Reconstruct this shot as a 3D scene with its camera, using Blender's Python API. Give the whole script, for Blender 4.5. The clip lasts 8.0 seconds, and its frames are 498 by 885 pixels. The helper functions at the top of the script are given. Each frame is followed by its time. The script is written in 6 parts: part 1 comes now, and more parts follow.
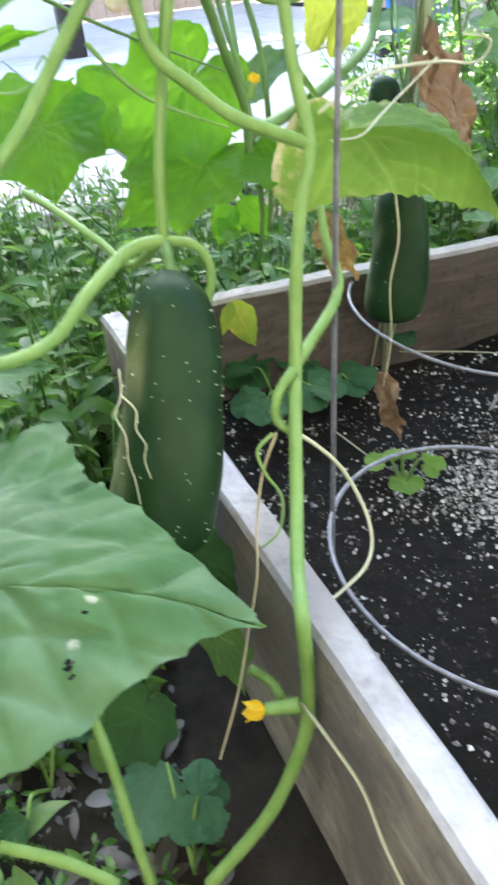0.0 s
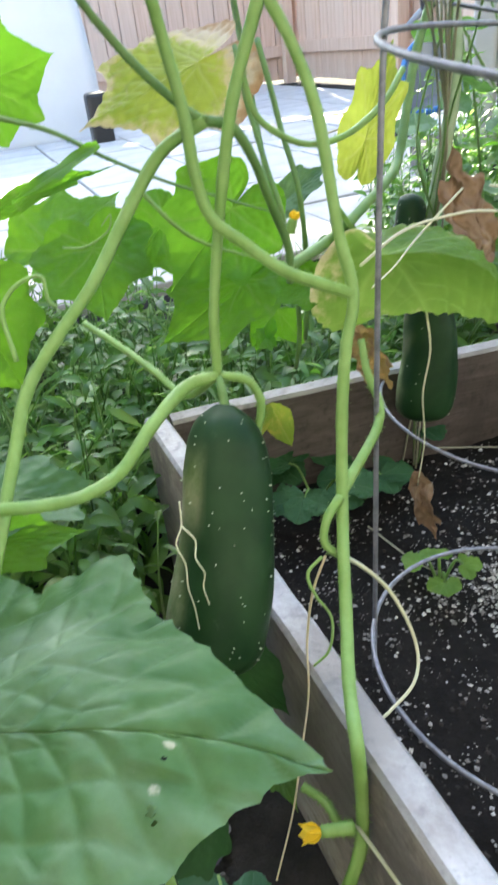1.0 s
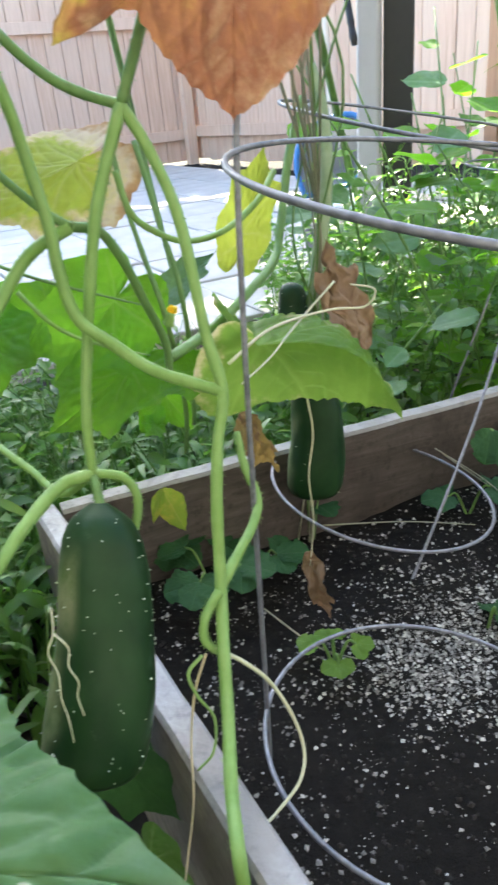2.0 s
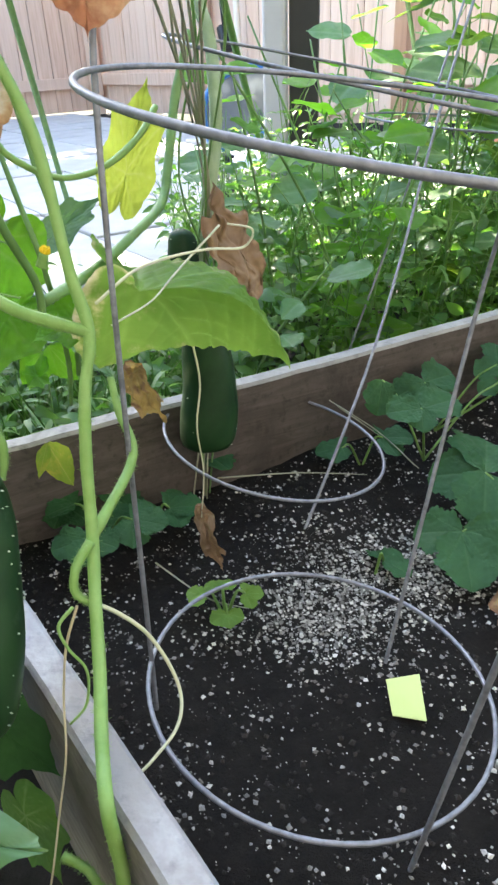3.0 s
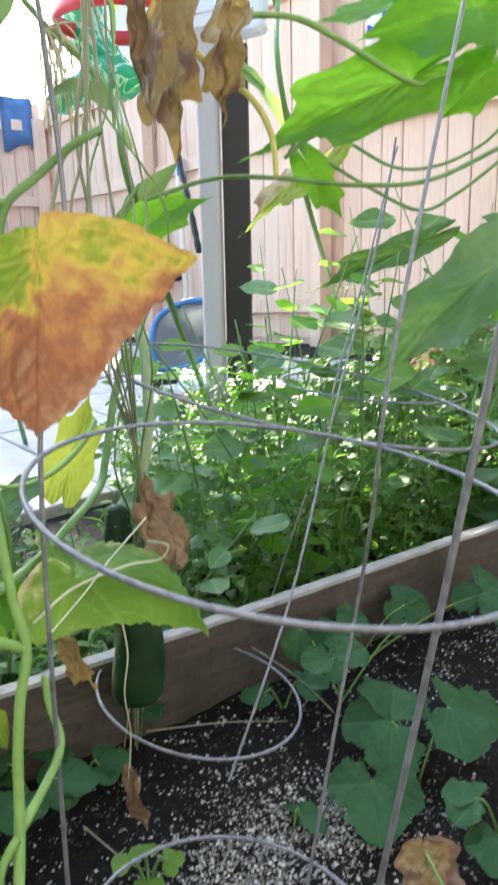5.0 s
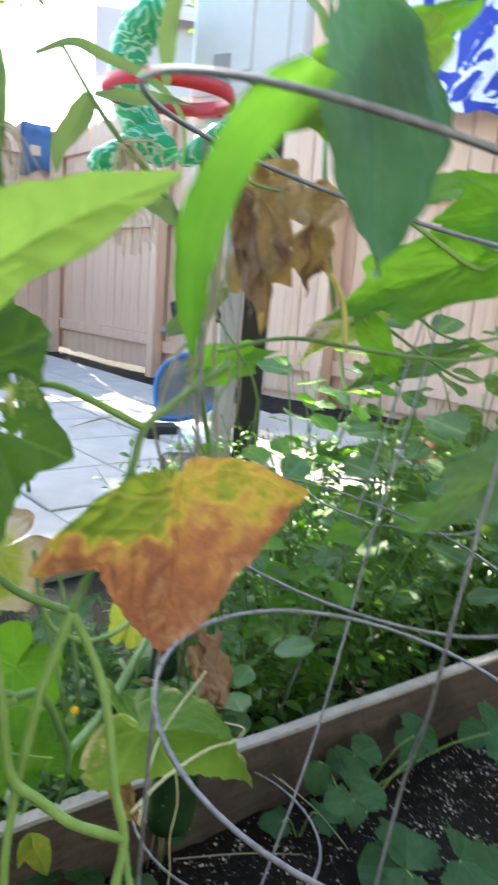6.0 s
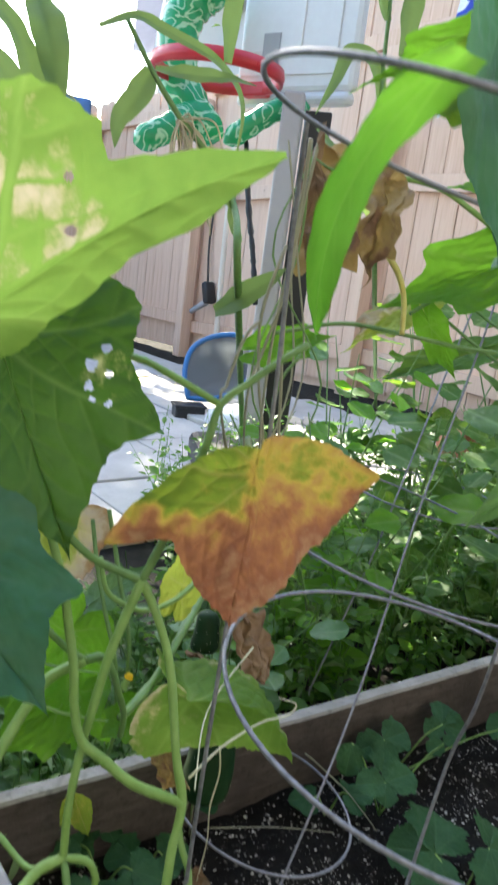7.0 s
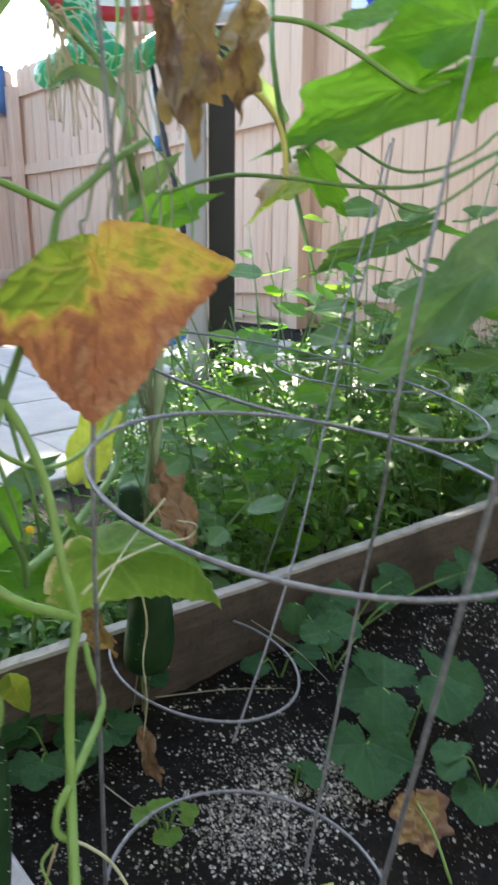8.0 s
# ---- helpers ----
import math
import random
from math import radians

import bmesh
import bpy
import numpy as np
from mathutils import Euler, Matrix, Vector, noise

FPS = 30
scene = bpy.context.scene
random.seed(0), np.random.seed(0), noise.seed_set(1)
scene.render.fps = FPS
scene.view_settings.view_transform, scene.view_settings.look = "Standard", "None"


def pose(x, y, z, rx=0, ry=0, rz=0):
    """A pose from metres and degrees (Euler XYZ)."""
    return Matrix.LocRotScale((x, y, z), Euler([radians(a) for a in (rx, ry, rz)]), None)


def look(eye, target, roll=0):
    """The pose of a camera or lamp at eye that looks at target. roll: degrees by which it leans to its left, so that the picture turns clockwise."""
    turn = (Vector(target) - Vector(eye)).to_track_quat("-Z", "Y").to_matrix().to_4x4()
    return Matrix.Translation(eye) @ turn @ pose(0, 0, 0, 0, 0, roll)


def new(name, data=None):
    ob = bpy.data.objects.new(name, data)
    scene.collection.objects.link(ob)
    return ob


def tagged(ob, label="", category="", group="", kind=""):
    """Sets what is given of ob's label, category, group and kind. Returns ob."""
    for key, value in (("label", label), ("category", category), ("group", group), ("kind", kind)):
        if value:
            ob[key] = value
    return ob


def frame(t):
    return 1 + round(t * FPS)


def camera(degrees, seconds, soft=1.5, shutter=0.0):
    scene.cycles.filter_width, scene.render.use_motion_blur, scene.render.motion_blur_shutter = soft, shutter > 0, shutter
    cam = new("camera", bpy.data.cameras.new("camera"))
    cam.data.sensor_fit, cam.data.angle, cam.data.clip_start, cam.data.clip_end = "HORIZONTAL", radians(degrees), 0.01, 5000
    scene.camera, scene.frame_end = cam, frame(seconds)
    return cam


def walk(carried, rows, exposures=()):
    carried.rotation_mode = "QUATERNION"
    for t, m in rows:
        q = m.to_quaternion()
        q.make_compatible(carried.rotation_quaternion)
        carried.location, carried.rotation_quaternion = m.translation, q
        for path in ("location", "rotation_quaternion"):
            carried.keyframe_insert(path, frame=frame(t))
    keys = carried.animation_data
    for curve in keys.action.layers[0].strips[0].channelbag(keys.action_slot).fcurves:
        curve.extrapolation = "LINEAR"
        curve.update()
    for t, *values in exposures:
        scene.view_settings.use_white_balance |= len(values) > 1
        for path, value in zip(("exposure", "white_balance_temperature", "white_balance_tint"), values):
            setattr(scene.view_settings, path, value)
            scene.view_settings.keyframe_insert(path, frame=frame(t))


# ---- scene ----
cam = camera(38.0, 8.0, soft=2.4, shutter=0.4)
PATH = [
    (0, (0.0586, -0.0174, 0.5034), (-0.1500, 1.6103, -0.6398), -5.84),
    (0.5, (0.0344, -0.0218, 0.5298), (-0.2534, 1.6375, -0.5491), -7.00),
    (1, (0.0448, -0.0194, 0.5541), (-0.2123, 1.6910, -0.4502), -7.02),
    (1.5, (0.0552, -0.0227, 0.5724), (-0.0946, 1.7547, -0.3322), -6.29),
    (2, (0.0718, -0.0115, 0.5681), (0.0548, 1.7919, -0.2964), -5.34),
    (2.2, (0.0798, -0.0053, 0.5541), (0.1286, 1.7920, -0.3219), -4.81),
    (3.3, (0.0985, -0.0090, 0.5511), (0.3145, 1.7173, -0.4355), -2.31),
    (3.5, (0.0944, -0.0134, 0.5618), (0.3139, 1.7318, -0.3901), -2.15),
    (4, (0.0999, -0.0268, 0.5759), (0.3740, 1.7565, -0.2871), -1.53),
    (4.5, (0.1113, -0.0542, 0.6283), (0.4102, 1.7821, -0.1055), -2.37),
    (4.7, (0.1268, -0.0728, 0.6415), (0.4564, 1.8058, 0.0397), -2.85),
    (5.8, (0.0459, -0.0771, 0.7905), (0.5628, 1.8071, 0.3633), 2.54),
    (6, (0.0149, -0.0758, 0.8249), (0.4689, 1.8240, 0.3951), 4.54),
    (6.5, (-0.0415, -0.0647, 0.8564), (0.3291, 1.8580, 0.4493), 7.35),
    (7, (-0.0302, -0.0753, 0.8191), (0.3789, 1.8232, 0.3415), 7.35),
    (7.5, (-0.0016, -0.0986, 0.7527), (0.4167, 1.7812, 0.2129), 5.51),
    (8, (0.0622, -0.1123, 0.6923), (0.5311, 1.7483, 0.1280), 0.12),
]
EXPOSURES = [(t, e, 6750, 4) for t, e in ((0, 3.58), (0.5, 3.46), (1, 3.24), (1.5, 3.22), (2.2, 3.15), (3.5, 3.35), (4.0, 3.27), (4.5, 3.15), (5.8, 2.82), (6.5, 2.48), (7, 2.46), (7.5, 2.5), (8, 2.55))]
walk(cam, [(t, look(eye, target, roll)) for t, eye, target, roll in PATH], EXPOSURES)

# ---- daylight: a warm sun from ahead and to one side, the bed shaded by added, unseen trees and walls ----
SUN_ELEVATION, SUN_AZIMUTH = 36.0, -10.0   # azimuth from +y towards +x
world = bpy.data.worlds.new("sky")
scene.world = world
world.use_nodes = True
wn, wl = world.node_tree.nodes, world.node_tree.links
sky = wn.new("ShaderNodeTexSky")
sky.sky_type = 'NISHITA'
sky.sun_disc = False
sky.sun_elevation, sky.sun_rotation = radians(SUN_ELEVATION), radians(SUN_AZIMUTH)
wl.new(sky.outputs[0], wn["Background"].inputs[0])
wn["Background"].inputs[1].default_value = 0.15
sun = new("sun", bpy.data.lights.new("sun", 'SUN'))
sun.data.energy, sun.data.angle, sun.data.color = 4.8, radians(0.6), (1.0, 0.91, 0.78)
se, sa = radians(SUN_ELEVATION), radians(SUN_AZIMUTH)
sun.matrix_world = look((0, 0, 0), (-math.sin(sa) * math.cos(se), -math.cos(sa) * math.cos(se), -math.sin(se)))


# ---- materials ----
class Mat:
    """A small builder of node materials."""

    def __init__(self, name):
        self.m = bpy.data.materials.new(name)
        self.m.use_nodes = True
        self.n, self.l = self.m.node_tree.nodes, self.m.node_tree.links
        self.b = self.n["Principled BSDF"]
        self.coord = None

    def put(self, socket, value):
        if isinstance(value, bpy.types.NodeSocket):
            self.l.new(value, socket)
        elif isinstance(value, (tuple, list)) and len(value) == 3 and socket.type == 'RGBA':
            socket.default_value = (*value, 1)
        else:
            socket.default_value = value

    def node(self, kind, out=0, **ins):
        nd = self.n.new("ShaderNode" + kind)
        for k, v in ins.items():
            key = int(k[1:]) if k[0] == "i" and k[1:].isdigit() else k
            self.put(nd.inputs[key], v)
        return nd.outputs[out]

    def where(self):
        if self.coord is None:
            self.coord = self.n.new("ShaderNodeTexCoord").outputs["Object"]
        return self.coord

    def noise(self, scale, detail=4.0, rough=0.55, stretch=None, distortion=0.0):
        v = self.where()
        if stretch:
            v = self.node("Mapping", i0=v, Scale=stretch)
        return self.node("TexNoise", Vector=v, Scale=scale, Detail=detail, Roughness=rough, Distortion=distortion)

    def voronoi(self, scale, feature='F1'):
        nd = self.n.new("ShaderNodeTexVoronoi")
        nd.feature = feature
        nd.inputs["Scale"].default_value = scale
        self.l.new(self.where(), nd.inputs["Vector"])
        return nd.outputs[0]

    def ramp(self, fac, *stops):
        nd = self.n.new("ShaderNodeValToRGB")
        el = nd.color_ramp.elements
        while len(el) < len(stops):
            el.new(0.5)
        for e, (p, c) in zip(el, stops):
            e.position = p
            e.color = (*c, 1) if isinstance(c, (tuple, list)) else (c, c, c, 1)
        self.put(nd.inputs[0], fac)
        return nd.outputs[0]

    def mix(self, fac, a, b, blend='MIX'):
        nd = self.n.new("ShaderNodeMix")
        nd.data_type, nd.blend_type = 'RGBA', blend
        self.put(nd.inputs["Factor"], fac)
        self.put(nd.inputs[6], a)
        self.put(nd.inputs[7], b)
        return nd.outputs[2]

    def math(self, op, a, b=0.0):
        nd = self.n.new("ShaderNodeMath")
        nd.operation = op
        self.put(nd.inputs[0], a)
        self.put(nd.inputs[1], b)
        return nd.outputs[0]

    def attr(self, name, out=2):
        nd = self.n.new("ShaderNodeAttribute")
        nd.attribute_name = name
        return nd.outputs[out]

    def island(self):
        return self.n.new("ShaderNodeNewGeometry").outputs["Random Per Island"]

    def random(self):
        return self.n.new("ShaderNodeObjectInfo").outputs["Random"]

    def surface(self, color, rough=0.6, metal=0.0, bump=None, strength=0.3, distance=0.002, spec=0.5):
        self.put(self.b.inputs["Base Color"], color)
        self.put(self.b.inputs["Roughness"], rough)
        self.put(self.b.inputs["Metallic"], metal)
        self.put(self.b.inputs["Specular IOR Level"], spec)
        if bump is not None:
            self.put(self.b.inputs["Normal"], self.node("Bump", Strength=strength, Distance=distance, Height=bump))
        return self

    def thin(self, color, amount):
        """Lets light through a thin leaf."""
        tr = self.n.new("ShaderNodeBsdfTranslucent")
        self.put(tr.inputs[0], color)
        mx = self.n.new("ShaderNodeMixShader")
        self.put(mx.inputs[0], amount)
        self.l.new(self.b.outputs[0], mx.inputs[1])
        self.l.new(tr.outputs[0], mx.inputs[2])
        self.l.new(mx.outputs[0], self.n["Material Output"].inputs[0])
        return self


def leaf_material(name, dark, light, lit, age_colors=None, vein=(0.30, 0.42, 0.14), rough=0.5, amount=0.5, puck=75.0, veins=0.5, relief=0.5, warm=0.1, shine=0.35, depth=0.003, dust=0.0):
    """A broad leaf: blotched green, pale veins, aged towards yellow and brown where the leaf says so."""
    k = Mat(name)
    big, fine = k.noise(28, 5), k.noise(160, 3)
    col = k.mix(k.ramp(big, (0.3, 0.0), (0.7, 1.0)), dark, light)
    col = k.mix(k.math('MULTIPLY', fine, 0.5), col, tuple(0.7 * c for c in dark))
    tcol = k.mix(k.ramp(big, (0.3, 0.0), (0.75, 1.0)), lit, tuple(min(1, 1.35 * c) for c in lit))
    v = k.attr("vein")
    if dust:
        col = k.mix(k.math('MULTIPLY', k.ramp(k.noise(13, 6, 0.62), (0.42, 0.0), (0.70, 1.0)), dust), col, (0.34, 0.42, 0.33))
    col = k.mix(k.math('MULTIPLY', v, veins), col, vein)
    tcol = k.mix(k.math('MULTIPLY', v, 0.8 * veins), tcol, tuple(min(1, 1.5 * c) for c in vein))
    if age_colors:
        old = k.math('ADD', k.attr("age"), k.math('ADD', k.math('MULTIPLY', k.math('SUBTRACT', k.noise(38, 5, 0.65), 0.5), 0.55), k.math('MULTIPLY', k.math('SUBTRACT', k.noise(110, 4, 0.6), 0.5), 0.35)))
        stops = age_colors
        g = k.ramp(old, *[(p, 0.0 if i == 0 else 1.0) for i, (p, c) in enumerate(stops[:2])])
        aged = k.ramp(old, *stops)
        col = k.mix(g, col, aged)
        tcol = k.mix(g, tcol, k.mix(warm, aged, (0.9, 0.6, 0.2)))
    cells = k.voronoi(puck, 'SMOOTH_F1')
    bump = k.math('ADD', k.math('MULTIPLY', cells, 0.35), k.math('ADD', k.math('MULTIPLY', v, -0.25), k.math('MULTIPLY', fine, 0.15)))
    k.surface(col, k.ramp(fine, (0.2, rough - 0.08), (0.8, rough + 0.12)), 0, bump, relief, depth, shine)
    return k.thin(tcol, amount).m


def stem_material(name, a, b, amount=0.12):
    k = Mat(name)
    n = k.noise(60, 4)
    s = k.noise(220, 2, stretch=(1, 1, 0.06))
    col = k.mix(k.ramp(n, (0.3, 0.0), (0.7, 1.0)), a, b)
    col = k.mix(k.math('MULTIPLY', s, 0.35), col, tuple(min(1, 1.5 * c) for c in b))
    k.surface(col, 0.5, 0, s, 0.3, 0.001)
    return k.thin(tuple(min(1, 2.0 * c) for c in b), amount).m


M_LEAF = leaf_material("cucumber_leaf", (0.04, 0.12, 0.025), (0.075, 0.19, 0.035), (0.22, 0.38, 0.03), amount=0.34, age_colors=[
    (0.42, (0.20, 0.30, 0.07)), (0.55, (0.52, 0.55, 0.26)), (1.0, (0.74, 0.70, 0.48))])
# Brighter copy of the cucumber leaf, with back light put into its colour.
M_LEAF_LIT = leaf_material("backlit_leaf", (0.07, 0.19, 0.015), (0.115, 0.27, 0.02), (0.25, 0.60, 0.03), amount=0.5, veins=0.3)
M_LEAF_BLUE = leaf_material("mildewed_leaf", (0.055, 0.15, 0.05), (0.11, 0.23, 0.09), (0.20, 0.42, 0.07), amount=0.28, vein=(0.20, 0.33, 0.16), rough=0.5, puck=120.0, veins=0.45, relief=0.6, depth=0.003, dust=0.40, age_colors=[
    (0.42, (0.16, 0.26, 0.14)), (0.55, (0.46, 0.50, 0.34)), (1.0, (0.66, 0.64, 0.5))])
M_LEAF_OLD = leaf_material("withering_leaf", (0.10, 0.20, 0.03), (0.17, 0.28, 0.04), (0.42, 0.52, 0.05), amount=0.34, age_colors=[
    (0.10, (0.32, 0.36, 0.05)), (0.30, (0.60, 0.46, 0.09)), (0.44, (0.52, 0.30, 0.10)), (0.55, (0.42, 0.18, 0.085)), (0.68, (0.32, 0.125, 0.075)), (0.80, (0.44, 0.24, 0.14)), (1.0, (0.62, 0.48, 0.31))], vein=(0.4, 0.36, 0.12), rough=0.65, shine=0.2)
M_LEAF_DEEP = leaf_material("deep_green_leaf", (0.03, 0.10, 0.02), (0.055, 0.15, 0.03), (0.12, 0.26, 0.02), amount=0.24, vein=(0.16, 0.28, 0.08), age_colors=[
    (0.42, (0.20, 0.30, 0.07)), (0.55, (0.52, 0.55, 0.26)), (1.0, (0.74, 0.70, 0.48))])
M_LEAF_DARK = leaf_material("strawberry_leaf", (0.022, 0.075, 0.030), (0.04, 0.115, 0.045), (0.08, 0.2, 0.04), amount=0.2, vein=(0.07, 0.15, 0.06), shine=0.2, rough=0.6)
M_LEAF_SOFT = leaf_material("soft_green_leaf", (0.045, 0.15, 0.02), (0.08, 0.21, 0.03), (0.17, 0.44, 0.03), amount=0.4, veins=0.12)
M_LEAF_TEAL = leaf_material("blue_green_leaf", (0.022, 0.10, 0.05), (0.045, 0.15, 0.075), (0.07, 0.25, 0.07), amount=0.2, vein=(0.08, 0.19, 0.10), shine=0.3, dust=0.12)
M_LEAF_SPOT = leaf_material("bleached_leaf", (0.08, 0.19, 0.025), (0.15, 0.28, 0.05), (0.35, 0.55, 0.09), amount=0.44, age_colors=[
    (0.42, (0.24, 0.36, 0.07)), (0.55, (0.55, 0.56, 0.26)), (0.68, (0.76, 0.68, 0.48)), (1.0, (0.82, 0.76, 0.62))], vein=(0.30, 0.46, 0.10))
M_LEAF_PALE = leaf_material("yellowing_leaf", (0.26, 0.34, 0.05), (0.38, 0.45, 0.08), (0.66, 0.74, 0.10), amount=0.45, vein=(0.5, 0.52, 0.2), veins=0.4, rough=0.6, shine=0.2, age_colors=[
    (0.30, (0.52, 0.50, 0.13)), (0.45, (0.70, 0.62, 0.32)), (0.62, (0.66, 0.56, 0.42)), (0.8, (0.50, 0.32, 0.18)), (1.0, (0.34, 0.18, 0.10))])
M_LEAF_DRY = leaf_material("dry_leaf", (0.19, 0.115, 0.07), (0.31, 0.21, 0.13), (0.36, 0.22, 0.11), amount=0.15, vein=(0.40, 0.31, 0.2), rough=0.75, veins=0.3)
M_LEAF_STRAW = leaf_material("golden_dry_leaf", (0.26, 0.17, 0.08), (0.42, 0.31, 0.14), (0.5, 0.33, 0.10), amount=0.3, vein=(0.5, 0.4, 0.2), rough=0.7, veins=0.3, age_colors=[
    (0.35, (0.40, 0.28, 0.15)), (0.55, (0.24, 0.14, 0.09)), (1.0, (0.15, 0.09, 0.07))])
M_STEM = stem_material("vine_stem", (0.14, 0.27, 0.055), (0.25, 0.41, 0.13))
M_STEM_DARK = stem_material("old_vine_stem", (0.085, 0.19, 0.05), (0.17, 0.30, 0.10))
M_GREENGREY = stem_material("woolly_vine_stem", (0.17, 0.26, 0.12), (0.30, 0.38, 0.24))
M_STEM_YELLOW = stem_material("yellow_vine_stem", (0.46, 0.42, 0.10), (0.58, 0.54, 0.18))
M_TENDRIL = stem_material("dry_tendril", (0.42, 0.44, 0.28), (0.58, 0.58, 0.42))
M_STRAW = stem_material("dry_stalk", (0.40, 0.33, 0.20), (0.55, 0.48, 0.32))


def weed_material(name, dark, light, lit, amount=0.4):
    k = Mat(name)
    r = k.island()
    col = k.mix(r, dark, light)
    col = k.mix(k.math('MULTIPLY', k.noise(40, 3), 0.5), col, tuple(0.6 * c for c in dark))
    k.surface(col, 0.45, 0, k.noise(120, 3), 0.25, 0.002, 0.45)
    return k.thin(k.mix(r, lit, tuple(min(1, 1.3 * c) for c in lit)), amount).m


M_WEED = weed_material("weed_leaf", (0.022, 0.075, 0.016), (0.11, 0.25, 0.045), (0.21, 0.46, 0.045), 0.34)
# Paler weed leaf: highlights from the sky are put into its colour.
M_WEED_SKY = weed_material("sky_pale_weed_leaf", (0.10, 0.21, 0.06), (0.24, 0.36, 0.16), (0.30, 0.50, 0.10))
M_CORN = weed_material("corn_leaf", (0.07, 0.14, 0.045), (0.115, 0.20, 0.075), (0.32, 0.46, 0.12), 0.38)
M_LITTER = weed_material("leaf_litter", (0.035, 0.028, 0.022), (0.17, 0.17, 0.18), (0.1, 0.08, 0.05), 0.1)
M_TREE = weed_material("tree_leaf", (0.04, 0.08, 0.02), (0.08, 0.13, 0.03), (0.2, 0.34, 0.05))



def board_material(name, low, mid, high, stain, rough=0.75, blots=(0.48, 0.66)):
    """Sawn, weathered wood with the grain along the board, dark stains and pale scuffs."""
    k = Mat(name)
    grain = k.noise(10, 7, 0.65, stretch=(1, 1, 7.0), distortion=1.6)
    blot = k.noise(4.5, 6, 0.65, distortion=1.2)
    col = k.ramp(grain, (0.28, low), (0.5, mid), (0.74, high))
    col = k.mix(k.ramp(blot, (blots[0], 0.0), (blots[1], 0.75)), col, stain)
    col = k.mix(k.ramp(k.noise(90, 4), (0.56, 0.0), (0.72, 0.55)), col, tuple(0.55 * c for c in low))
    return k.surface(col, rough, 0, k.math('ADD', grain, k.noise(160, 3)), 0.5, 0.0015, 0.3).m


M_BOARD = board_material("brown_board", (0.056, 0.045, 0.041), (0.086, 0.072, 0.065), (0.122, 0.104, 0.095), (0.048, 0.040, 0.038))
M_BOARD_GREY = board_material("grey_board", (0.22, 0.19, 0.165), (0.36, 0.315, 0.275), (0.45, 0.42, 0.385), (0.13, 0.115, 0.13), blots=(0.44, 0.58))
# Board tops paler than their faces: sky light put into the colour.
M_BOARD_TOP_SKYLIT = board_material("skylit_board_edge", (0.28, 0.29, 0.32), (0.44, 0.45, 0.48), (0.56, 0.57, 0.60), (0.22, 0.20, 0.20), 0.6, (0.44, 0.60))
M_BOARD_EDGE_SKYLIT = board_material("dull_skylit_edge", (0.19, 0.18, 0.17), (0.27, 0.26, 0.245), (0.34, 0.325, 0.31), (0.2, 0.19, 0.18), 0.65)

k = Mat("potting_soil")
col = k.ramp(k.noise(70, 6, 0.7), (0.3, (0.0035, 0.003, 0.003)), (0.7, (0.013, 0.011, 0.010)))
M_SOIL = k.surface(col, 0.9, 0, k.noise(260, 6, 0.75), 0.9, 0.006, 0.2).m
k = Mat("perlite")
r = k.island()
M_PERLITE = k.surface(k.ramp(r, (0.0, (0.12, 0.115, 0.11)), (0.55, (0.27, 0.265, 0.26)), (1.0, (0.66, 0.65, 0.62))), 0.85, 0, k.noise(900, 3), 0.5, 0.001).m
k = Mat("bark_crumb")
M_CRUMB = k.surface(k.ramp(k.island(), (0.0, (0.006, 0.005, 0.004)), (1.0, (0.026, 0.022, 0.020))), 0.9).m
k = Mat("garden_ground")
col = k.ramp(k.noise(14, 6, 0.65), (0.3, (0.010, 0.009, 0.008)), (0.7, (0.040, 0.036, 0.032)))
M_GROUND = k.surface(col, 0.95, 0, k.noise(60, 6, 0.7), 0.8, 0.01, 0.2).m
k = Mat("paving_concrete")
n = k.noise(6, 6, 0.6)
col = k.ramp(n, (0.3, (0.44, 0.42, 0.40)), (0.7, (0.60, 0.575, 0.55)))
col = k.mix(k.ramp(k.noise(120, 3), (0.5, 0.0), (0.8, 0.4)), col, (0.36, 0.33, 0.31))
M_PAVING = k.surface(k.mix(k.math('MULTIPLY', k.random(), 0.3), col, (0.42, 0.38, 0.36)), 0.85, 0, k.noise(150, 4), 0.4, 0.002, 0.3).m

k = Mat("fence_wood")
grain = k.noise(7, 6, 0.6, stretch=(6, 6, 0.35), distortion=0.8)
r = k.random()
col = k.ramp(grain, (0.25, (0.54, 0.345, 0.245)), (0.55, (0.69, 0.485, 0.37)), (0.8, (0.77, 0.59, 0.475)))
col = k.mix(k.math('MULTIPLY', r, 0.55), col, (0.70, 0.53, 0.42))
knots = k.ramp(k.voronoi(5), (0.0, 0.8), (0.06, 0.0))
col = k.mix(knots, col, (0.22, 0.12, 0.08))
M_FENCE = k.surface(col, 0.75, 0, grain, 0.4, 0.002, 0.3).m

k = Mat("galvanised_wire")
n = k.noise(160, 4)
col = k.ramp(n, (0.3, (0.15, 0.155, 0.18)), (0.7, (0.30, 0.31, 0.35)))
M_WIRE = k.surface(col, k.ramp(n, (0.3, 0.45), (0.7, 0.65)), 0.5, n, 0.2, 0.0005).m

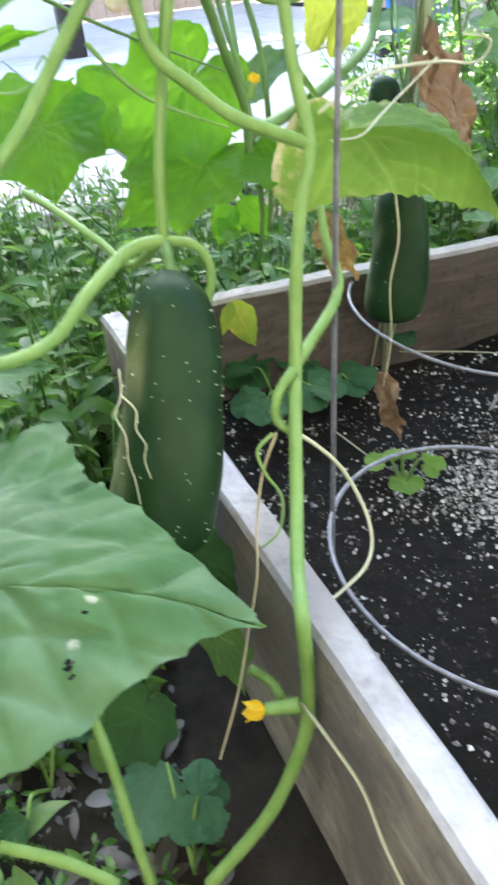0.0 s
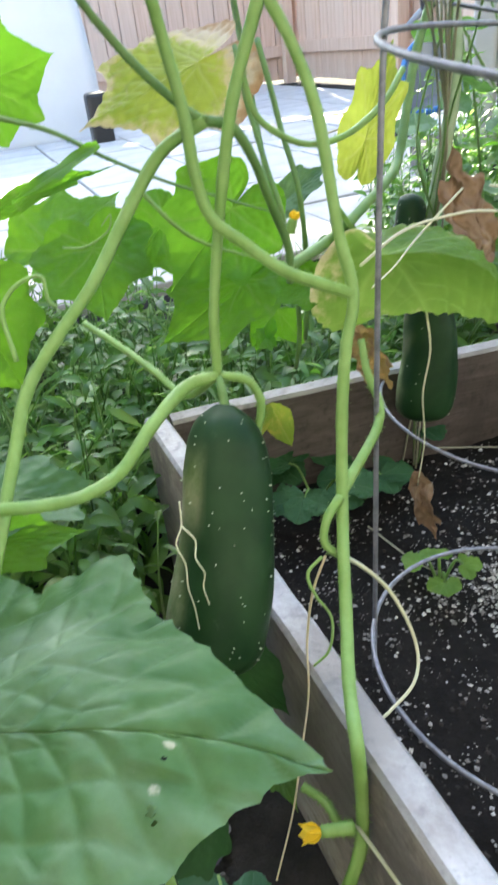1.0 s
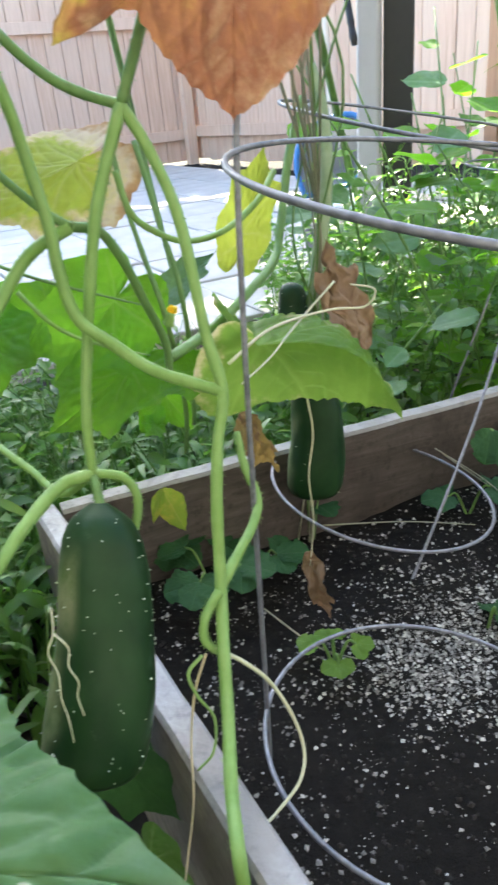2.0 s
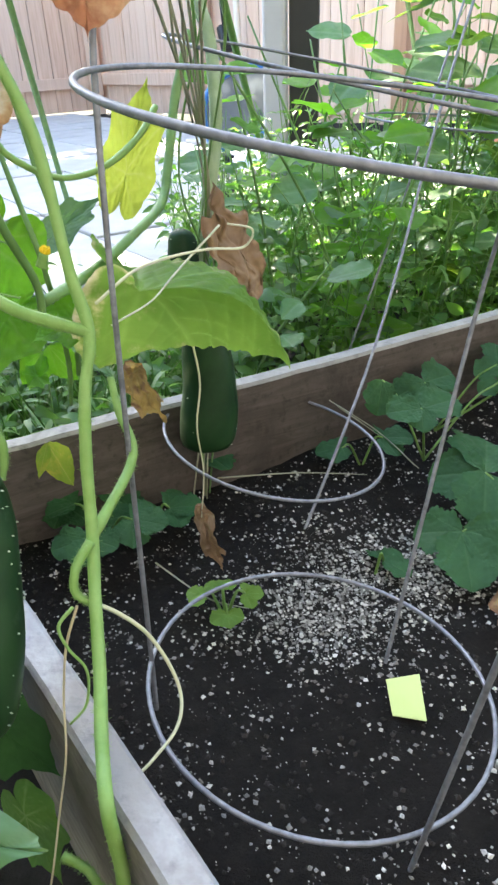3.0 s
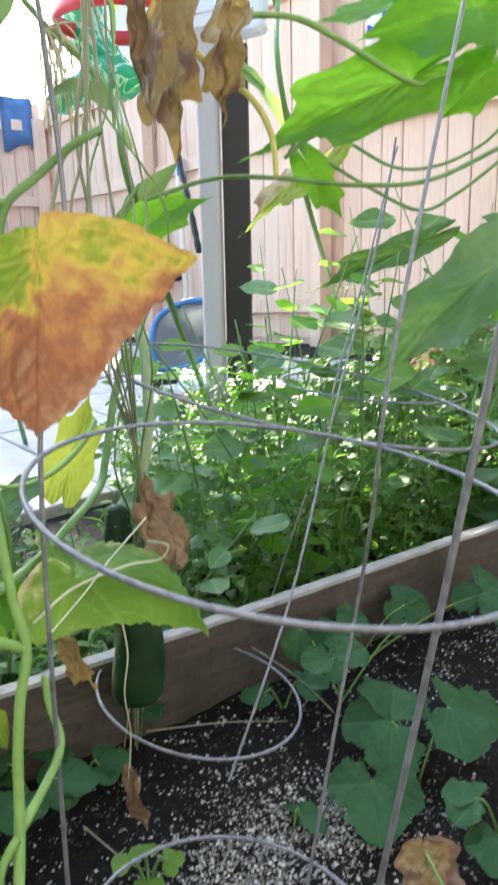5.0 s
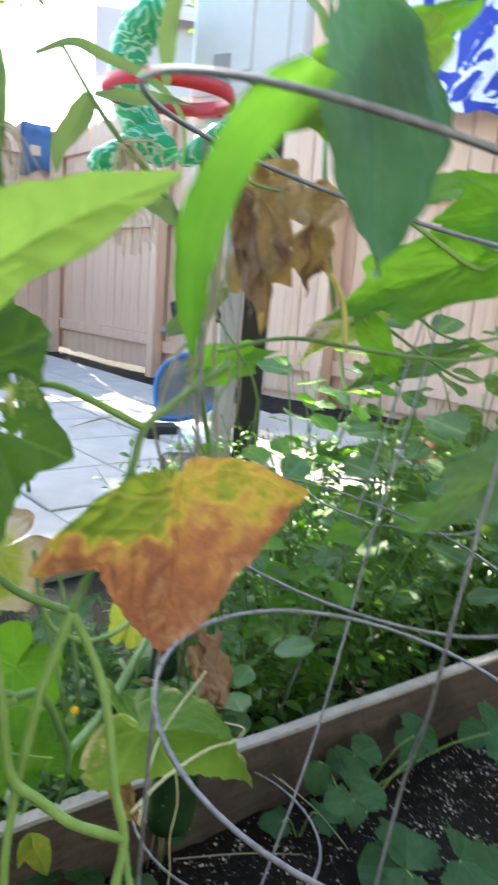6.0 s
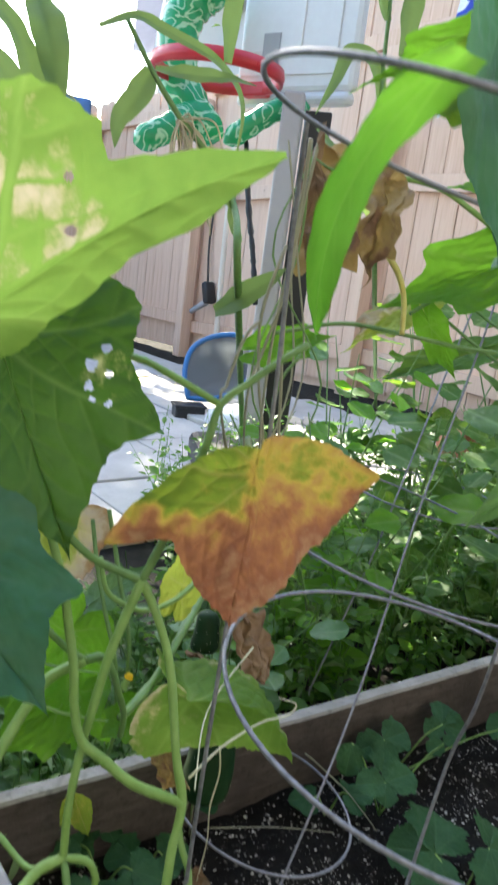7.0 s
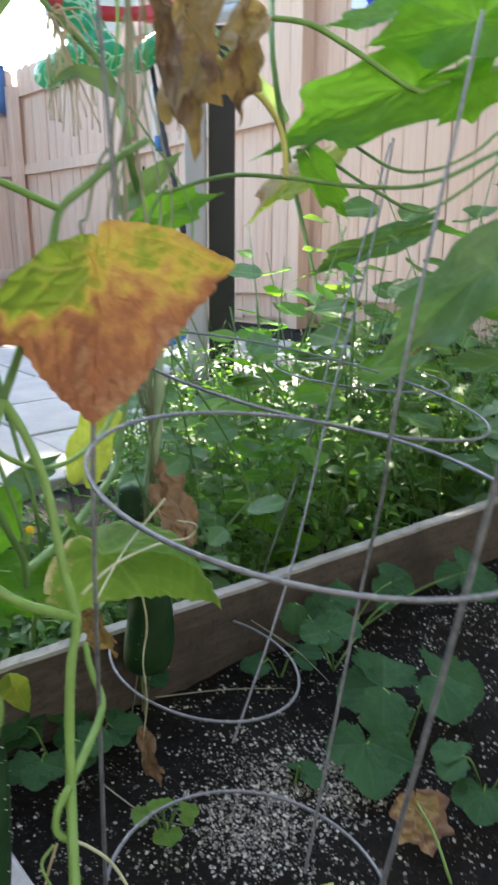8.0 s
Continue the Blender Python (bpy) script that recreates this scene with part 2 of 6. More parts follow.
k = Mat("cucumber_skin")
n = k.noise(24, 5)
st = k.noise(16, 4, 0.5, stretch=(1, 1, 0.12))
col = k.mix(k.ramp(n, (0.35, 0.0), (0.7, 1.0)), (0.008, 0.030, 0.010), (0.018, 0.052, 0.018))
col = k.mix(k.ramp(st, (0.5, 0.0), (0.75, 0.5)), col, (0.036, 0.085, 0.03))
col = k.mix(k.attr("pale"), col, k.ramp(k.noise(55, 5, 0.7), (0.3, (0.10, 0.15, 0.05)), (0.55, (0.24, 0.27, 0.15)), (0.75, (0.36, 0.31, 0.22))))
col = k.mix(k.ramp(k.noise(38, 6, 0.75), (0.62, 0.0), (0.78, 0.25)), col, (0.14, 0.20, 0.13))
M_CUKE = k.surface(col, k.ramp(n, (0.3, 0.36), (0.7, 0.55)), 0, k.noise(90, 3), 0.25, 0.001, 0.2).m
k = Mat("cucumber_spine")
M_SPINE = k.surface((0.46, 0.52, 0.42), 0.6).m
k = Mat("flower_petal")
M_PETAL = k.surface(k.mix(k.noise(200, 3), (0.85, 0.55, 0.02), (0.9, 0.7, 0.08)), 0.6).thin((0.95, 0.7, 0.05), 0.35).m


def plain(name, color, rough=0.5, metal=0.0, vary=0.15, scale=30.0):
    k = Mat(name)
    n = k.noise(scale, 5)
    col = k.mix(k.math('MULTIPLY', n, 2 * vary), color, tuple(0.6 * c for c in color))
    return k.surface(col, k.ramp(n, (0.3, max(0.05, rough - 0.08)), (0.7, min(1, rough + 0.08))), metal, n, 0.1, 0.001).m


M_NOTE = plain("yellow_card", (0.50, 0.60, 0.22), 0.55, vary=0.1)
M_RED = plain("red_rim_plastic", (0.62, 0.03, 0.05), 0.35)
M_WHITE = plain("white_plastic", (0.72, 0.74, 0.77), 0.4)
M_GREY = plain("grey_plastic", (0.34, 0.35, 0.38), 0.45)
M_BLACK = plain("black_plastic", (0.02, 0.02, 0.022), 0.45)
M_BLUE = plain("blue_plastic", (0.03, 0.16, 0.42), 0.4)
M_TERRA = plain("terracotta", (0.45, 0.20, 0.12), 0.8)
M_POLE = plain("painted_pole", (0.48, 0.46, 0.48), 0.5)
M_STICK = plain("white_broomstick", (0.72, 0.66, 0.58), 0.6)
k = Mat("inflatable_vinyl")
sw = k.ramp(k.noise(8, 1.0, 0.4, distortion=2.6), (0.43, 0.0), (0.46, 0.85), (0.51, 0.85), (0.54, 0.0))
M_TOY = k.surface(k.mix(sw, (0.02, 0.34, 0.13), (0.42, 0.74, 0.50)), 0.25).m
k = Mat("net_mesh")
M_NET = k.surface(k.mix(k.noise(300, 2), (0.09, 0.11, 0.13), (0.13, 0.15, 0.18)), 0.7).thin((0.3, 0.34, 0.38), 0.15).m
k = Mat("towel_cloth")
n = k.noise(7, 3, 0.5, distortion=1.0)
M_TOWEL = k.surface(k.ramp(n, (0.46, (0.02, 0.05, 0.36)), (0.5, (0.03, 0.07, 0.42)), (0.53, (0.72, 0.75, 0.8)), (0.62, (0.66, 0.7, 0.78))), 0.8, 0, k.noise(200, 2), 0.3, 0.002).m
# Siding of the added walls and eave, kept dark to cut bounced light.
M_BLOCKER_SIDING = plain("blocker_siding", (0.17, 0.165, 0.155), 0.8)
M_SIDING_PALE = plain("pale_siding", (0.6, 0.62, 0.66), 0.7)
M_ROOF = plain("roof_shingle", (0.40, 0.42, 0.50), 0.85, scale=12.0)
M_BARK = plain("tree_bark", (0.10, 0.075, 0.055), 0.9)
M_TARP = plain("grey_blue_tarpaulin", (0.66, 0.70, 0.74), 0.5, scale=9.0)
M_GREYSTALK = stem_material("weathered_stalk", (0.20, 0.21, 0.14), (0.32, 0.32, 0.24))
M_CLOTH = plain("faded_blue_cloth", (0.16, 0.30, 0.58), 0.8)
M_BAG = plain("white_bag", (0.75, 0.76, 0.78), 0.5)


# ---- building blocks ----
def mesh_of(bm, name, material, smooth=True):
    me = bpy.data.meshes.new(name)
    bm.to_mesh(me)
    bm.free()
    me.materials.append(material)
    if smooth:
        me.polygons.foreach_set("use_smooth", [True] * len(me.polygons))
    return me


def part(name, bm, material, parent=None, label="", smooth=True):
    """One mesh object, under a thing or a part where one is given."""
    ob = new(name, bm if isinstance(bm, bpy.types.Mesh) else mesh_of(bm, name, material, smooth))
    if parent is not None:
        ob.parent = parent
        ob.matrix_parent_inverse = parent.matrix_world.inverted()
    if label:
        tagged(ob, label)
    return ob


def thing(name, label, category, group="", kind="", at=(0, 0, 0)):
    ob = new(name)
    ob.empty_display_size = 0.02
    ob.matrix_world = Matrix.Translation(at)
    bpy.context.view_layer.update()
    return tagged(ob, label, category, group, kind)


def spline(points, steps=6):
    """A smooth line through the points."""
    p = [Vector(q) for q in points]
    if len(p) == 2:
        return [p[0].lerp(p[1], i / steps) for i in range(steps + 1)]
    p = [2 * p[0] - p[1]] + p + [2 * p[-1] - p[-2]]
    out = []
    for a, b, c, d in zip(p, p[1:], p[2:], p[3:]):
        for i in range(steps):
            t = i / steps
            out.append(0.5 * (2 * b + (c - a) * t + (2 * a - 5 * b + 4 * c - d) * t * t + (3 * b - a - 3 * c + d) * t ** 3))
    out.append(p[-2])
    return out


def tube(points, radius, bm=None, segs=8, steps=6, ribs=0.0, hairs=0, seed=0, closed=False, lump=0.0):
    """A round bar along the points; radius is a number or one for each end; ribs give a squarish, furrowed stem."""
    bm = bm or bmesh.new()
    rnd = random.Random(seed)
    line = spline(points, steps) if not closed else [Vector(q) for q in points]
    r0, r1 = radius if isinstance(radius, tuple) else (radius, radius)
    count = len(line)
    side = None
    rings = []
    for i, c in enumerate(line):
        if closed:
            d = (line[(i + 1) % count] - line[i - 1]).normalized()
        else:
            d = (line[min(i + 1, count - 1)] - line[max(i - 1, 0)]).normalized()
        if side is None:
            side = d.orthogonal().normalized()
        side = (side - side.dot(d) * d).normalized()
        up = d.cross(side)
        r = r0 + (r1 - r0) * i / max(1, count - 1)
        if lump:
            r *= 1 + lump * noise.noise(c * 60)
        ring = []
        for j in range(segs):
            a = 2 * math.pi * j / segs
            q = r * (1 + ribs * math.cos(4 * a))
            ring.append(bm.verts.new(c + q * (math.cos(a) * side + math.sin(a) * up)))
        rings.append(ring)
    pairs = list(zip(rings, rings[1:])) + ([(rings[-1], rings[0])] if closed else [])
    for a, b in pairs:
        for j in range(segs):
            bm.faces.new((a[j], a[(j + 1) % segs], b[(j + 1) % segs], b[j]))
    if not closed:
        bm.faces.new(rings[0][::-1])
        bm.faces.new(rings[-1])
    for _ in range(hairs):
        i = rnd.randrange(count - 1)
        j = rnd.randrange(segs)
        v = rings[i][j].co.lerp(rings[i + 1][j].co, rnd.random())
        out = (v - line[i].lerp(line[i + 1], 0.5))
        out = (out.normalized() + Vector((rnd.uniform(-.4, .4), rnd.uniform(-.4, .4), rnd.uniform(-.4, .4)))).normalized()
        w = out.orthogonal().normalized() * 0.00018
        x = out.cross(w)
        length = rnd.uniform(0.0012, 0.0028)
        t = bm.verts.new(v + out * length)
        b = [bm.verts.new(v + w), bm.verts.new(v - 0.5 * w + x), bm.verts.new(v - 0.5 * w - x)]
        for m in range(3):
            bm.faces.new((b[m], b[(m + 1) % 3], t))
    return bm


def box(size, at=(0, 0, 0), bevel=0.0, bm=None, turn=0.0):
    """A bevelled block, centred, turned about z by degrees."""
    bm = bm or bmesh.new()
    made = bmesh.ops.create_cube(bm, size=1.0, matrix=pose(*at, 0, 0, turn) @ Matrix.Diagonal((*size, 1)))
    if bevel:
        edges = list({e for v in made["verts"] for e in v.link_edges})
        bmesh.ops.bevel(bm, geom=edges, offset=bevel, segments=2, affect='EDGES', profile=0.5)
    return bm


PALM = [(0, 0.60), (0.08, 0.86), (0.17, 0.98), (0.26, 1.0), (0.34, 0.93), (0.41, 0.82), (0.50, 0.76), (0.57, 0.66), (0.68, 0.47), (0.80, 0.29), (0.90, 0.15), (0.96, 0.07), (1, 0.0)]
BROAD = [(0, 0.55), (0.07, 0.80), (0.18, 0.98), (0.30, 1.0), (0.40, 0.93), (0.52, 0.95), (0.63, 0.88), (0.74, 0.66), (0.85, 0.42), (0.93, 0.22), (1, 0.0)]
LANCE = [(0, 0.25), (0.12, 0.7), (0.3, 1.0), (0.5, 0.95), (0.7, 0.68), (0.85, 0.38), (1, 0.0)]
OVAL = [(0, 0.2), (0.15, 0.62), (0.35, 0.93), (0.55, 1.0), (0.75, 0.9), (0.9, 0.6), (1, 0.12)]
ROUND = [(0, 0.22), (0.08, 0.55), (0.22, 0.85), (0.42, 1.0), (0.62, 0.99), (0.80, 0.82), (0.92, 0.52), (1, 0.14)]
VEINS = (0, 38, 80, 122)


def along_profile(s, profile):
    for (p, r), (q, t) in zip(profile, profile[1:]):
        if s <= q:
            u = (s - p) / (q - p)
            u = u * u * (3 - 2 * u)
            return r + (t - r) * u
    return profile[-1][1]


def broad_leaf(length, left=0.7, right=0.7, droop=0.0, arch=0.0, folds=(8, 8), sag=0.0, wave=0.03, seed=0, rows=30, across=22, holes=(), aged=None,
               teeth=0.03, profile=PALM, crumple=0.0, back=0.26, tooth_count=14, pucker=1.0, skew=(0, 0), patchy=0.0, bend=0.0):
    """A leaf in its own frame: stalk at the origin, tip along +y, face up +z. left and right: the half widths over the length;
    folds: degrees by which each half is turned up from the midrib; arch lifts the middle; droop lets the tip fall; sag lets the rim hang."""
    rnd = random.Random(seed)
    ph = [rnd.uniform(0, 6.28) for _ in range(8)]
    off = Vector((rnd.uniform(-9, 9), rnd.uniform(-9, 9), rnd.uniform(-9, 9)))
    bm = bmesh.new()
    lv, la = bm.verts.layers.float.new("vein"), bm.verts.layers.float.new("age")

    def vein_at(x, y):
        best = 0.0
        for va in VEINS:
            for sgn in ((1,) if va == 0 else (1, -1)):
                a = radians(va) * sgn
                along, off_line = x * math.sin(a) + y * math.cos(a), x * math.cos(a) - y * math.sin(a)
                off_line -= 0.10 * sgn * along * along if va else 0.0
                if along < 0:
                    continue
                w = 0.016 * max(0.2, 1 - along) + 0.004
                best = max(best, math.exp(-(off_line / w) ** 2))
                if abs(off_line) < 0.30:
                    s = (along - 0.7 * abs(off_line)) * 7.5 + (0.5 if off_line > 0 else 0) + 0.35 * math.sin(9 * along + ph[4])
                    f = abs(s - round(s)) / 7.5
                    best = max(best, 0.55 * math.exp(-(f / 0.011) ** 2) * max(0, 1 - abs(off_line) / 0.30))
        return best

    grid = []
    for i in range(rows + 1):
        s = i / rows
        row = []
        for j in range(2 * across + 1):
            c = (j - across) / across
            e = abs(c)
            side = right if c > 0 else left
            tooth = 1 + teeth * (abs((s * tooth_count + 0.4 * math.sin(5 * s + ph[0 if c > 0 else 5])) % 1.0 - 0.5) * 2 - 0.5 + 0.8 * math.sin(s * 17 + ph[1])) * e ** 3
            half = along_profile(s, profile) * side * tooth
            x = half * c
            y = s - back * (1 - s) ** 2 * (math.sin(math.pi * min(1, e * 0.9)) + 0.12 * e)
            y += (skew[1] if c > 0 else skew[0]) * e * (1 - s) ** 0.5
            nx = x / max(0.2, side) * 0.8
            v = vein_at(nx, y)
            n1 = noise.noise(Vector((nx * 3, y * 3, 0)) + off)
            n2 = noise.noise(Vector((nx * 9, y * 9, 3)) + off)
            n3 = noise.noise(Vector((nx * 21, y * 21, 7)) + off)
            fa = radians(folds[1] if c > 0 else folds[0])
            z = abs(x) * math.sin(fa) - sag * half * e ** 3
            px_ = x * math.cos(fa) + bend * 4 * s * (1 - s)
            relief = min(1.0, side / 0.5)
            z += wave * e * e * math.sin(s * 9 + ph[2 if c > 0 else 6] + c) + 0.05 * n1 * e * relief + relief * (pucker * (0.020 * n2 + 0.009 * n3) * (0.3 + 0.7 * e) * (1 - 0.7 * v) - 0.004 * v)
            z += crumple * (n2 + 0.35 * n3 + 0.9 * n1)
            z += arch * 4 * s * (1 - s) - droop * s * s
            vert = bm.verts.new((px_ * length, y * length, z * length))
            vert[lv] = v
            vert[la] = aged(nx, y, e) - patchy * v if aged else 0.0
            row.append(vert)
        grid.append(row)
    for i in range(rows):
        for j in range(2 * across):
            q = (grid[i][j], grid[i][j + 1], grid[i + 1][j + 1], grid[i + 1][j])
            cx, cy = sum(w.co.x for w in q) / 4 / length, sum(w.co.y for w in q) / 4 / length
            if any((cx - hx) ** 2 + (cy - hy) ** 2 < hr * hr * (1 + .7 * noise.noise(Vector((cx * 40, cy * 40, hr * 90)))) for hx, hy, hr in holes):
                continue
            bm.faces.new(q)
    bmesh.ops.remove_doubles(bm, verts=list(grid[-1]), dist=1e-4 * length + 1e-6)
    return bm


# outlines as (degrees from the tip, reach over the midrib's length); one flank, or both from -180 to 180
CUKE = [(0, 1.0), (4, 0.92), (10, 0.84), (20, 0.77), (30, 0.72), (38, 0.75), (46, 0.86), (51, 0.84), (58, 0.72), (67, 0.65), (76, 0.68), (86, 0.74), (95, 0.70), (110, 0.60), (130, 0.58), (150, 0.50), (168, 0.32), (180, 0.07)]
SHRIVELLED = [(0, 1.0), (7, 0.90), (16, 0.76), (26, 0.74), (36, 0.86), (44, 0.66), (60, 0.54), (78, 0.58), (100, 0.40), (130, 0.28), (160, 0.2), (180, 0.06)]


def palmate(length, outline=None, left=0.72, right=0.72, droop=0.0, arch=0.0, folds=(8, 8), sag=0.0, wave=0.03, seed=0, rings=40, spokes=130, holes=(), aged=None,
            teeth=0.012, crumple=0.0, pucker=1.0, patchy=0.0, bend=0.0, curl=0.0):
    """A lobed leaf in its own frame: stalk at the origin, tip along +y, face up +z, spread round the stalk along its palmate veins.
    Between the veins the blade is domed; folds, droop, arch, sag and curl give its hang."""
    rnd = random.Random(seed)
    ph = [rnd.uniform(0, 6.28) for _ in range(8)]
    off = Vector((rnd.uniform(-9, 9), rnd.uniform(-9, 9), rnd.uniform(-9, 9)))
    outline = outline or CUKE
    both = outline[0][0] < 0
    bm = bmesh.new()
    lv, la = bm.verts.layers.float.new("vein"), bm.verts.layers.float.new("age")
    ribs = [radians(a) for a in (0, 44, -44, 84, -84, 126, -126)]

    def reach(deg):
        a = deg if both else abs(deg)
        for (p, r), (q, t) in zip(outline, outline[1:]):
            if a <= q:
                return r + (t - r) * (a - p) / (q - p)
        return outline[-1][1]

    def blade(x, y):
        """How much of a vein is at x, y, and how far the blade is domed between the veins."""
        best, dome = 0.0, 1.0
        r, th = math.hypot(x, y), math.atan2(x, y)
        for rib in ribs:
            d = (th - rib + math.pi) % (2 * math.pi) - math.pi
            if abs(d) > 0.62:
                continue
            along, side = r * math.cos(d), r * math.sin(d) - 0.06 * math.sin(rib) * r * r
            w = 0.014 * max(0.25, 1 - along) + 0.003
            best = max(best, math.exp(-(side / w) ** 2))
            dome = min(dome, abs(side) / 0.05)
            u = (along - 0.75 * abs(side)) * 7.0 + (0.5 if side > 0 else 0.0) + 0.3 * math.sin(8 * along + ph[4])
            gap = abs(u - round(u)) / 7.0
            if abs(side) < 0.26:
                best = max(best, 0.5 * math.exp(-(gap / 0.009) ** 2) * (1 - abs(side) / 0.26))
            dome = min(dome, gap / 0.05)
        return best, min(1.0, dome)

    rows = []
    for i in range(rings + 1):
        f = (i / rings) ** 0.8
        row = []
        for j in range(spokes + 1):
            side = 2 * j / spokes - 1
            deg = math.copysign(179.5 * abs(side) ** 1.3, side)
            th = radians(deg)
            tooth = 1 + f ** 4 * (teeth * (abs((deg / 6.3 + 0.5 * math.sin(deg / 23 + ph[0])) % 1.0 - 0.35) * 2.6 - 0.7) + 1.6 * teeth * noise.noise(Vector((deg / 9, 0, 0)) + off))
            r = f * reach(deg) * tooth
            x, y = r * math.sin(th), r * math.cos(th)
            warp = Vector((x * 5, y * 5, 17)) + off
            v, dome = blade(x + 0.035 * noise.noise(warp), y + 0.035 * noise.noise(warp + Vector((7, 3, 1))))
            if not both:
                x *= (right if x > 0 else left) / 0.72
            n1 = noise.noise(Vector((x * 3, y * 3, 0)) + off)
            n2 = noise.noise(Vector((x * 8, y * 8, 3)) + off)
            n3 = noise.noise(Vector((x * 20, y * 20, 7)) + off)
            fa = radians(folds[1] if x > 0 else folds[0])
            ax = math.sqrt(x * x + 0.0025) - 0.05
            u = min(1.0, max(0.0, y))
            z = ax * math.sin(fa) - sag * f ** 3 * r - curl * r * r
            z += wave * f * f * math.sin(th * 3.5 + ph[2]) + 0.05 * n1 * f + pucker * (0.020 * (dome ** 0.7) * (0.4 + 0.6 * f) + 0.012 * n2 * f + 0.004 * n3)
            z += crumple * (n2 + 0.45 * n3 + 0.9 * n1)
            z += arch * 4 * u * (1 - u) - droop * y * abs(y)
            px_ = math.copysign(ax, x) * math.cos(fa) + bend * 4 * u * (1 - u) + 1.2 * crumple * noise.noise(Vector((x * 6, y * 6, 11)) + off)
            vert = bm.verts.new((px_ * length, y * length, z * length))
            vert[lv] = v
            vert[la] = aged(x, y, f) - patchy * v if aged else 0.0
            row.append(vert)
        rows.append(row)
    for a, b in zip(rows, rows[1:]):
        for j in range(spokes):
            q = (a[j], a[j + 1], b[j + 1], b[j])
            if holes:
                cx, cy = sum(w.co.x for w in q) / 4 / length, sum(w.co.y for w in q) / 4 / length
                if any((cx - hx) ** 2 + (cy - hy) ** 2 < hr * hr * (1 + .7 * noise.noise(Vector((cx * 40, cy * 40, hr * 90)))) for hx, hy, hr in holes):
                    continue
            bm.faces.new(q)
    bmesh.ops.remove_doubles(bm, verts=rows[0], dist=1e-5)
    bmesh.ops.recalc_face_normals(bm, faces=bm.faces[:])
    return bm


def facing(base, tip, normal):
    """The pose of a leaf: from base to tip along its y, its face towards normal."""
    y = (Vector(tip) - Vector(base)).normalized()
    z = Vector(normal)
    z = (z - z.dot(y) * y).normalized()
    x = y.cross(z)
    m = Matrix((x, y, z)).transposed().to_4x4()
    m.translation = Vector(base)
    return m


def leaf(parent, base, tip, normal, material, label="", name="leaf", **shape):
    length = (Vector(tip) - Vector(base)).length
    if shape.get("profile", PALM) in (PALM, BROAD):
        keep = {k_: v for k_, v in shape.items() if k_ not in ("profile", "rows", "across", "back", "skew", "tooth_count", "teeth")}
        rows = shape.get("rows", 30)
        bm = palmate(length, rings=max(10, rows // 2), spokes=max(72, min(300, 2 * rows)), **keep)
    else:
        bm = broad_leaf(length, **shape)
    bm.transform(facing(base, tip, normal))
    return part(name, bm, material, parent, label)


def small_leaf(bm, at, along, up, length, width, bend=0.25, lobed=False):
    """A little pointed leaf, folded along its midrib."""
    y = Vector(along).normalized()
    z = Vector(up)
    z = z - z.dot(y) * y
    z = z.normalized() if z.length > 1e-4 else y.orthogonal().normalized()
    x = y.cross(z)
    at = Vector(at)
    rows = [(0.0, 0.05, 0.0), (0.12, 0.52, 0.03), (0.28, 0.88, 0.055), (0.45, 1.0, 0.04), (0.62, 0.90, 0.0), (0.78, 0.62, -0.25 * bend), (0.9, 0.30, -0.6 * bend), (1.0, 0.0, -bend)]
    last = None
    for s, w, h in rows:
        c = at + y * (s * length) + z * (h * length)
        if w == 0:
            cur = (bm.verts.new(c),)
        else:
            e = x * (0.5 * w * width)
            lift = z * (0.12 * w * width)
            cur = (bm.verts.new(c - e + lift), bm.verts.new(c), bm.verts.new(c + e + lift))
        if last:
            if len(cur) == 3:
                bm.faces.new((last[0], last[1], cur[1], cur[0]))
                bm.faces.new((last[1], last[2], cur[2], cur[1]))
            else:
                bm.faces.new((last[0], last[1], cur[0]))
                bm.faces.new((last[1], last[2], cur[0]))
        last = cur


def weeds(spots, seed, leaf_size=(0.02, 0.05), height=(0.08, 0.25), leaves=10, lean=0.5, slim=0.5, stem=True):
    """Many little weeds: a bent stalk each, with leaves along it. spots: places of their feet."""
    rnd = random.Random(seed)
    bm = bmesh.new()
    for s in spots:
        h = rnd.uniform(*height)
        a = rnd.uniform(0, 6.28)
        tip = Vector((math.cos(a), math.sin(a), 0)) * h * rnd.uniform(0, lean)
        foot = Vector(s)
        line = [foot, foot + 0.25 * tip + Vector((0, 0, 0.55 * h)), foot + tip + Vector((0, 0, h))]
        pts = spline(line, 4)
        if stem:
            tube(line, (0.0018, 0.0008), bm, 4, 4)
        for i in range(leaves):
            t = (i + rnd.random()) / leaves
            t = 0.15 + 0.85 * t
            c = pts[min(len(pts) - 1, int(t * (len(pts) - 1)))]
            b = a + i * 2.4 + rnd.uniform(-.5, .5)
            d = Vector((math.cos(b), math.sin(b), rnd.uniform(-0.6, 0.6)))
            size = rnd.uniform(*leaf_size) * (1.15 - 0.5 * t)
            small_leaf(bm, c + 0.3 * size * d, d, (rnd.gauss(0, .5), rnd.gauss(-.15, .5), 1), size, size * rnd.uniform(slim * .8, slim * 1.3), rnd.uniform(0.05, 0.35))
    return bm


def scatter(n, seed, x0, x1, y0, y1, keep=None, z=None):
    rnd = random.Random(seed)
    out = []
    while len(out) < n:
        x, y = rnd.uniform(x0, x1), rnd.uniform(y0, y1)
        if keep is None or keep(x, y):
            out.append((x, y, z if z is not None else land(x, y)))
    return out


# ---- the ground ----
def smooth(a, b, x):
    u = min(1.0, max(0.0, (x - a) / (b - a)))
    return u * u * (3 - 2 * u)


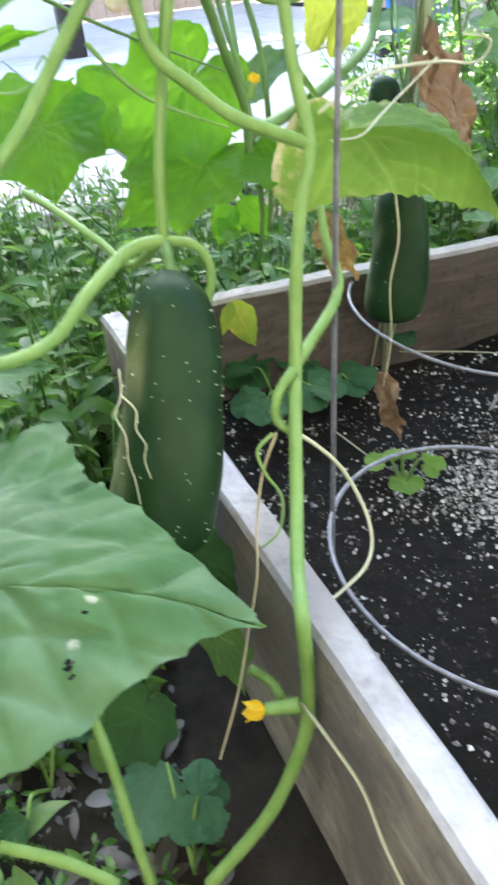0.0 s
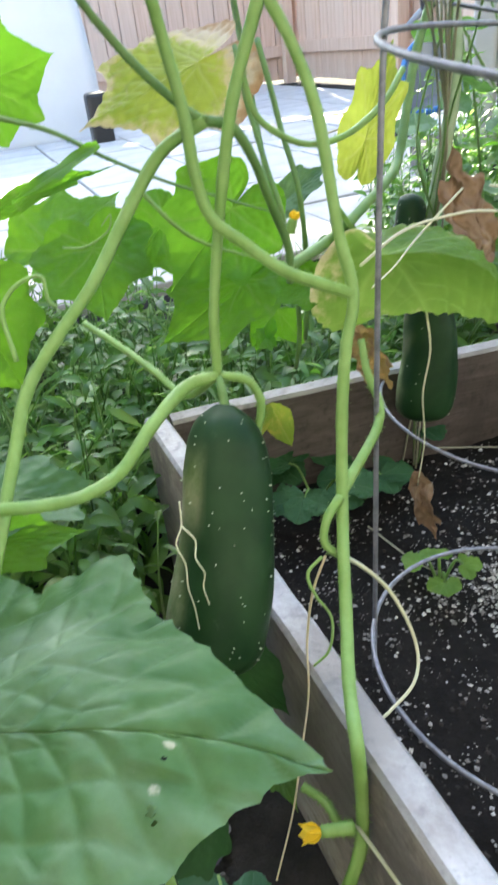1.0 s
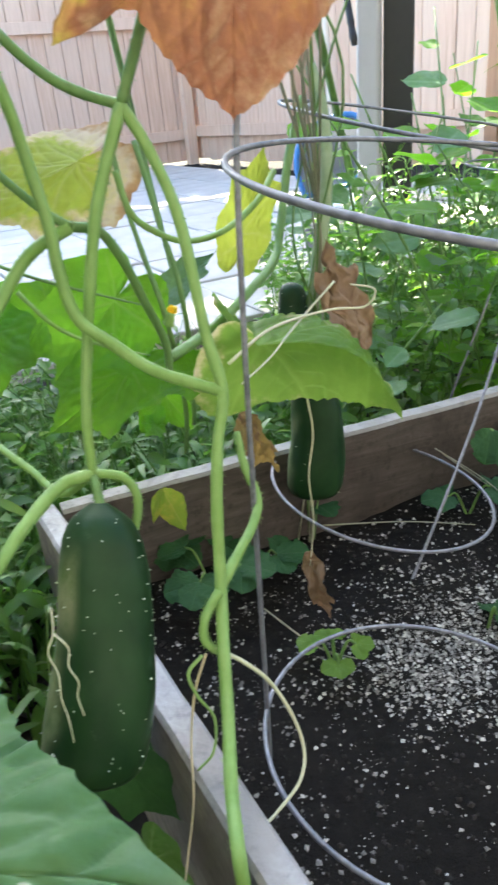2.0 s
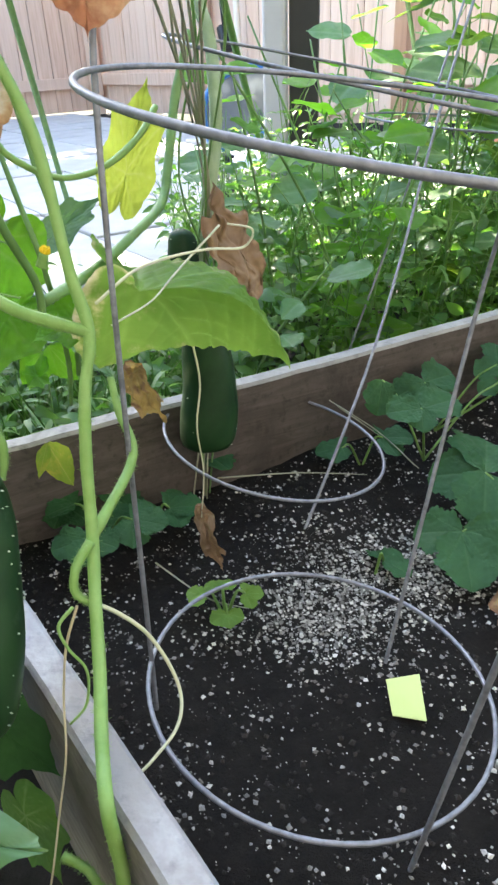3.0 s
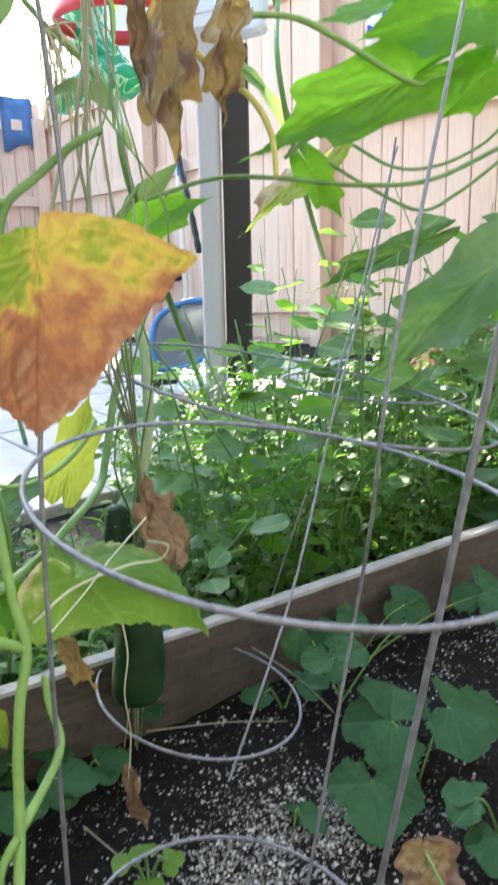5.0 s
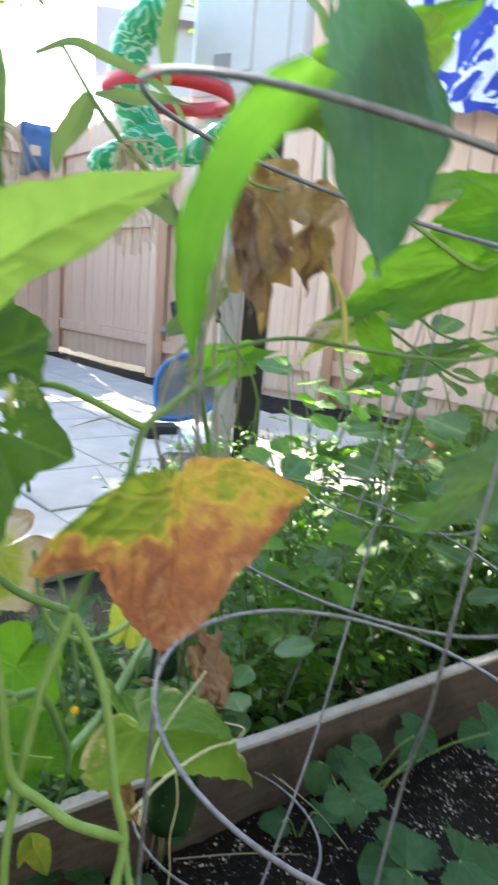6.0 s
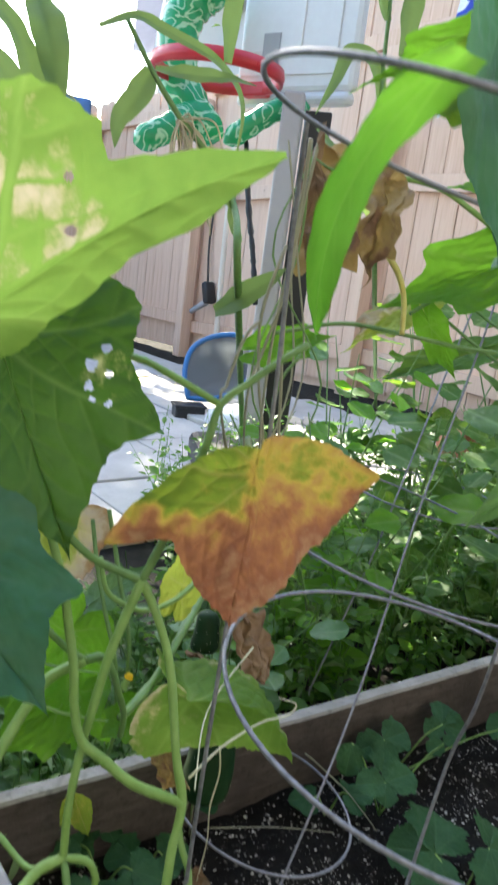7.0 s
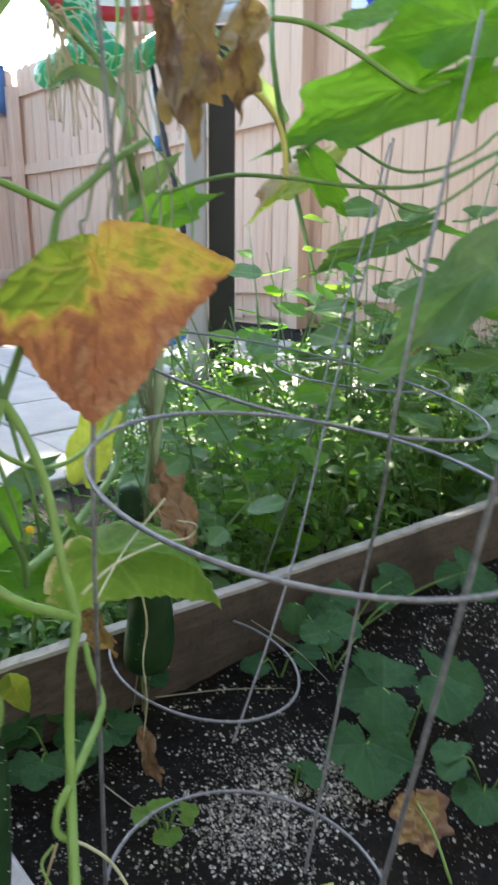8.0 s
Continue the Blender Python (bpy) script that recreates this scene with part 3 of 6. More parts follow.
def land(x, y):
    """The height of the yard: level round the bed, rising gently towards the fence."""
    return 0.16 * smooth(0.2, 2.2, x) * smooth(1.2, 3.4, y) + 0.02 * smooth(1.0, 2.0, y)


def sheet(name, xs, ys, height, material):
    bm = bmesh.new()
    grid = [[bm.verts.new((x, y, height(x, y))) for x in xs] for y in ys]
    for a, b in zip(grid, grid[1:]):
        for i in range(len(xs) - 1):
            bm.faces.new((a[i], a[i + 1], b[i + 1], b[i]))
    return part(name, bm, material)


def steps(near, far, count, reach):
    inner = [near + (far - near) * i / count for i in range(count + 1)]
    return [near - reach, near - 8] + inner + [far + 8, far + reach]


ground = sheet("ground", steps(-3.0, 4.0, 70, 300.0), steps(-3.0, 7.0, 90, 300.0),
               lambda x, y: land(x, y) + 0.008 * noise.noise(Vector((x * 5, y * 5, 0))) - 0.004, M_GROUND)
tagged(ground, "dark bare garden earth with litter", "ground", kind="structure")

# ---- the raised bed ----
BED_A = Vector((-0.161, 0.632, 0))             # outer corner
BED_U = Vector((0.466, -0.885, 0)).normalized()    # along the near board
BED_V = Vector((0.930, 0.368, 0)).normalized()     # along the far board
BED_TOP, BED_SOIL, BOARD = 0.207, 0.088, 0.023
bed = thing("raised_bed", "raised garden bed of weathered grey-brown wooden boards", "raised bed", at=tuple(BED_A))


def bed_board(name, start, along, length, inward, label, wood, edge):
    """One board of the bed, slightly bowed, its worn upper edge coloured paler for sky light."""
    bm = bmesh.new()
    n = 60
    prof = [(0.0, 0.0), (0.0, 0.10), (0.0, BED_TOP - 0.004), (0.003, BED_TOP), (BOARD - 0.003, BED_TOP), (BOARD, BED_TOP - 0.004), (BOARD, 0.0)]
    rows = []
    for i in range(n + 1):
        s = length * i / n
        c = start + along * s
        w = 0.0012 * noise.noise(Vector((s * 18, 1.7, length)))
        h = 0.0016 * noise.noise(Vector((s * 25, 7.7, length)))
        rows.append([bm.verts.new(c + inward * (d + w) + Vector((0, 0, z + (h if z > 0.15 else 0)))) for d, z in prof])
    for a, b in zip(rows, rows[1:]):
        for j in range(len(prof)):
            f = bm.faces.new((a[j], b[j], b[(j + 1) % len(prof)], a[(j + 1) % len(prof)]))
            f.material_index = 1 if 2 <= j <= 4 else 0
    bm.faces.new(rows[0])
    bm.faces.new(rows[-1][::-1])
    ob = part(name, bm, wood, bed, label, smooth=False)
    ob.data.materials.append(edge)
    return ob


IN_U = Vector((-BED_U.y, BED_U.x, 0))
IN_V = Vector((BED_V.y, -BED_V.x, 0))
NEAR_LENGTH, FAR_LENGTH = 1.05, 1.75
bed_board("board", BED_A + BED_V * 0.0, BED_U, NEAR_LENGTH, IN_U, "weathered board, its worn top edge coloured pale grey with sky light", M_BOARD_GREY, M_BOARD_TOP_SKYLIT)
bed_board("board", BED_A + BED_V * (BOARD + 0.004), BED_V, FAR_LENGTH, IN_V, "dull brown board, its top edge coloured pale with sky light", M_BOARD, M_BOARD_EDGE_SKYLIT)
bed_board("board", BED_A + BED_U * NEAR_LENGTH + BED_V * 0.004, BED_V, FAR_LENGTH, -IN_V, "weathered board", M_BOARD, M_BOARD_EDGE_SKYLIT)
bed_board("board", BED_A + BED_V * (FAR_LENGTH + 0.03), BED_U, NEAR_LENGTH, -IN_U, "weathered board", M_BOARD, M_BOARD_EDGE_SKYLIT)


def in_bed(x, y, margin=0.03):
    p = Vector((x, y, 0)) - BED_A
    d = p.dot(IN_U)
    e = p.dot(IN_V)
    return d > margin and e > margin and p.dot(BED_V) < FAR_LENGTH and p.dot(BED_U) < NEAR_LENGTH


def soil_height(x, y):
    return BED_SOIL + 0.012 * noise.noise(Vector((x * 9, y * 9, 5))) + 0.004 * noise.noise(Vector((x * 40, y * 40, 2)))


bm = bmesh.new()
grid = []
for i in range(91):
    row = []
    for j in range(71):
        c = BED_A + BED_V * (BOARD * 0.6 + (FAR_LENGTH - 0.0) * i / 90) + BED_U * (BOARD * 0.6 + (NEAR_LENGTH - 0.04) * j / 70)
        row.append(bm.verts.new((c.x, c.y, soil_height(c.x, c.y))))
    grid.append(row)
for a, b in zip(grid, grid[1:]):
    for j in range(70):
        bm.faces.new((a[j], a[j + 1], b[j + 1], b[j]))
soil = tagged(part("soil", bm, M_SOIL), "black potting soil filling the raised bed", "soil", kind="structure")


def crumbs(n, seed, spots, size):
    """Angular crumbs lying on the soil."""
    rnd = random.Random(seed)
    verts, faces = [], []
    for _ in range(n):
        x, y = spots(rnd)
        if not in_bed(x, y):
            continue
        s = size(rnd)
        z = soil_height(x, y) + 0.25 * s
        b = len(verts)
        r = [rnd.uniform(0.6, 1.25) * s for _ in range(6)]
        a = rnd.uniform(0, 6.28)
        ca, sa_ = math.cos(a), math.sin(a)
        for dx, dy, dz in ((r[0], 0, 0), (0, r[1], 0), (-r[2], 0, 0), (0, -r[3], 0), (0, 0, 0.8 * r[4]), (0, 0, -0.8 * r[5])):
            verts.append((x + dx * ca - dy * sa_, y + dx * sa_ + dy * ca, z + dz + rnd.uniform(-.2, .2) * s))
        for q in range(4):
            faces.append((b + q, b + (q + 1) % 4, b + 4))
            faces.append((b + (q + 1) % 4, b + q, b + 5))
    me = bpy.data.meshes.new("crumbs")
    me.from_pydata(verts, [], faces)
    return me


def patch(rnd):
    u = rnd.random()
    if u < 0.15:
        return rnd.gauss(0.225, 0.046), rnd.gauss(0.505, 0.044)
    if u < 0.25:
        return rnd.gauss(0.335, 0.04), rnd.gauss(0.53, 0.035)
    while True:
        x, y = rnd.uniform(-0.1, 0.95), rnd.uniform(0.0, 1.0)
        if noise.noise(Vector((x * 22, y * 22, 3))) + 0.7 * noise.noise(Vector((x * 60, y * 60, 8))) > rnd.uniform(-0.55, 0.7):
            return x, y


me = crumbs(26000, 3, patch, lambda r: 0.0005 + 0.0024 * r.random() ** 3.0)
me.materials.append(M_PERLITE)
tagged(new("perlite", me), "white perlite grains scattered over the soil", "perlite", kind="stuff")
me = crumbs(9000, 4, lambda r: (r.uniform(-0.1, 0.95), r.uniform(0.0, 1.0)), lambda r: 0.0010 + 0.0022 * r.random() ** 2)
me.materials.append(M_CRUMB)
tagged(new("soil_crumbs", me), "dark bark crumbs on the soil", "bark", kind="stuff")


# ---- the fence behind ----
FENCE_P, FENCE_D = Vector((1.70, 3.604, 0)), Vector((0.45, -0.893, 0)).normalized()
FENCE_N = Vector((FENCE_D.y, -FENCE_D.x, 0))   # towards the yard


def fence_at(s, out=0.0, z=0.0):
    return FENCE_P + FENCE_D * s + FENCE_N * out + Vector((0, 0, z))


def fence_foot(s):
    p = fence_at(s)
    return land(p.x, p.y)


fence = thing("wooden_fence", "tall pinkish-brown board fence with rails on the yard side", "fence", kind="structure")
BOARD_W, FENCE_H, STEP = 0.138, 2.02, -1.7     # beyond STEP the boards stand higher


def plank(width, height, thick=0.016):
    bm = bmesh.new()
    c = 0.028
    prof = [(-width / 2, 0), (width / 2, 0), (width / 2, height - c), (width / 2 - c, height), (-width / 2 + c, height), (-width / 2, height - c)]
    f = [bm.verts.new((x, -thick / 2, z)) for x, z in prof]
    b = [bm.verts.new((x, thick / 2, z)) for x, z in prof]
    bm.faces.new(f)
    bm.faces.new(b[::-1])
    for i in range(6):
        bm.faces.new((f[i], b[i], b[(i + 1) % 6], f[(i + 1) % 6]))
    bmesh.ops.recalc_face_normals(bm, faces=bm.faces)
    return mesh_of(bm, "board", M_FENCE, False)


turn = math.degrees(math.atan2(FENCE_D.y, FENCE_D.x))
rnd = random.Random(5)
planks = [plank(BOARD_W - 0.006, FENCE_H + d) for d in (-0.006, 0.0, 0.007)]
tall_planks = [plank(BOARD_W - 0.006, FENCE_H + 0.30 + d) for d in (-0.006, 0.0, 0.007)]
count = 0
s = -4.2
while s < 3.2:
    p = fence_at(s)
    ob = part("board", (planks if s < STEP else tall_planks)[count % 3], M_FENCE, fence)
    ob.matrix_world = pose(p.x, p.y, fence_foot(s) + rnd.uniform(0.035, 0.05), rnd.uniform(-.2, .2), rnd.uniform(-.04, .04), turn)
    s += BOARD_W
    count += 1
for a in range(4):
    for z in ((0.28, 1.20, 1.86) if a == 0 else (0.24, 1.22, 1.98)):
        s0, s1 = -4.2 + 1.85 * a, -4.2 + 1.85 * (a + 1) - 0.004
        p, q = fence_at(s0, 0.028, fence_foot(s0) + z), fence_at(s1, 0.028, fence_foot(s1) + z)
        d = (q - p)
        bm = box((d.length, 0.038, 0.089), bevel=0.003)
        m = Matrix.Translation((p + q) / 2) @ d.to_track_quat('X', 'Z').to_matrix().to_4x4()
        bm.transform(m)
        part("rail", bm, M_FENCE, fence, smooth=False)
for a in range(5):
    s0 = -4.2 + 1.85 * a
    p = fence_at(s0, 0.095)
    part("post", box((0.089, 0.089, 1.9), (p.x, p.y, fence_foot(s0) + 0.95), 0.004, turn=turn), M_FENCE, fence, smooth=False)

# Panel added behind the boards so that their gaps come out dark.
p, q = fence_at(-4.2, -0.022), fence_at(3.2, -0.022)
part("backing", box((7.4, 0.012, 1.9), ((p.x + q.x) / 2, (p.y + q.y) / 2, 1.05), turn=turn), M_FENCE, fence, "unseen solid panel added to block light through the gaps", smooth=False)

# the fence that closes the yard on the far left, nearly square to the first
corner = fence_at(-4.3)
fence_left = thing("wooden_fence", "sunlit pale board fence closing the yard", "fence", kind="structure")
d = d_left = Vector((-0.893, -0.45, 0)).normalized()
out_left = Vector((0.45, -0.893, 0)).normalized()
for i in range(36):
    p = corner + d * (0.1 + 0.1385 * i)
    ob = part("board", planks[i % 3], M_FENCE, fence_left)
    ob.matrix_world = pose(p.x, p.y, 0.05, 0, 0, math.degrees(math.atan2(d.y, d.x)))
for z in (0.28, 1.20, 1.86):
    p = corner + d * 2.6 + Vector((0.45, -0.893, 0)) * 0.03
    part("rail", box((5.2, 0.038, 0.089), (p.x, p.y, z), 0.003, turn=math.degrees(math.atan2(d.y, d.x))), M_FENCE, fence_left, smooth=False)

# The same added panel here, stopping light through the left fence.
p = corner + d * 2.6 - out_left * 0.022
part("backing", box((5.2, 0.012, 1.85), (p.x, p.y, 1.0), turn=math.degrees(math.atan2(d.y, d.x))), M_FENCE, fence_left, "unseen solid panel added to block light through the gaps", smooth=False)

# ---- paving ----
paving = thing("pavement", "pale grey concrete paving slabs with dark joints", "paving", kind="structure")
slab = mesh_of(box((0.452, 0.452, 0.045), bevel=0.006), "slab", M_PAVING, False)
for i in range(-7, 8):
    for j in range(0, 17):
        c = Vector((-1.0, 1.55, 0)) + Vector((0.893, 0.45, 0)) * 0.46 * i + Vector((-0.45, 0.893, 0)) * 0.46 * j
        if (c - FENCE_P).dot(FENCE_N) < 0.20 or c.x > (0.95 if c.y < 1.7 else 1.75) - 0.12 * (c.y - 1.5) or c.y < 1.25 or c.x < -3.4 or (c - corner).dot(Vector((0.45, -0.893, 0))) < 0.02:
            continue
        ob = part("slab", slab, M_PAVING, paving)
        ob.matrix_world = pose(c.x, c.y, land(c.x, c.y) + 0.002 + rnd.uniform(-.003, .003), rnd.uniform(-.4, .4), rnd.uniform(-.4, .4), 26.7)

# ---- unseen house walls and eave behind and beside the camera, added to close the yard and dim the bed ----
wall = part("wall_south", box((16.0, 0.2, 3.4), (0.0, -0.85, 1.7), 0.01), M_BLOCKER_SIDING, smooth=False)
tagged(wall, "plain grey house wall, unseen, added to close the yard and dim the bed", "wall", kind="structure")
eave = part("roof_eave", box((16.0, 1.3, 0.14), (0.0, -0.30, 3.47), 0.01), M_BLOCKER_SIDING, smooth=False)
tagged(eave, "plain grey eave, unseen, added over the bed to block the sky", "eave", kind="structure")
wall = part("wall_west", box((0.2, 3.2, 1.6), (-1.5, 0.65, 0.80), 0.01), M_BLOCKER_SIDING, smooth=False)
tagged(wall, "plain grey house wall, unseen, added to shade the bed", "wall", kind="structure")


# ---- tomato cages ----
def hoop_line(c, r, n=48, squash=1.0, tilt=(0, 0)):
    out = []
    for i in range(n):
        a = 2 * math.pi * i / n
        x, y = r * math.cos(a), r * math.sin(a) * squash
        out.append(Vector((c[0] + x, c[1] + y, c[2] + tilt[0] * x + tilt[1] * y)))
    return out


def cage(label, rings, legs, at, wire=0.0018, group="tomato cages"):
    top = thing("tomato_cage", label, "plant support", group, at=at)
    for c, r, tilt in rings:
        part("ring", tube(hoop_line(c, r, 56, 1.0, tilt), wire, segs=8, closed=True), M_WIRE, top)
    for line in legs:
        part("leg", tube(line, wire, segs=8, steps=8), M_WIRE, top)
    return top


cage("galvanised wire tomato cage standing in the soil of the bed",
     [((0.187, 0.371, 0.129), 0.127, (-0.142, 0)), ((0.234, 0.360, 0.516), 0.165, (-0.143, 0.059)), ((0.185, 0.322, 0.885), 0.145, (-0.242, 0.085))],
     [[(0.060, 0.392, 0.02), (0.063, 0.397, 0.147), (0.076, 0.414, 0.544), (0.103, 0.471, 0.679), (0.098, 0.462, 0.845), (0.091, 0.434, 0.917)],
      [(0.243, 0.406, 0.060), (0.324, 0.48, 0.347), (0.332, 0.461, 0.453), (0.345, 0.457, 0.585), (0.427, 0.517, 0.873)],
      [(0.214, 0.251, 0.06), (0.238, 0.227, 0.28), (0.262, 0.204, 0.49), (0.289, 0.176, 0.75)]], (0.18, 0.38, 0.08))
cage("second wire tomato cage standing close to the far board",
     [((0.205, 0.674, 0.171), 0.118, (-0.218, 0.026)), ((0.36, 0.772, 0.507), 0.235, (-0.217, 0.05))],
     [[(0.199, 0.580, 0.060), (0.332, 0.735, 0.244), (0.443, 0.879, 0.472), (0.510, 0.955, 0.607), (0.542, 0.987, 0.687), (0.564, 1.001, 0.771), (0.576, 1.010, 0.830)]], (0.21, 0.69, 0.08))
cage("wire tomato cage half hidden in weeds behind the bed",
     [((0.62, 1.20, 0.42), 0.17, (-0.1, 0))],
     [[(0.368, 1.004, 0.096), (0.380, 1.018, 0.123), (0.474, 1.089, 0.316), (0.512, 1.112, 0.430), (0.610, 1.212, 0.640), (0.664, 1.241, 0.806), (0.680, 1.250, 0.850)]], (0.45, 1.1, 0.0))

# ---- yellow card ----
card = bmesh.new()
q = [Vector((0.243, 0.386, 0.104)), Vector((0.270, 0.385, 0.106)), Vector((0.263, 0.347, 0.098)), Vector((0.240, 0.358, 0.096))]
f = card.faces.new([card.verts.new(v) for v in q])
got = bmesh.ops.extrude_face_region(card, geom=[f])
for v in got["geom"]:
    if isinstance(v, bmesh.types.BMVert):
        v.co.z += 0.0008
tagged(part("plant_card", card, M_NOTE, smooth=False), "small pale yellow card stuck in the soil", "card")


# ---- cucumbers ----
def cucumber(top, bottom, width, pale_side, label, seed, spines=110, blossom=True):
    """A ribbed, slightly bent fruit with little white spines."""
    a, b = Vector(top), Vector(bottom)
    axis = (b - a)
    length = axis.length
    axis.normalize()
    rnd = random.Random(seed)
    fruit = thing("cucumber", label, "cucumber", "cucumbers", at=tuple(b))
    bm = bmesh.new()
    lp = bm.verts.layers.float.new("pale")
    side = Vector(pale_side)
    side = (side - side.dot(axis) * axis).normalized()
    fwd = axis.cross(side)
    rings, segs = 60, 60
    shape = [(0, 0.10), (0.02, 0.36), (0.06, 0.58), (0.13, 0.74), (0.25, 0.84), (0.40, 0.88), (0.52, 0.91), (0.66, 0.98), (0.78, 1.0), (0.89, 0.97), (0.95, 0.84), (0.98, 0.60), (1, 0.08)]
    grid = []

    def radius_at(t):
        for (p, r), (q_, s_) in zip(shape, shape[1:]):
            if t <= q_:
                u = (t - p) / (q_ - p)
                return r + (s_ - r) * u
        return 0.05

    def place(t, ang, lift=0.0):
        r = 0.5 * width * (0.25 * radius_at(max(0, t - .02)) + 0.5 * radius_at(t) + 0.25 * radius_at(min(1, t + .02)))
        r *= 1 + 0.018 * math.cos(5 * ang) + 0.035 * noise.noise(Vector((math.cos(ang), math.sin(ang), t * 3 + seed))) + 0.008 * noise.noise(Vector((3.5 * math.cos(ang), 3.5 * math.sin(ang), t * 11 + seed)))
        bend = 0.035 * length * math.sin(math.pi * t)
        c = a + axis * (t * length) - side * bend
        return c + (r + lift) * (math.cos(ang) * side + math.sin(ang) * fwd), math.cos(ang) * side + math.sin(ang) * fwd

    for i in range(rings + 1):
        t = i / rings
        t = 0.5 - 0.5 * math.cos(math.pi * t)
        row = []
        for j in range(segs):
            ang = 2 * math.pi * j / segs
            p, _ = place(t, ang)
            v = bm.verts.new(p)
            n = noise.noise(Vector((ang * 1.2, t * 5, seed)))
            v[lp] = 0.85 * smooth(0.62, 1.1, math.cos(ang) + 0.4 * n) * smooth(0.05, 0.3, t)
            row.append(v)
        grid.append(row)
    for r0, r1 in zip(grid, grid[1:]):
        for j in range(segs):
            bm.faces.new((r0[j], r0[(j + 1) % segs], r1[(j + 1) % segs], r1[j]))
    bm.faces.new(grid[0][::-1])
    bm.faces.new(grid[-1])
    part("skin", bm, M_CUKE, fruit)
    bm = bmesh.new()
    for _ in range(spines):
        t, ang = rnd.uniform(0.04, 0.95), 2 * math.pi * (rnd.randrange(10) + rnd.gauss(0, 0.16)) / 10
        p, out = place(t, ang)
        w = out.orthogonal().normalized()
        x = out.cross(w)
        h = rnd.uniform(0.0008, 0.0022)
        r = rnd.uniform(0.0003, 0.0007)
        base = [bm.verts.new(p + r * (math.cos(m) * w + math.sin(m) * x)) for m in (0, 1.57, 3.14, 4.71)]
        mid = [bm.verts.new(p + 0.6 * h * out + 0.8 * r * (math.cos(m) * w + math.sin(m) * x)) for m in (0, 1.57, 3.14, 4.71)]
        tipv = bm.verts.new(p + h * out)
        for m in range(4):
            bm.faces.new((base[m], base[(m + 1) % 4], mid[(m + 1) % 4], mid[m]))
            bm.faces.new((mid[m], mid[(m + 1) % 4], tipv))
    tagged(part("fuzz", bm, M_SPINE, fruit, "tiny white spines"), kind="stuff")
    return fruit


cucumber((-0.027, 0.378, 0.349), (-0.046, 0.298, 0.198), 0.066, (-0.96, -0.25, 0), "large dark green cucumber hanging from the vine, pale on one flank", 2)
cucumber((0.138, 0.703, 0.299), (0.131, 0.681, 0.162), 0.063, (-0.9, 0.2, 0), "dark green cucumber hanging half hidden under a yellowing leaf", 4, 24)
cucumber((0.126, 0.762, 0.383), (0.121, 0.745, 0.330), 0.036, (-0.6, 0.5, 0), "small round dark green cucumber hanging on the vine", 6, 30)

# ---- cucumber vine ----
vine = thing("cucumber_vine", "trailing cucumber vine with hairy pale green stems climbing the cages", "vine", at=(-0.05, 0.2, 0.0))


def stalk(points, radius, material=None, name="stem", hairs=300, seed=1, ribs=0.05, segs=10, label=""):
    return part(name, tube(points, (0.77 * radius[0], 0.77 * radius[1]), None, segs, 8, ribs, hairs, seed, lump=0.10), material or M_STEM, vine, label)


NODE, PJ, TIE, STEM_A, YNODE, FORK = (0.012, 0.450, 0.569), (0.055, 0.395, 0.409), (0.043, 0.353, 0.298), (-0.032, 0.394, 0.362), (-0.027, 0.438, 0.506), (0.064, 0.486, 0.707)
# main stem, from the ground outside the bed up to the fork
stalk([(-0.017, 0.179, 0.045), (0.021, 0.201, 0.087), (0.042, 0.218, 0.134), (0.046, 0.227, 0.168), (0.045, 0.229, 0.216), (0.042, 0.262, 0.226), (0.042, 0.297, 0.244), (0.042, 0.326, 0.271)] + [TIE] + [(0.045, 0.367, 0.342), (0.049, 0.381, 0.379)] + [PJ] + [(0.048, 0.407, 0.443), (0.039, 0.430, 0.505), (0.026, 0.444, 0.542)] + [NODE], (0.0052, 0.0046), hairs=900)
stalk([NODE] + [(0.027, 0.456, 0.604), (0.042, 0.467, 0.643), (0.055, 0.477, 0.678)] + [FORK] + [(0.086, 0.492, 0.726), (0.112, 0.496, 0.747), (0.134, 0.505, 0.760)], (0.0046, 0.0040), M_STEM_DARK, seed=2)
stalk([NODE] + [(-0.006, 0.434, 0.523), (-0.015, 0.425, 0.489), (-0.025, 0.417, 0.440), (-0.031, 0.404, 0.398)] + [STEM_A], (0.0050, 0.0042), seed=3, hairs=600)
stalk([STEM_A] + [(-0.029, 0.385, 0.356), (-0.027, 0.377, 0.347)], (0.0034, 0.0042), M_STEM_DARK, "peduncle", 60, 4)
stalk([STEM_A] + [(-0.051, 0.384, 0.360), (-0.069, 0.357, 0.349), (-0.085, 0.329, 0.334), (-0.102, 0.308, 0.332), (-0.118, 0.291, 0.338), (-0.135, 0.276, 0.347), (-0.159, 0.257, 0.361)], (0.0052, 0.0048), seed=5, hairs=700)
stalk([STEM_A] + [(-0.015, 0.396, 0.357), (-0.007, 0.394, 0.346), (-0.007, 0.391, 0.334), (-0.010, 0.386, 0.323)], (0.0042, 0.0030), seed=6)
stalk([STEM_A] + [(-0.057, 0.404, 0.344), (-0.083, 0.428, 0.353), (-0.116, 0.454, 0.366), (-0.142, 0.477, 0.372)], (0.0036, 0.003), seed=7)
stalk([YNODE] + [(-0.054, 0.432, 0.492), (-0.074, 0.414, 0.466), (-0.096, 0.384, 0.431), (-0.117, 0.361, 0.407), (-0.133, 0.340, 0.385), (-0.138, 0.320, 0.363), (-0.142, 0.292, 0.336), (-0.145, 0.265, 0.311), (-0.151, 0.230, 0.272), (-0.160, 0.193, 0.231)], (0.0052, 0.0050), seed=8, hairs=700)
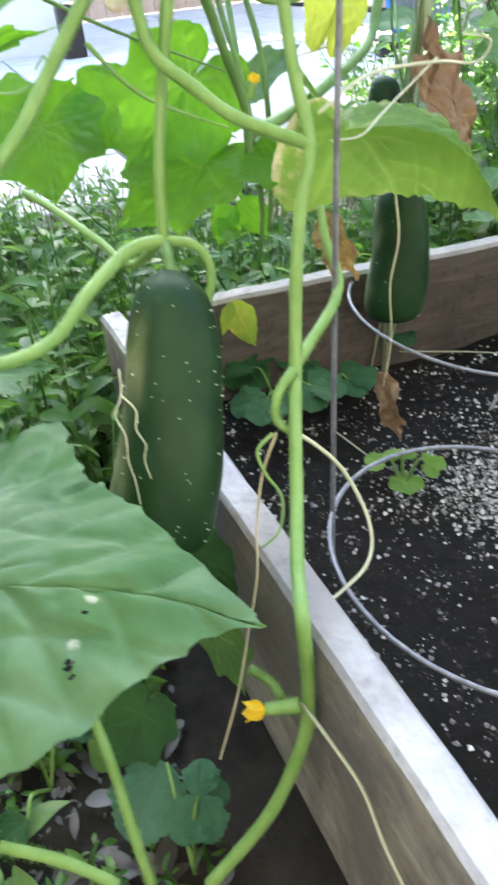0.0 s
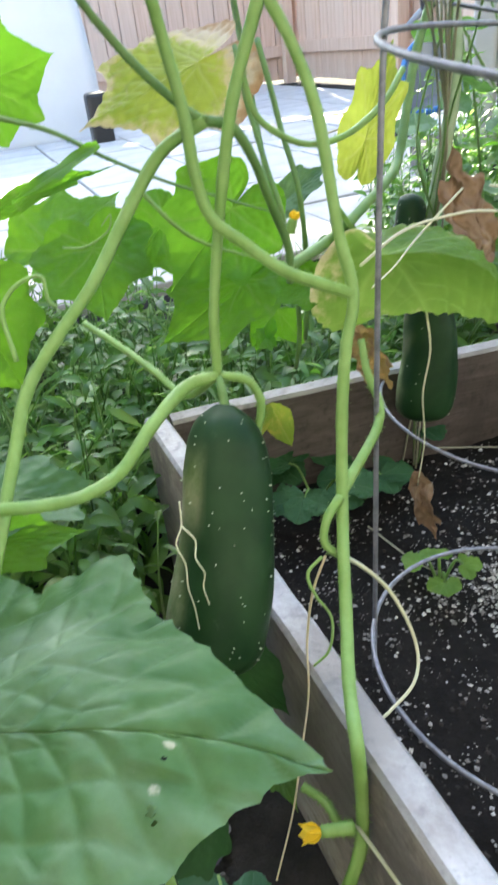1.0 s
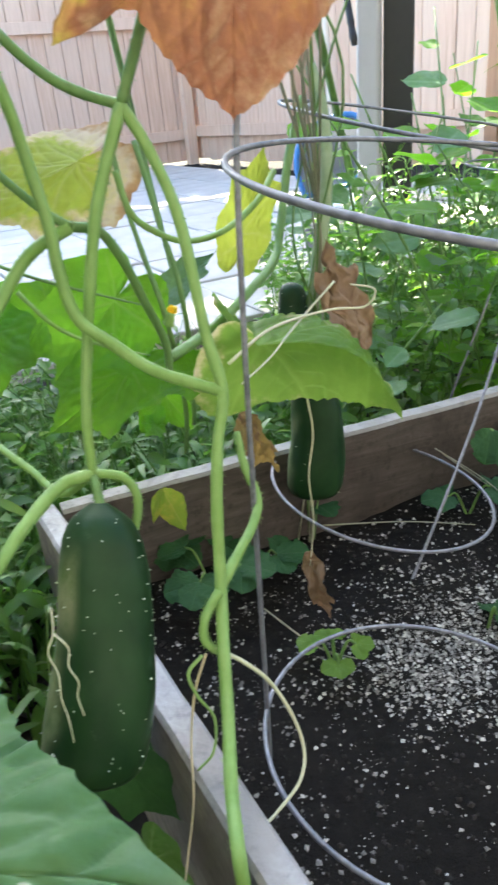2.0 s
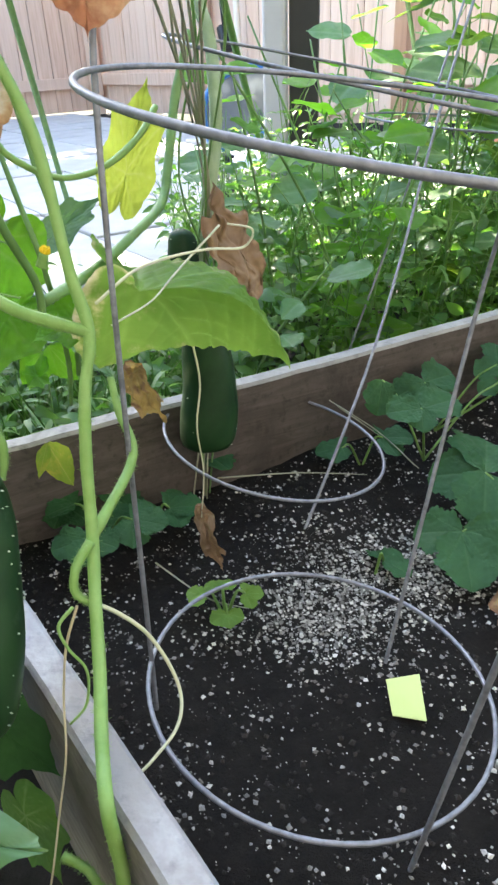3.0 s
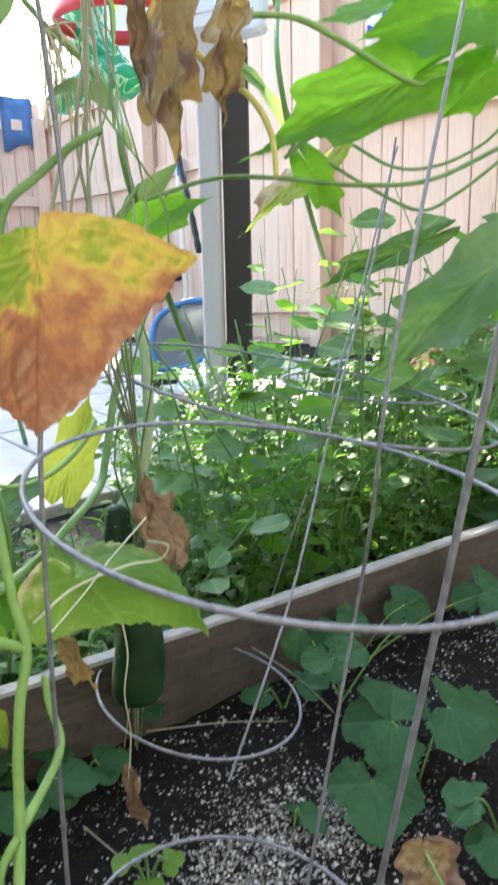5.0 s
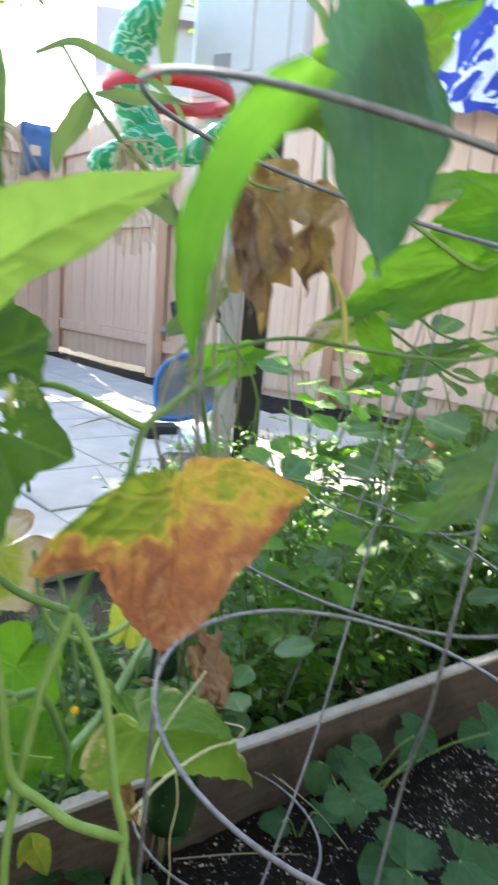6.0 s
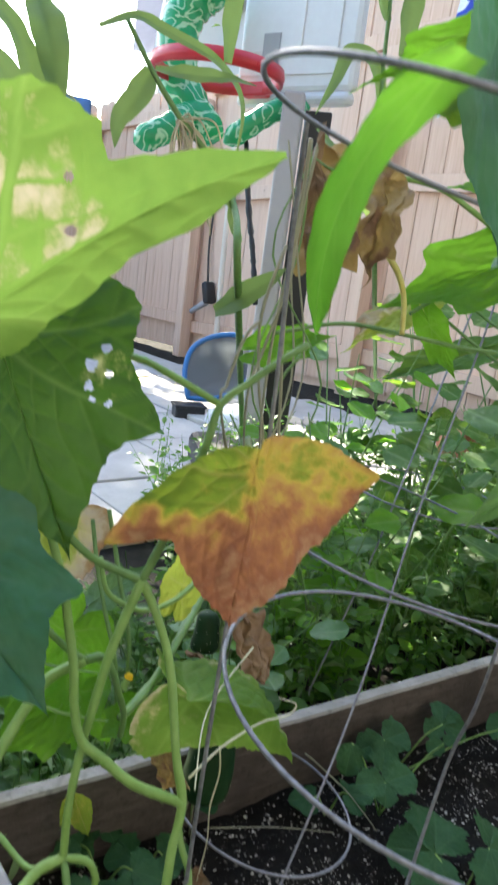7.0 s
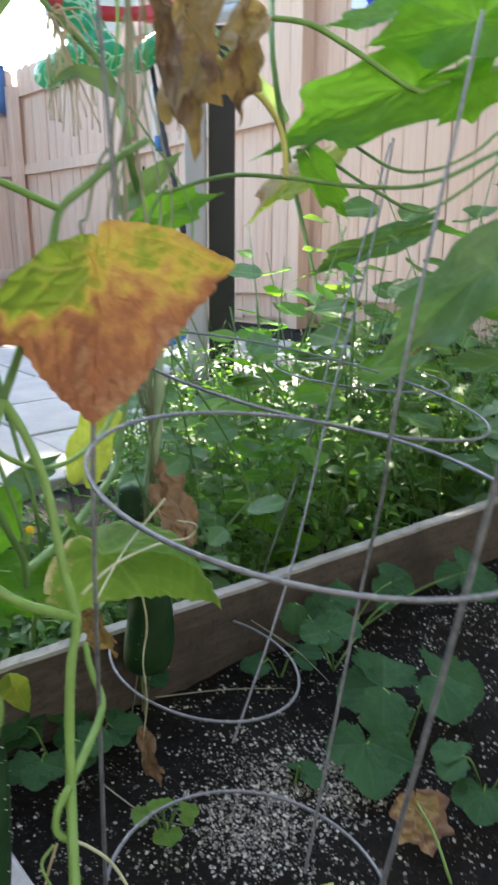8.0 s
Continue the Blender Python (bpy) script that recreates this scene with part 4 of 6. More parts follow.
stalk([YNODE] + [(-0.013, 0.454, 0.499), (-0.003, 0.466, 0.477), (0.004, 0.484, 0.446), (0.012, 0.509, 0.407), (0.011, 0.516, 0.379)], (0.0042, 0.0036), M_STEM_DARK, seed=9)
stalk([YNODE] + [(-0.039, 0.436, 0.515), (-0.059, 0.434, 0.536), (-0.074, 0.431, 0.556), (-0.088, 0.431, 0.578), (-0.103, 0.436, 0.611), (-0.114, 0.446, 0.651)], (0.0034, 0.003), M_STEM_DARK, seed=10)
stalk([PJ] + [(0.034, 0.396, 0.417), (0.014, 0.398, 0.426), (-0.008, 0.404, 0.442), (-0.025, 0.405, 0.458), (-0.032, 0.411, 0.481), (-0.035, 0.418, 0.513), (-0.041, 0.424, 0.544), (-0.047, 0.429, 0.574), (-0.058, 0.440, 0.606), (-0.069, 0.447, 0.641), (-0.083, 0.457, 0.681)], (0.0050, 0.0042), seed=11, hairs=800)
stalk([NODE] + [(-0.008, 0.452, 0.576), (-0.024, 0.449, 0.585), (-0.039, 0.444, 0.599), (-0.054, 0.441, 0.618), (-0.070, 0.442, 0.643), (-0.088, 0.447, 0.678), (-0.105, 0.451, 0.711)], (0.0042, 0.0038), M_STEM_DARK, seed=12)
stalk([FORK] + [(0.021, 0.494, 0.727), (-0.006, 0.501, 0.736), (-0.037, 0.509, 0.733)], (0.0040, 0.0036), seed=13)
stalk([TIE] + [(0.054, 0.369, 0.307), (0.067, 0.393, 0.318), (0.070, 0.407, 0.328), (0.063, 0.422, 0.345), (0.060, 0.433, 0.364)], (0.0046, 0.0034), seed=14, hairs=400)
stalk([(0.042, 0.348, 0.297), (0.033, 0.337, 0.288), (0.031, 0.330, 0.276), (0.039, 0.328, 0.267)], (0.0040, 0.0026), seed=15)
stalk([(-0.180, 0.508, 0.514), (-0.145, 0.506, 0.502), (-0.107, 0.500, 0.482), (-0.072, 0.506, 0.463), (-0.032, 0.524, 0.443), (-0.001, 0.542, 0.427)], (0.0026, 0.0008), M_STEM_DARK, seed=16)
stalk([(-0.086, 0.500, 0.456), (-0.065, 0.490, 0.435), (-0.048, 0.496, 0.420), (-0.025, 0.504, 0.408), (-0.002, 0.513, 0.397)], (0.0022, 0.0007), seed=17)
stalk([(-0.019, 0.596, 0.523), (-0.011, 0.590, 0.492), (0.005, 0.595, 0.475), (0.030, 0.603, 0.463), (0.062, 0.622, 0.466), (0.092, 0.648, 0.484), (0.110, 0.675, 0.505)], (0.0034, 0.0034), seed=18)
stalk([(-0.012, 0.688, 0.539), (-0.002, 0.667, 0.500), (0.006, 0.648, 0.466), (0.016, 0.629, 0.431), (0.020, 0.625, 0.384), (0.019, 0.629, 0.330), (0.013, 0.645, 0.279)], (0.0034, 0.003), M_STEM_DARK, seed=19)
stalk([(-0.029, 0.661, 0.537), (-0.020, 0.636, 0.492), (-0.008, 0.613, 0.450), (0.004, 0.593, 0.412), (0.009, 0.599, 0.362), (0.010, 0.612, 0.304), (0.003, 0.630, 0.256)], (0.0030, 0.003), M_STEM_DARK, seed=20)
stalk([(0.011, 0.532, 0.387), (0.045, 0.587, 0.392), (0.076, 0.656, 0.401), (0.107, 0.727, 0.415), (0.118, 0.758, 0.445), (0.133, 0.796, 0.506), (0.153, 0.819, 0.561)], (0.0056, 0.0060), M_STEM_DARK, seed=21)
stalk([(0.142, 0.750, 0.334), (0.156, 0.773, 0.400), (0.172, 0.800, 0.475), (0.175, 0.840, 0.548), (0.167, 0.864, 0.590)], (0.0098, 0.0086), M_GREENGREY, seed=22)
stalk([(-0.108, 0.151, 0.144), (-0.077, 0.149, 0.135), (-0.050, 0.144, 0.123)], (0.0040, 0.004), seed=25)
stalk([(-0.073, 0.215, 0.158), (-0.062, 0.197, 0.132), (-0.052, 0.178, 0.103), (-0.043, 0.163, 0.079)], (0.0040, 0.004), seed=26)
stalk([(0.011, 0.249, 0.156), (0.024, 0.242, 0.152), (0.032, 0.232, 0.146)], (0.0036, 0.003), seed=27)


# tendrils and dry strings
def tendril(points, radius=0.0011, material=None, name="tendril"):
    return part(name, tube(points, (radius, radius * 0.6), None, 6, 8), material or M_TENDRIL, vine)


tendril([(0.034, 0.328, 0.272), (0.053, 0.328, 0.258), (0.069, 0.326, 0.240), (0.081, 0.317, 0.218), (0.085, 0.306, 0.202), (0.080, 0.290, 0.196), (0.065, 0.274, 0.192), (0.054, 0.261, 0.193), (0.050, 0.253, 0.179)], 0.0014)
tendril([(0.029, 0.325, 0.269), (0.020, 0.319, 0.261), (0.024, 0.313, 0.249), (0.033, 0.307, 0.236), (0.031, 0.297, 0.220), (0.021, 0.291, 0.212)], 0.0012, M_STEM)
tendril([(0.031, 0.327, 0.268), (0.022, 0.318, 0.246), (0.017, 0.306, 0.218), (0.017, 0.282, 0.198), (0.012, 0.257, 0.178), (0.006, 0.232, 0.156), (-0.004, 0.206, 0.133)], 0.0009, M_STRAW)
tendril([(0.121, 0.582, 0.324), (0.124, 0.574, 0.290), (0.118, 0.572, 0.248), (0.121, 0.578, 0.197), (0.115, 0.576, 0.147)], 0.0010)
tendril([(-0.051, 0.319, 0.318), (-0.050, 0.310, 0.307), (-0.053, 0.303, 0.299), (-0.048, 0.297, 0.289), (-0.047, 0.290, 0.278), (-0.044, 0.285, 0.268), (-0.042, 0.279, 0.256)], 0.0006)
tendril([(-0.050, 0.310, 0.307), (-0.042, 0.305, 0.300), (-0.042, 0.299, 0.292), (-0.037, 0.294, 0.285), (-0.038, 0.290, 0.278), (-0.035, 0.285, 0.269)], 0.0006)
tendril([(0.042, 0.224, 0.159), (0.058, 0.199, 0.160), (0.072, 0.177, 0.157), (0.081, 0.154, 0.149), (0.089, 0.138, 0.143)], 0.0013)
tendril([(0.153, 0.617, 0.415), (0.112, 0.573, 0.390), (0.091, 0.530, 0.382), (0.067, 0.412, 0.406)], 0.0011)
tendril([(0.060, 0.406, 0.422), (0.088, 0.425, 0.436), (0.128, 0.458, 0.435), (0.155, 0.473, 0.431), (0.162, 0.474, 0.442), (0.146, 0.478, 0.446)], 0.0011)

# flowers
for foot, tipq, size in (((0.033, 0.218, 0.164), (0.014, 0.213, 0.167), 0.012), ((0.013, 0.548, 0.413), (0.017, 0.548, 0.423), 0.011)):
    bm = bmesh.new()
    a, b = Vector(foot), Vector(tipq)
    d = (b - a).normalized()
    w = d.orthogonal().normalized()
    for m in range(5):
        o = Matrix.Rotation(2 * math.pi * m / 5, 3, d) @ w
        small_leaf(bm, a.lerp(b, 0.5), d + 0.35 * o, o, (b - a).length * 0.7, size * 0.7, -0.1)
    part("flower", bm, M_PETAL, vine, "small yellow flower")
    part("ovary", tube([a - 0.4 * (b - a), a, a.lerp(b, 0.55)], (0.0045, 0.0032), None, 10, 4, 0, 120, 5), M_STEM, vine)

# ---- broad leaves of the vine ----
WIDE = [(-180, 0.08), (-150, 0.45), (-110, 0.62), (-75, 0.5), (-64, 0.6), (-58, 0.72), (-51, 0.665), (-44, 0.655), (-38, 0.65), (-29, 0.69), (-17, 0.77), (-6, 0.915), (-3, 0.96), (0, 0.985),
        (3, 0.94), (6, 0.88), (14, 0.81), (25, 0.73), (39, 0.65), (55, 0.67), (75, 0.52), (110, 0.6), (150, 0.45), (180, 0.08)]
leaf(vine, (-0.160, 0.187, 0.278), (0.036, 0.164, 0.303), (0.0, -0.12, 1), M_LEAF_BLUE, "large blue-green leaf with two small bleached holes", outline=WIDE, folds=(4, -9), arch=0.05, seed=3,
     rows=150, holes=((0.138, 0.646, 0.008), (0.046, 0.665, 0.006), (0.15, 0.655, 0.005)), wave=0.012, pucker=1.1, sag=0.06,
     # Age on the far lobe paints its fold as if light shone through.
     aged=lambda x, y, e: 0.50 * smooth(0.90, 0.99, y) + 0.34 * smooth(-0.32, -0.6, x) + (0.54 + 0.12 * noise.noise(Vector((x * 60, y * 60, 0)))) * max(smooth(0.05, 0.0, math.hypot(x - 0.141, y - 0.646)), smooth(0.045, 0.0, math.hypot(x - 0.046, y - 0.665)), smooth(0.016, 0.0, math.hypot(x + 0.12, y - 0.64)), smooth(0.016, 0.0, math.hypot(x - 0.11, y - 0.6))))
for b, e, nrm, sz, mt, sd in (
        ((-0.251, 0.528, 0.367), (-0.203, 0.481, 0.314), (0.1, -0.8, 0.2), 0.75, M_LEAF_LIT, 4),
        ((-0.186, 0.662, 0.380), (-0.169, 0.607, 0.322), (0.1, -0.8, 0.3), 0.8, M_LEAF_LIT, 5),
        ((-0.122, 0.701, 0.389), (-0.158, 0.648, 0.349), (0.1, -0.8, 0.3), 0.6, M_LEAF_LIT, 6),
        ((-0.046, 0.653, 0.407), (-0.101, 0.589, 0.353), (0.1, -0.9, 0.3), 0.62, M_LEAF_LIT, 7),
        ((-0.285, 0.814, 0.345), (-0.214, 0.896, 0.387), (0.0, -0.7, 0.6), 0.6, M_LEAF_LIT, 8),
        ((-0.041, 0.639, 0.343), (-0.118, 0.581, 0.304), (0.0, -0.7, 0.6), 0.5, M_LEAF_LIT, 9),
        ((0.029, 0.586, 0.355), (-0.009, 0.553, 0.347), (0.0, -0.7, 0.6), 0.5, M_LEAF_LIT, 31),
        ((-0.184, 0.322, 0.317), (-0.113, 0.393, 0.282), (0.0, -0.35, 0.9), 0.42, M_LEAF_BLUE, 10),
        ((-0.175, 0.294, 0.307), (-0.108, 0.322, 0.298), (0.0, -0.7, 0.6), 0.35, M_LEAF_LIT, 11),
        ((-0.218, 0.572, 0.533), (-0.159, 0.589, 0.548), (0.2, -0.9, 0.2), 0.8, M_LEAF_LIT, 12),
        ((-0.225, 0.598, 0.440), (-0.134, 0.625, 0.462), (0.2, -0.7, 0.6), 0.16, M_LEAF_LIT, 33),
        ((-0.009, 0.803, 0.376), (0.049, 0.834, 0.413), (0.1, -0.5, 0.8), 0.35, M_LEAF_BLUE, 34),
        ((-0.026, 0.646, 0.282), (-0.033, 0.626, 0.279), (0.1, -0.9, 0.3), 0.7, M_LEAF_LIT, 35)):
    leaf(vine, b, e, nrm, mt, left=sz, right=sz, seed=sd, rows=56)
leaf(vine, (0.078, 0.690, 0.450), (0.108, 0.725, 0.530), (0.2, -0.9, 0.1), M_LEAF_PALE, "upright yellow-green leaf", left=0.36, right=0.34, seed=36, rows=60, aged=lambda x, y, e: 0.02)
leaf(vine, (-0.061, 0.253, 0.106), (-0.083, 0.236, 0.068), (0, -0.8, 0.5), M_LEAF_DARK, left=0.6, right=0.6, seed=53, rows=30, across=20)
leaf(vine, (-0.013, 0.277, 0.157), (0.007, 0.250, 0.127), (0.2, -0.8, 0.3), M_LEAF, left=0.45, right=0.3, seed=55, rows=30, across=20)
leaf(vine, (-0.042, 0.334, 0.182), (0.000, 0.327, 0.120), (0.2, -0.8, 0.3), M_LEAF_DARK, left=0.4, right=0.4, seed=56, rows=30, across=20)
tendril([(-0.136, 0.343, 0.402), (-0.143, 0.356, 0.425), (-0.139, 0.363, 0.435), (-0.129, 0.367, 0.441), (-0.120, 0.369, 0.441), (-0.117, 0.363, 0.430), (-0.114, 0.365, 0.424)], 0.0016, M_STEM)
tendril([(-0.126, 0.427, 0.442), (-0.112, 0.429, 0.441), (-0.097, 0.435, 0.448), (-0.095, 0.440, 0.457), (-0.101, 0.436, 0.451)], 0.0009, M_STEM)
leaf(vine, (-0.113, 0.505, 0.491), (-0.161, 0.449, 0.468), (0.1, -0.6, 0.8), M_LEAF_LIT, left=0.1, right=0.09, seed=57, rows=30, across=12, profile=LANCE, back=0)
# the yellow leaf behind the stems
leaf(vine, (-0.066, 0.690, 0.526), (-0.170, 0.640, 0.488), (0.12, -0.50, 0.80), M_LEAF_PALE, "pale yellowing leaf with dry brown rim", left=0.62, right=0.70, folds=(-14, -10), seed=13, rows=90,
     aged=lambda x, y, e: 0.16 + 0.30 * e ** 3 + 0.38 * smooth(0.15, -0.35, y) + 0.25 * smooth(0.3, 0.6, -x), wave=0.03)
# drooping yellow-green leaf over the second fruit
UMBRELLA = [(-180, 0.06), (-165, 0.28), (-140, 0.42), (-110, 0.52), (-85, 0.57), (-60, 0.56), (-40, 0.62), (-25, 0.68), (-10, 0.82), (0, 1.0), (8, 0.82), (20, 0.68), (35, 0.60), (50, 0.55), (70, 0.51), (90, 0.50), (115, 0.45), (140, 0.36), (160, 0.24), (180, 0.06)]
leaf(vine, (0.081, 0.572, 0.377), (0.209, 0.582, 0.293), (0.42, -0.10, 0.90), M_LEAF_SPOT, "drooping pale green limp leaf with yellowed edge", outline=UMBRELLA, folds=(-4, -78), arch=0.20, seed=14, rows=110,
     aged=lambda x, y, e: 0.28 + 0.15 * smooth(0.72, 1.0, e) + 0.20 * smooth(0.15, -0.25, y) * smooth(-0.25, 0.2, x) + 0.14 * noise.noise(Vector((x * 6, y * 6, 2))), pucker=1.2, wave=0.055)
# the withered brown leaf
TORN = [(-180, 0.19), (-165, 0.25), (-139, 0.35), (-120, 0.54), (-104, 0.78), (-96, 1.0), (-88, 0.84), (-72, 0.72), (-51, 0.68), (-35, 0.73), (-16, 0.86), (-6, 0.93), (0, 1.0),
        (8, 0.90), (18, 0.84), (34, 0.75), (45, 0.71), (50, 0.80), (57, 1.14), (63, 0.98), (74, 0.70), (90, 0.46), (120, 0.27), (150, 0.19), (172, 0.16), (180, 0.19)]


def rust(x, y, e):
    """Rusty brown towards the tip, green on one wing, yellow to orange on the other."""
    n = 0.10 * noise.noise(Vector((x * 7, y * 7, 0)))
    wing = -0.04 + 0.26 * smooth(0.60, -0.1, x - 0.3 * y) + 0.46 * smooth(0.16, 0.46, y - 0.10 * x + 1.8 * n) * smooth(0.98, 0.80, x + 0.15 * y) + 0.42 * smooth(0.66, 0.95, math.hypot(x, y)) * smooth(0.3, 0.5, x)
    other = 0.26 + 0.32 * smooth(-0.20, 0.34, y + 1.5 * n) + 0.05 * smooth(0.3, 0.7, y) + 0.14 * e ** 4 - 0.08 * smooth(-0.15, -0.5, x) * (1 - e ** 3)
    u = smooth(-0.14, 0.14, x)
    return wing * u + other * (1 - u) + n


leaf(vine, (0.086, 0.426, 0.669), (0.075, 0.400, 0.554), (0.02, -0.97, 0.22), M_LEAF_OLD, "withering leaf, green-yellow above and rusty brown towards its tip", outline=TORN, folds=(-12, -20), wave=0.02, crumple=0.008, pucker=1.5, seed=15,
     rows=150, aged=rust)
# large leaves high on the near side
SPREAD = [(-180, 0.05), (-150, 0.16), (-110, 0.30), (-75, 0.46), (-58, 0.57), (-48, 0.63), (-38, 0.64), (-29, 0.63), (-22, 0.56), (-14, 0.68), (-7, 0.86), (-3, 0.97), (0, 1.0), (3, 0.94), (7, 0.80), (12, 0.66), (15, 0.48), (22, 0.40), (40, 0.26), (80, 0.16), (130, 0.12), (180, 0.05)]
leaf(vine, (-0.108, 0.372, 0.764), (0.074, 0.378, 0.884), (0.1, -0.95, -0.12), M_LEAF_SPOT, "large yellow-green leaf bleached between its veins", outline=SPREAD, folds=(10, 24), seed=16, rows=170, droop=0.06, wave=0.03, pucker=0.55, bend=-0.05,
     aged=lambda x, y, e: (0.62 + 0.45 * noise.noise(Vector((x * 6, y * 6, 4)))) * smooth(0.66, 0.45, y) * smooth(0.0, -0.06, x) * smooth(-0.62, -0.42, x) * (1 - 0.5 * e ** 3) * smooth(0.62, 0.42, y), patchy=0.6, holes=((-0.10, 0.36, 0.016), (-0.22, 0.42, 0.012)))
leaf(vine, (-0.101, 0.444, 0.746), (-0.042, 0.388, 0.610), (0.1, -0.95, 0.1), M_LEAF_DEEP, "deep green leaf with chewed holes", left=0.66, right=0.62, seed=17, rows=150, across=110, aged=lambda x, y, e: 0.46 * smooth(0.28, 0.06, math.hypot(x + 0.46, y - 0.28)),
     holes=((-0.30, 0.30, 0.02), (-0.34, 0.22, 0.026), (-0.40, 0.28, 0.02), (-0.36, 0.40, 0.018), (-0.42, 0.18, 0.022), (-0.30, 0.36, 0.014)))
leaf(vine, (-0.122, 0.350, 0.622), (-0.044, 0.280, 0.566), (0.3, -0.8, 0.5), M_LEAF_TEAL, "blue-green leaf", left=0.62, right=0.55, seed=18, rows=60, across=44)
# long leaves hanging in front from above
leaf(vine, (0.104, 0.226, 0.912), (0.062, 0.240, 0.790), (0.2, -0.95, 0.15), M_LEAF_SOFT, "bright green leaf hanging from above", left=0.088, right=0.095, arch=0.03, bend=0.16, seed=19, rows=80, across=30, back=0.0, teeth=0.06, tooth_count=9,
     profile=[(0, 0.7), (0.1, 0.95), (0.25, 1.0), (0.45, 0.92), (0.6, 0.86), (0.75, 0.66), (0.88, 0.42), (0.96, 0.2), (1, 0.0)])
leaf(vine, (0.146, 0.284, 0.968), (0.146, 0.245, 0.832), (0.3, -0.9, 0.2), M_LEAF_TEAL, "blue-green leaf hanging from above", left=0.30, right=0.28, seed=37, rows=60, across=30, profile=LANCE, back=0.0)
leaf(vine, (0.156, 0.288, 0.933), (0.083, 0.276, 0.885), (0.1, -0.95, 0.3), M_LEAF, "green leaf", left=0.28, right=0.3, seed=52, rows=50, across=30)
leaf(vine, (0.272, 0.537, 1.036), (0.147, 0.546, 0.963), (-0.2, -0.8, 0.4), M_LEAF_LIT, "green leaf", left=0.22, right=0.2, seed=20, rows=50, across=30)
for b, e, nrm, sz, mt, sd in (
        ((0.533, 0.857, 0.878), (0.301, 0.842, 0.777), (-0.2, -0.8, 0.5), 0.3, M_LEAF_LIT, 21),
        ((0.616, 0.850, 0.958), (0.463, 0.878, 0.922), (-0.2, -0.8, 0.5), 0.5, M_LEAF_LIT, 22),
        ((0.598, 0.739, 0.649), (0.429, 0.731, 0.518), (-0.3, -0.8, 0.6), 0.3, M_LEAF_BLUE, 23),
        ((0.861, 1.584, 0.673), (0.589, 1.588, 0.571), (-0.2, -0.7, 0.7), 0.2, M_LEAF, 38),
        ((0.395, 0.848, 0.769), (0.425, 0.798, 0.698), (-0.3, -0.8, 0.4), 0.3, M_LEAF_LIT, 39),
        ((0.193, 0.913, 0.708), (0.277, 0.869, 0.740), (-0.3, -0.8, 0.4), 0.35, M_LEAF_LIT, 40),
        ((0.593, 0.674, 0.536), (0.511, 0.695, 0.536), (-0.3, -0.5, 0.8), 0.35, M_LEAF, 41),
        ((0.523, 0.911, 0.977), (0.417, 0.929, 0.947), (-0.3, -0.5, 0.8), 0.4, M_LEAF_LIT, 42),
        ((0.639, 0.876, 0.886), (0.575, 0.874, 0.826), (-0.3, -0.8, 0.4), 0.5, M_LEAF_LIT, 43)):
    leaf(vine, b, e, nrm, mt, left=sz, right=sz, seed=sd, rows=40, across=26, aged=lambda x, y, u: 0.1 * u)
for b, e, sz, sd in (((0.224, 0.814, 0.939), (0.219, 0.771, 0.760), 0.34, 24), ((0.294, 0.815, 0.929), (0.272, 0.793, 0.803), 0.34, 25),
                     ((0.182, 0.690, 0.340), (0.156, 0.723, 0.432), 0.44, 26), ((0.117, 0.578, 0.149), (0.130, 0.553, 0.096), 0.35, 27), ((0.066, 0.599, 0.296), (0.092, 0.577, 0.252), 0.62, 28),
                     ((0.109, 0.696, 0.353), (0.191, 0.657, 0.343), 0.12, 45), ((0.185, 0.762, 0.941), (0.190, 0.728, 0.784), 0.16, 46)):
    leaf(vine, b, e, (-0.1, -1, 0.2), M_LEAF_STRAW if sd in (24, 25, 28) else M_LEAF_DRY, "withered tan leaf, crumpled and hanging", name="withered_leaf", left=1.35 * sz, right=1.35 * sz, outline=SHRIVELLED, folds=(56, -48), crumple=0.07, wave=0.08, arch=0.10, seed=sd, rows=70, aged=lambda x, y, u: 0.36 + 0.5 * noise.noise(Vector((4 * x, 3 * y, sd))))
leaf(vine, (-0.028, 0.640, 0.212), (-0.007, 0.620, 0.172), (-0.1, -1, 0.3), M_LEAF_OLD, "small yellow leaf", left=0.33, right=0.33, seed=29, rows=24, across=14, profile=LANCE, back=0, aged=lambda x, y, e: 0.12)
leaf(vine, (-0.028, 0.640, 0.212), (-0.039, 0.621, 0.183), (-0.3, -1, 0.3), M_LEAF_OLD, "small yellow leaf", left=0.2, right=0.2, seed=47, rows=24, across=14, profile=LANCE, back=0, aged=lambda x, y, e: 0.12)
for b, e, sd in (((-0.020, 0.663, 0.298), (-0.040, 0.640, 0.276), 48), ((-0.014, 0.666, 0.303), (0.012, 0.646, 0.273), 49), ((-0.020, 0.679, 0.292), (-0.039, 0.664, 0.260), 50)):
    leaf(vine, b, e, (-0.1, -1, 0.4), M_LEAF_LIT, left=0.36, right=0.36, seed=sd, rows=24, across=14, profile=LANCE, back=0)
stalk([(0.187, 0.858, 0.735), (0.272, 0.844, 0.758), (0.345, 0.813, 0.755), (0.442, 0.808, 0.746), (0.537, 0.807, 0.751), (0.657, 0.844, 0.796)], (0.0036, 0.004), M_STEM_DARK, seed=30)
stalk([(0.342, 0.809, 0.755), (0.339, 0.820, 0.805), (0.318, 0.826, 0.844), (0.272, 0.838, 0.882), (0.231, 0.838, 0.916)], (0.0046, 0.0054), M_STEM_YELLOW, seed=31)
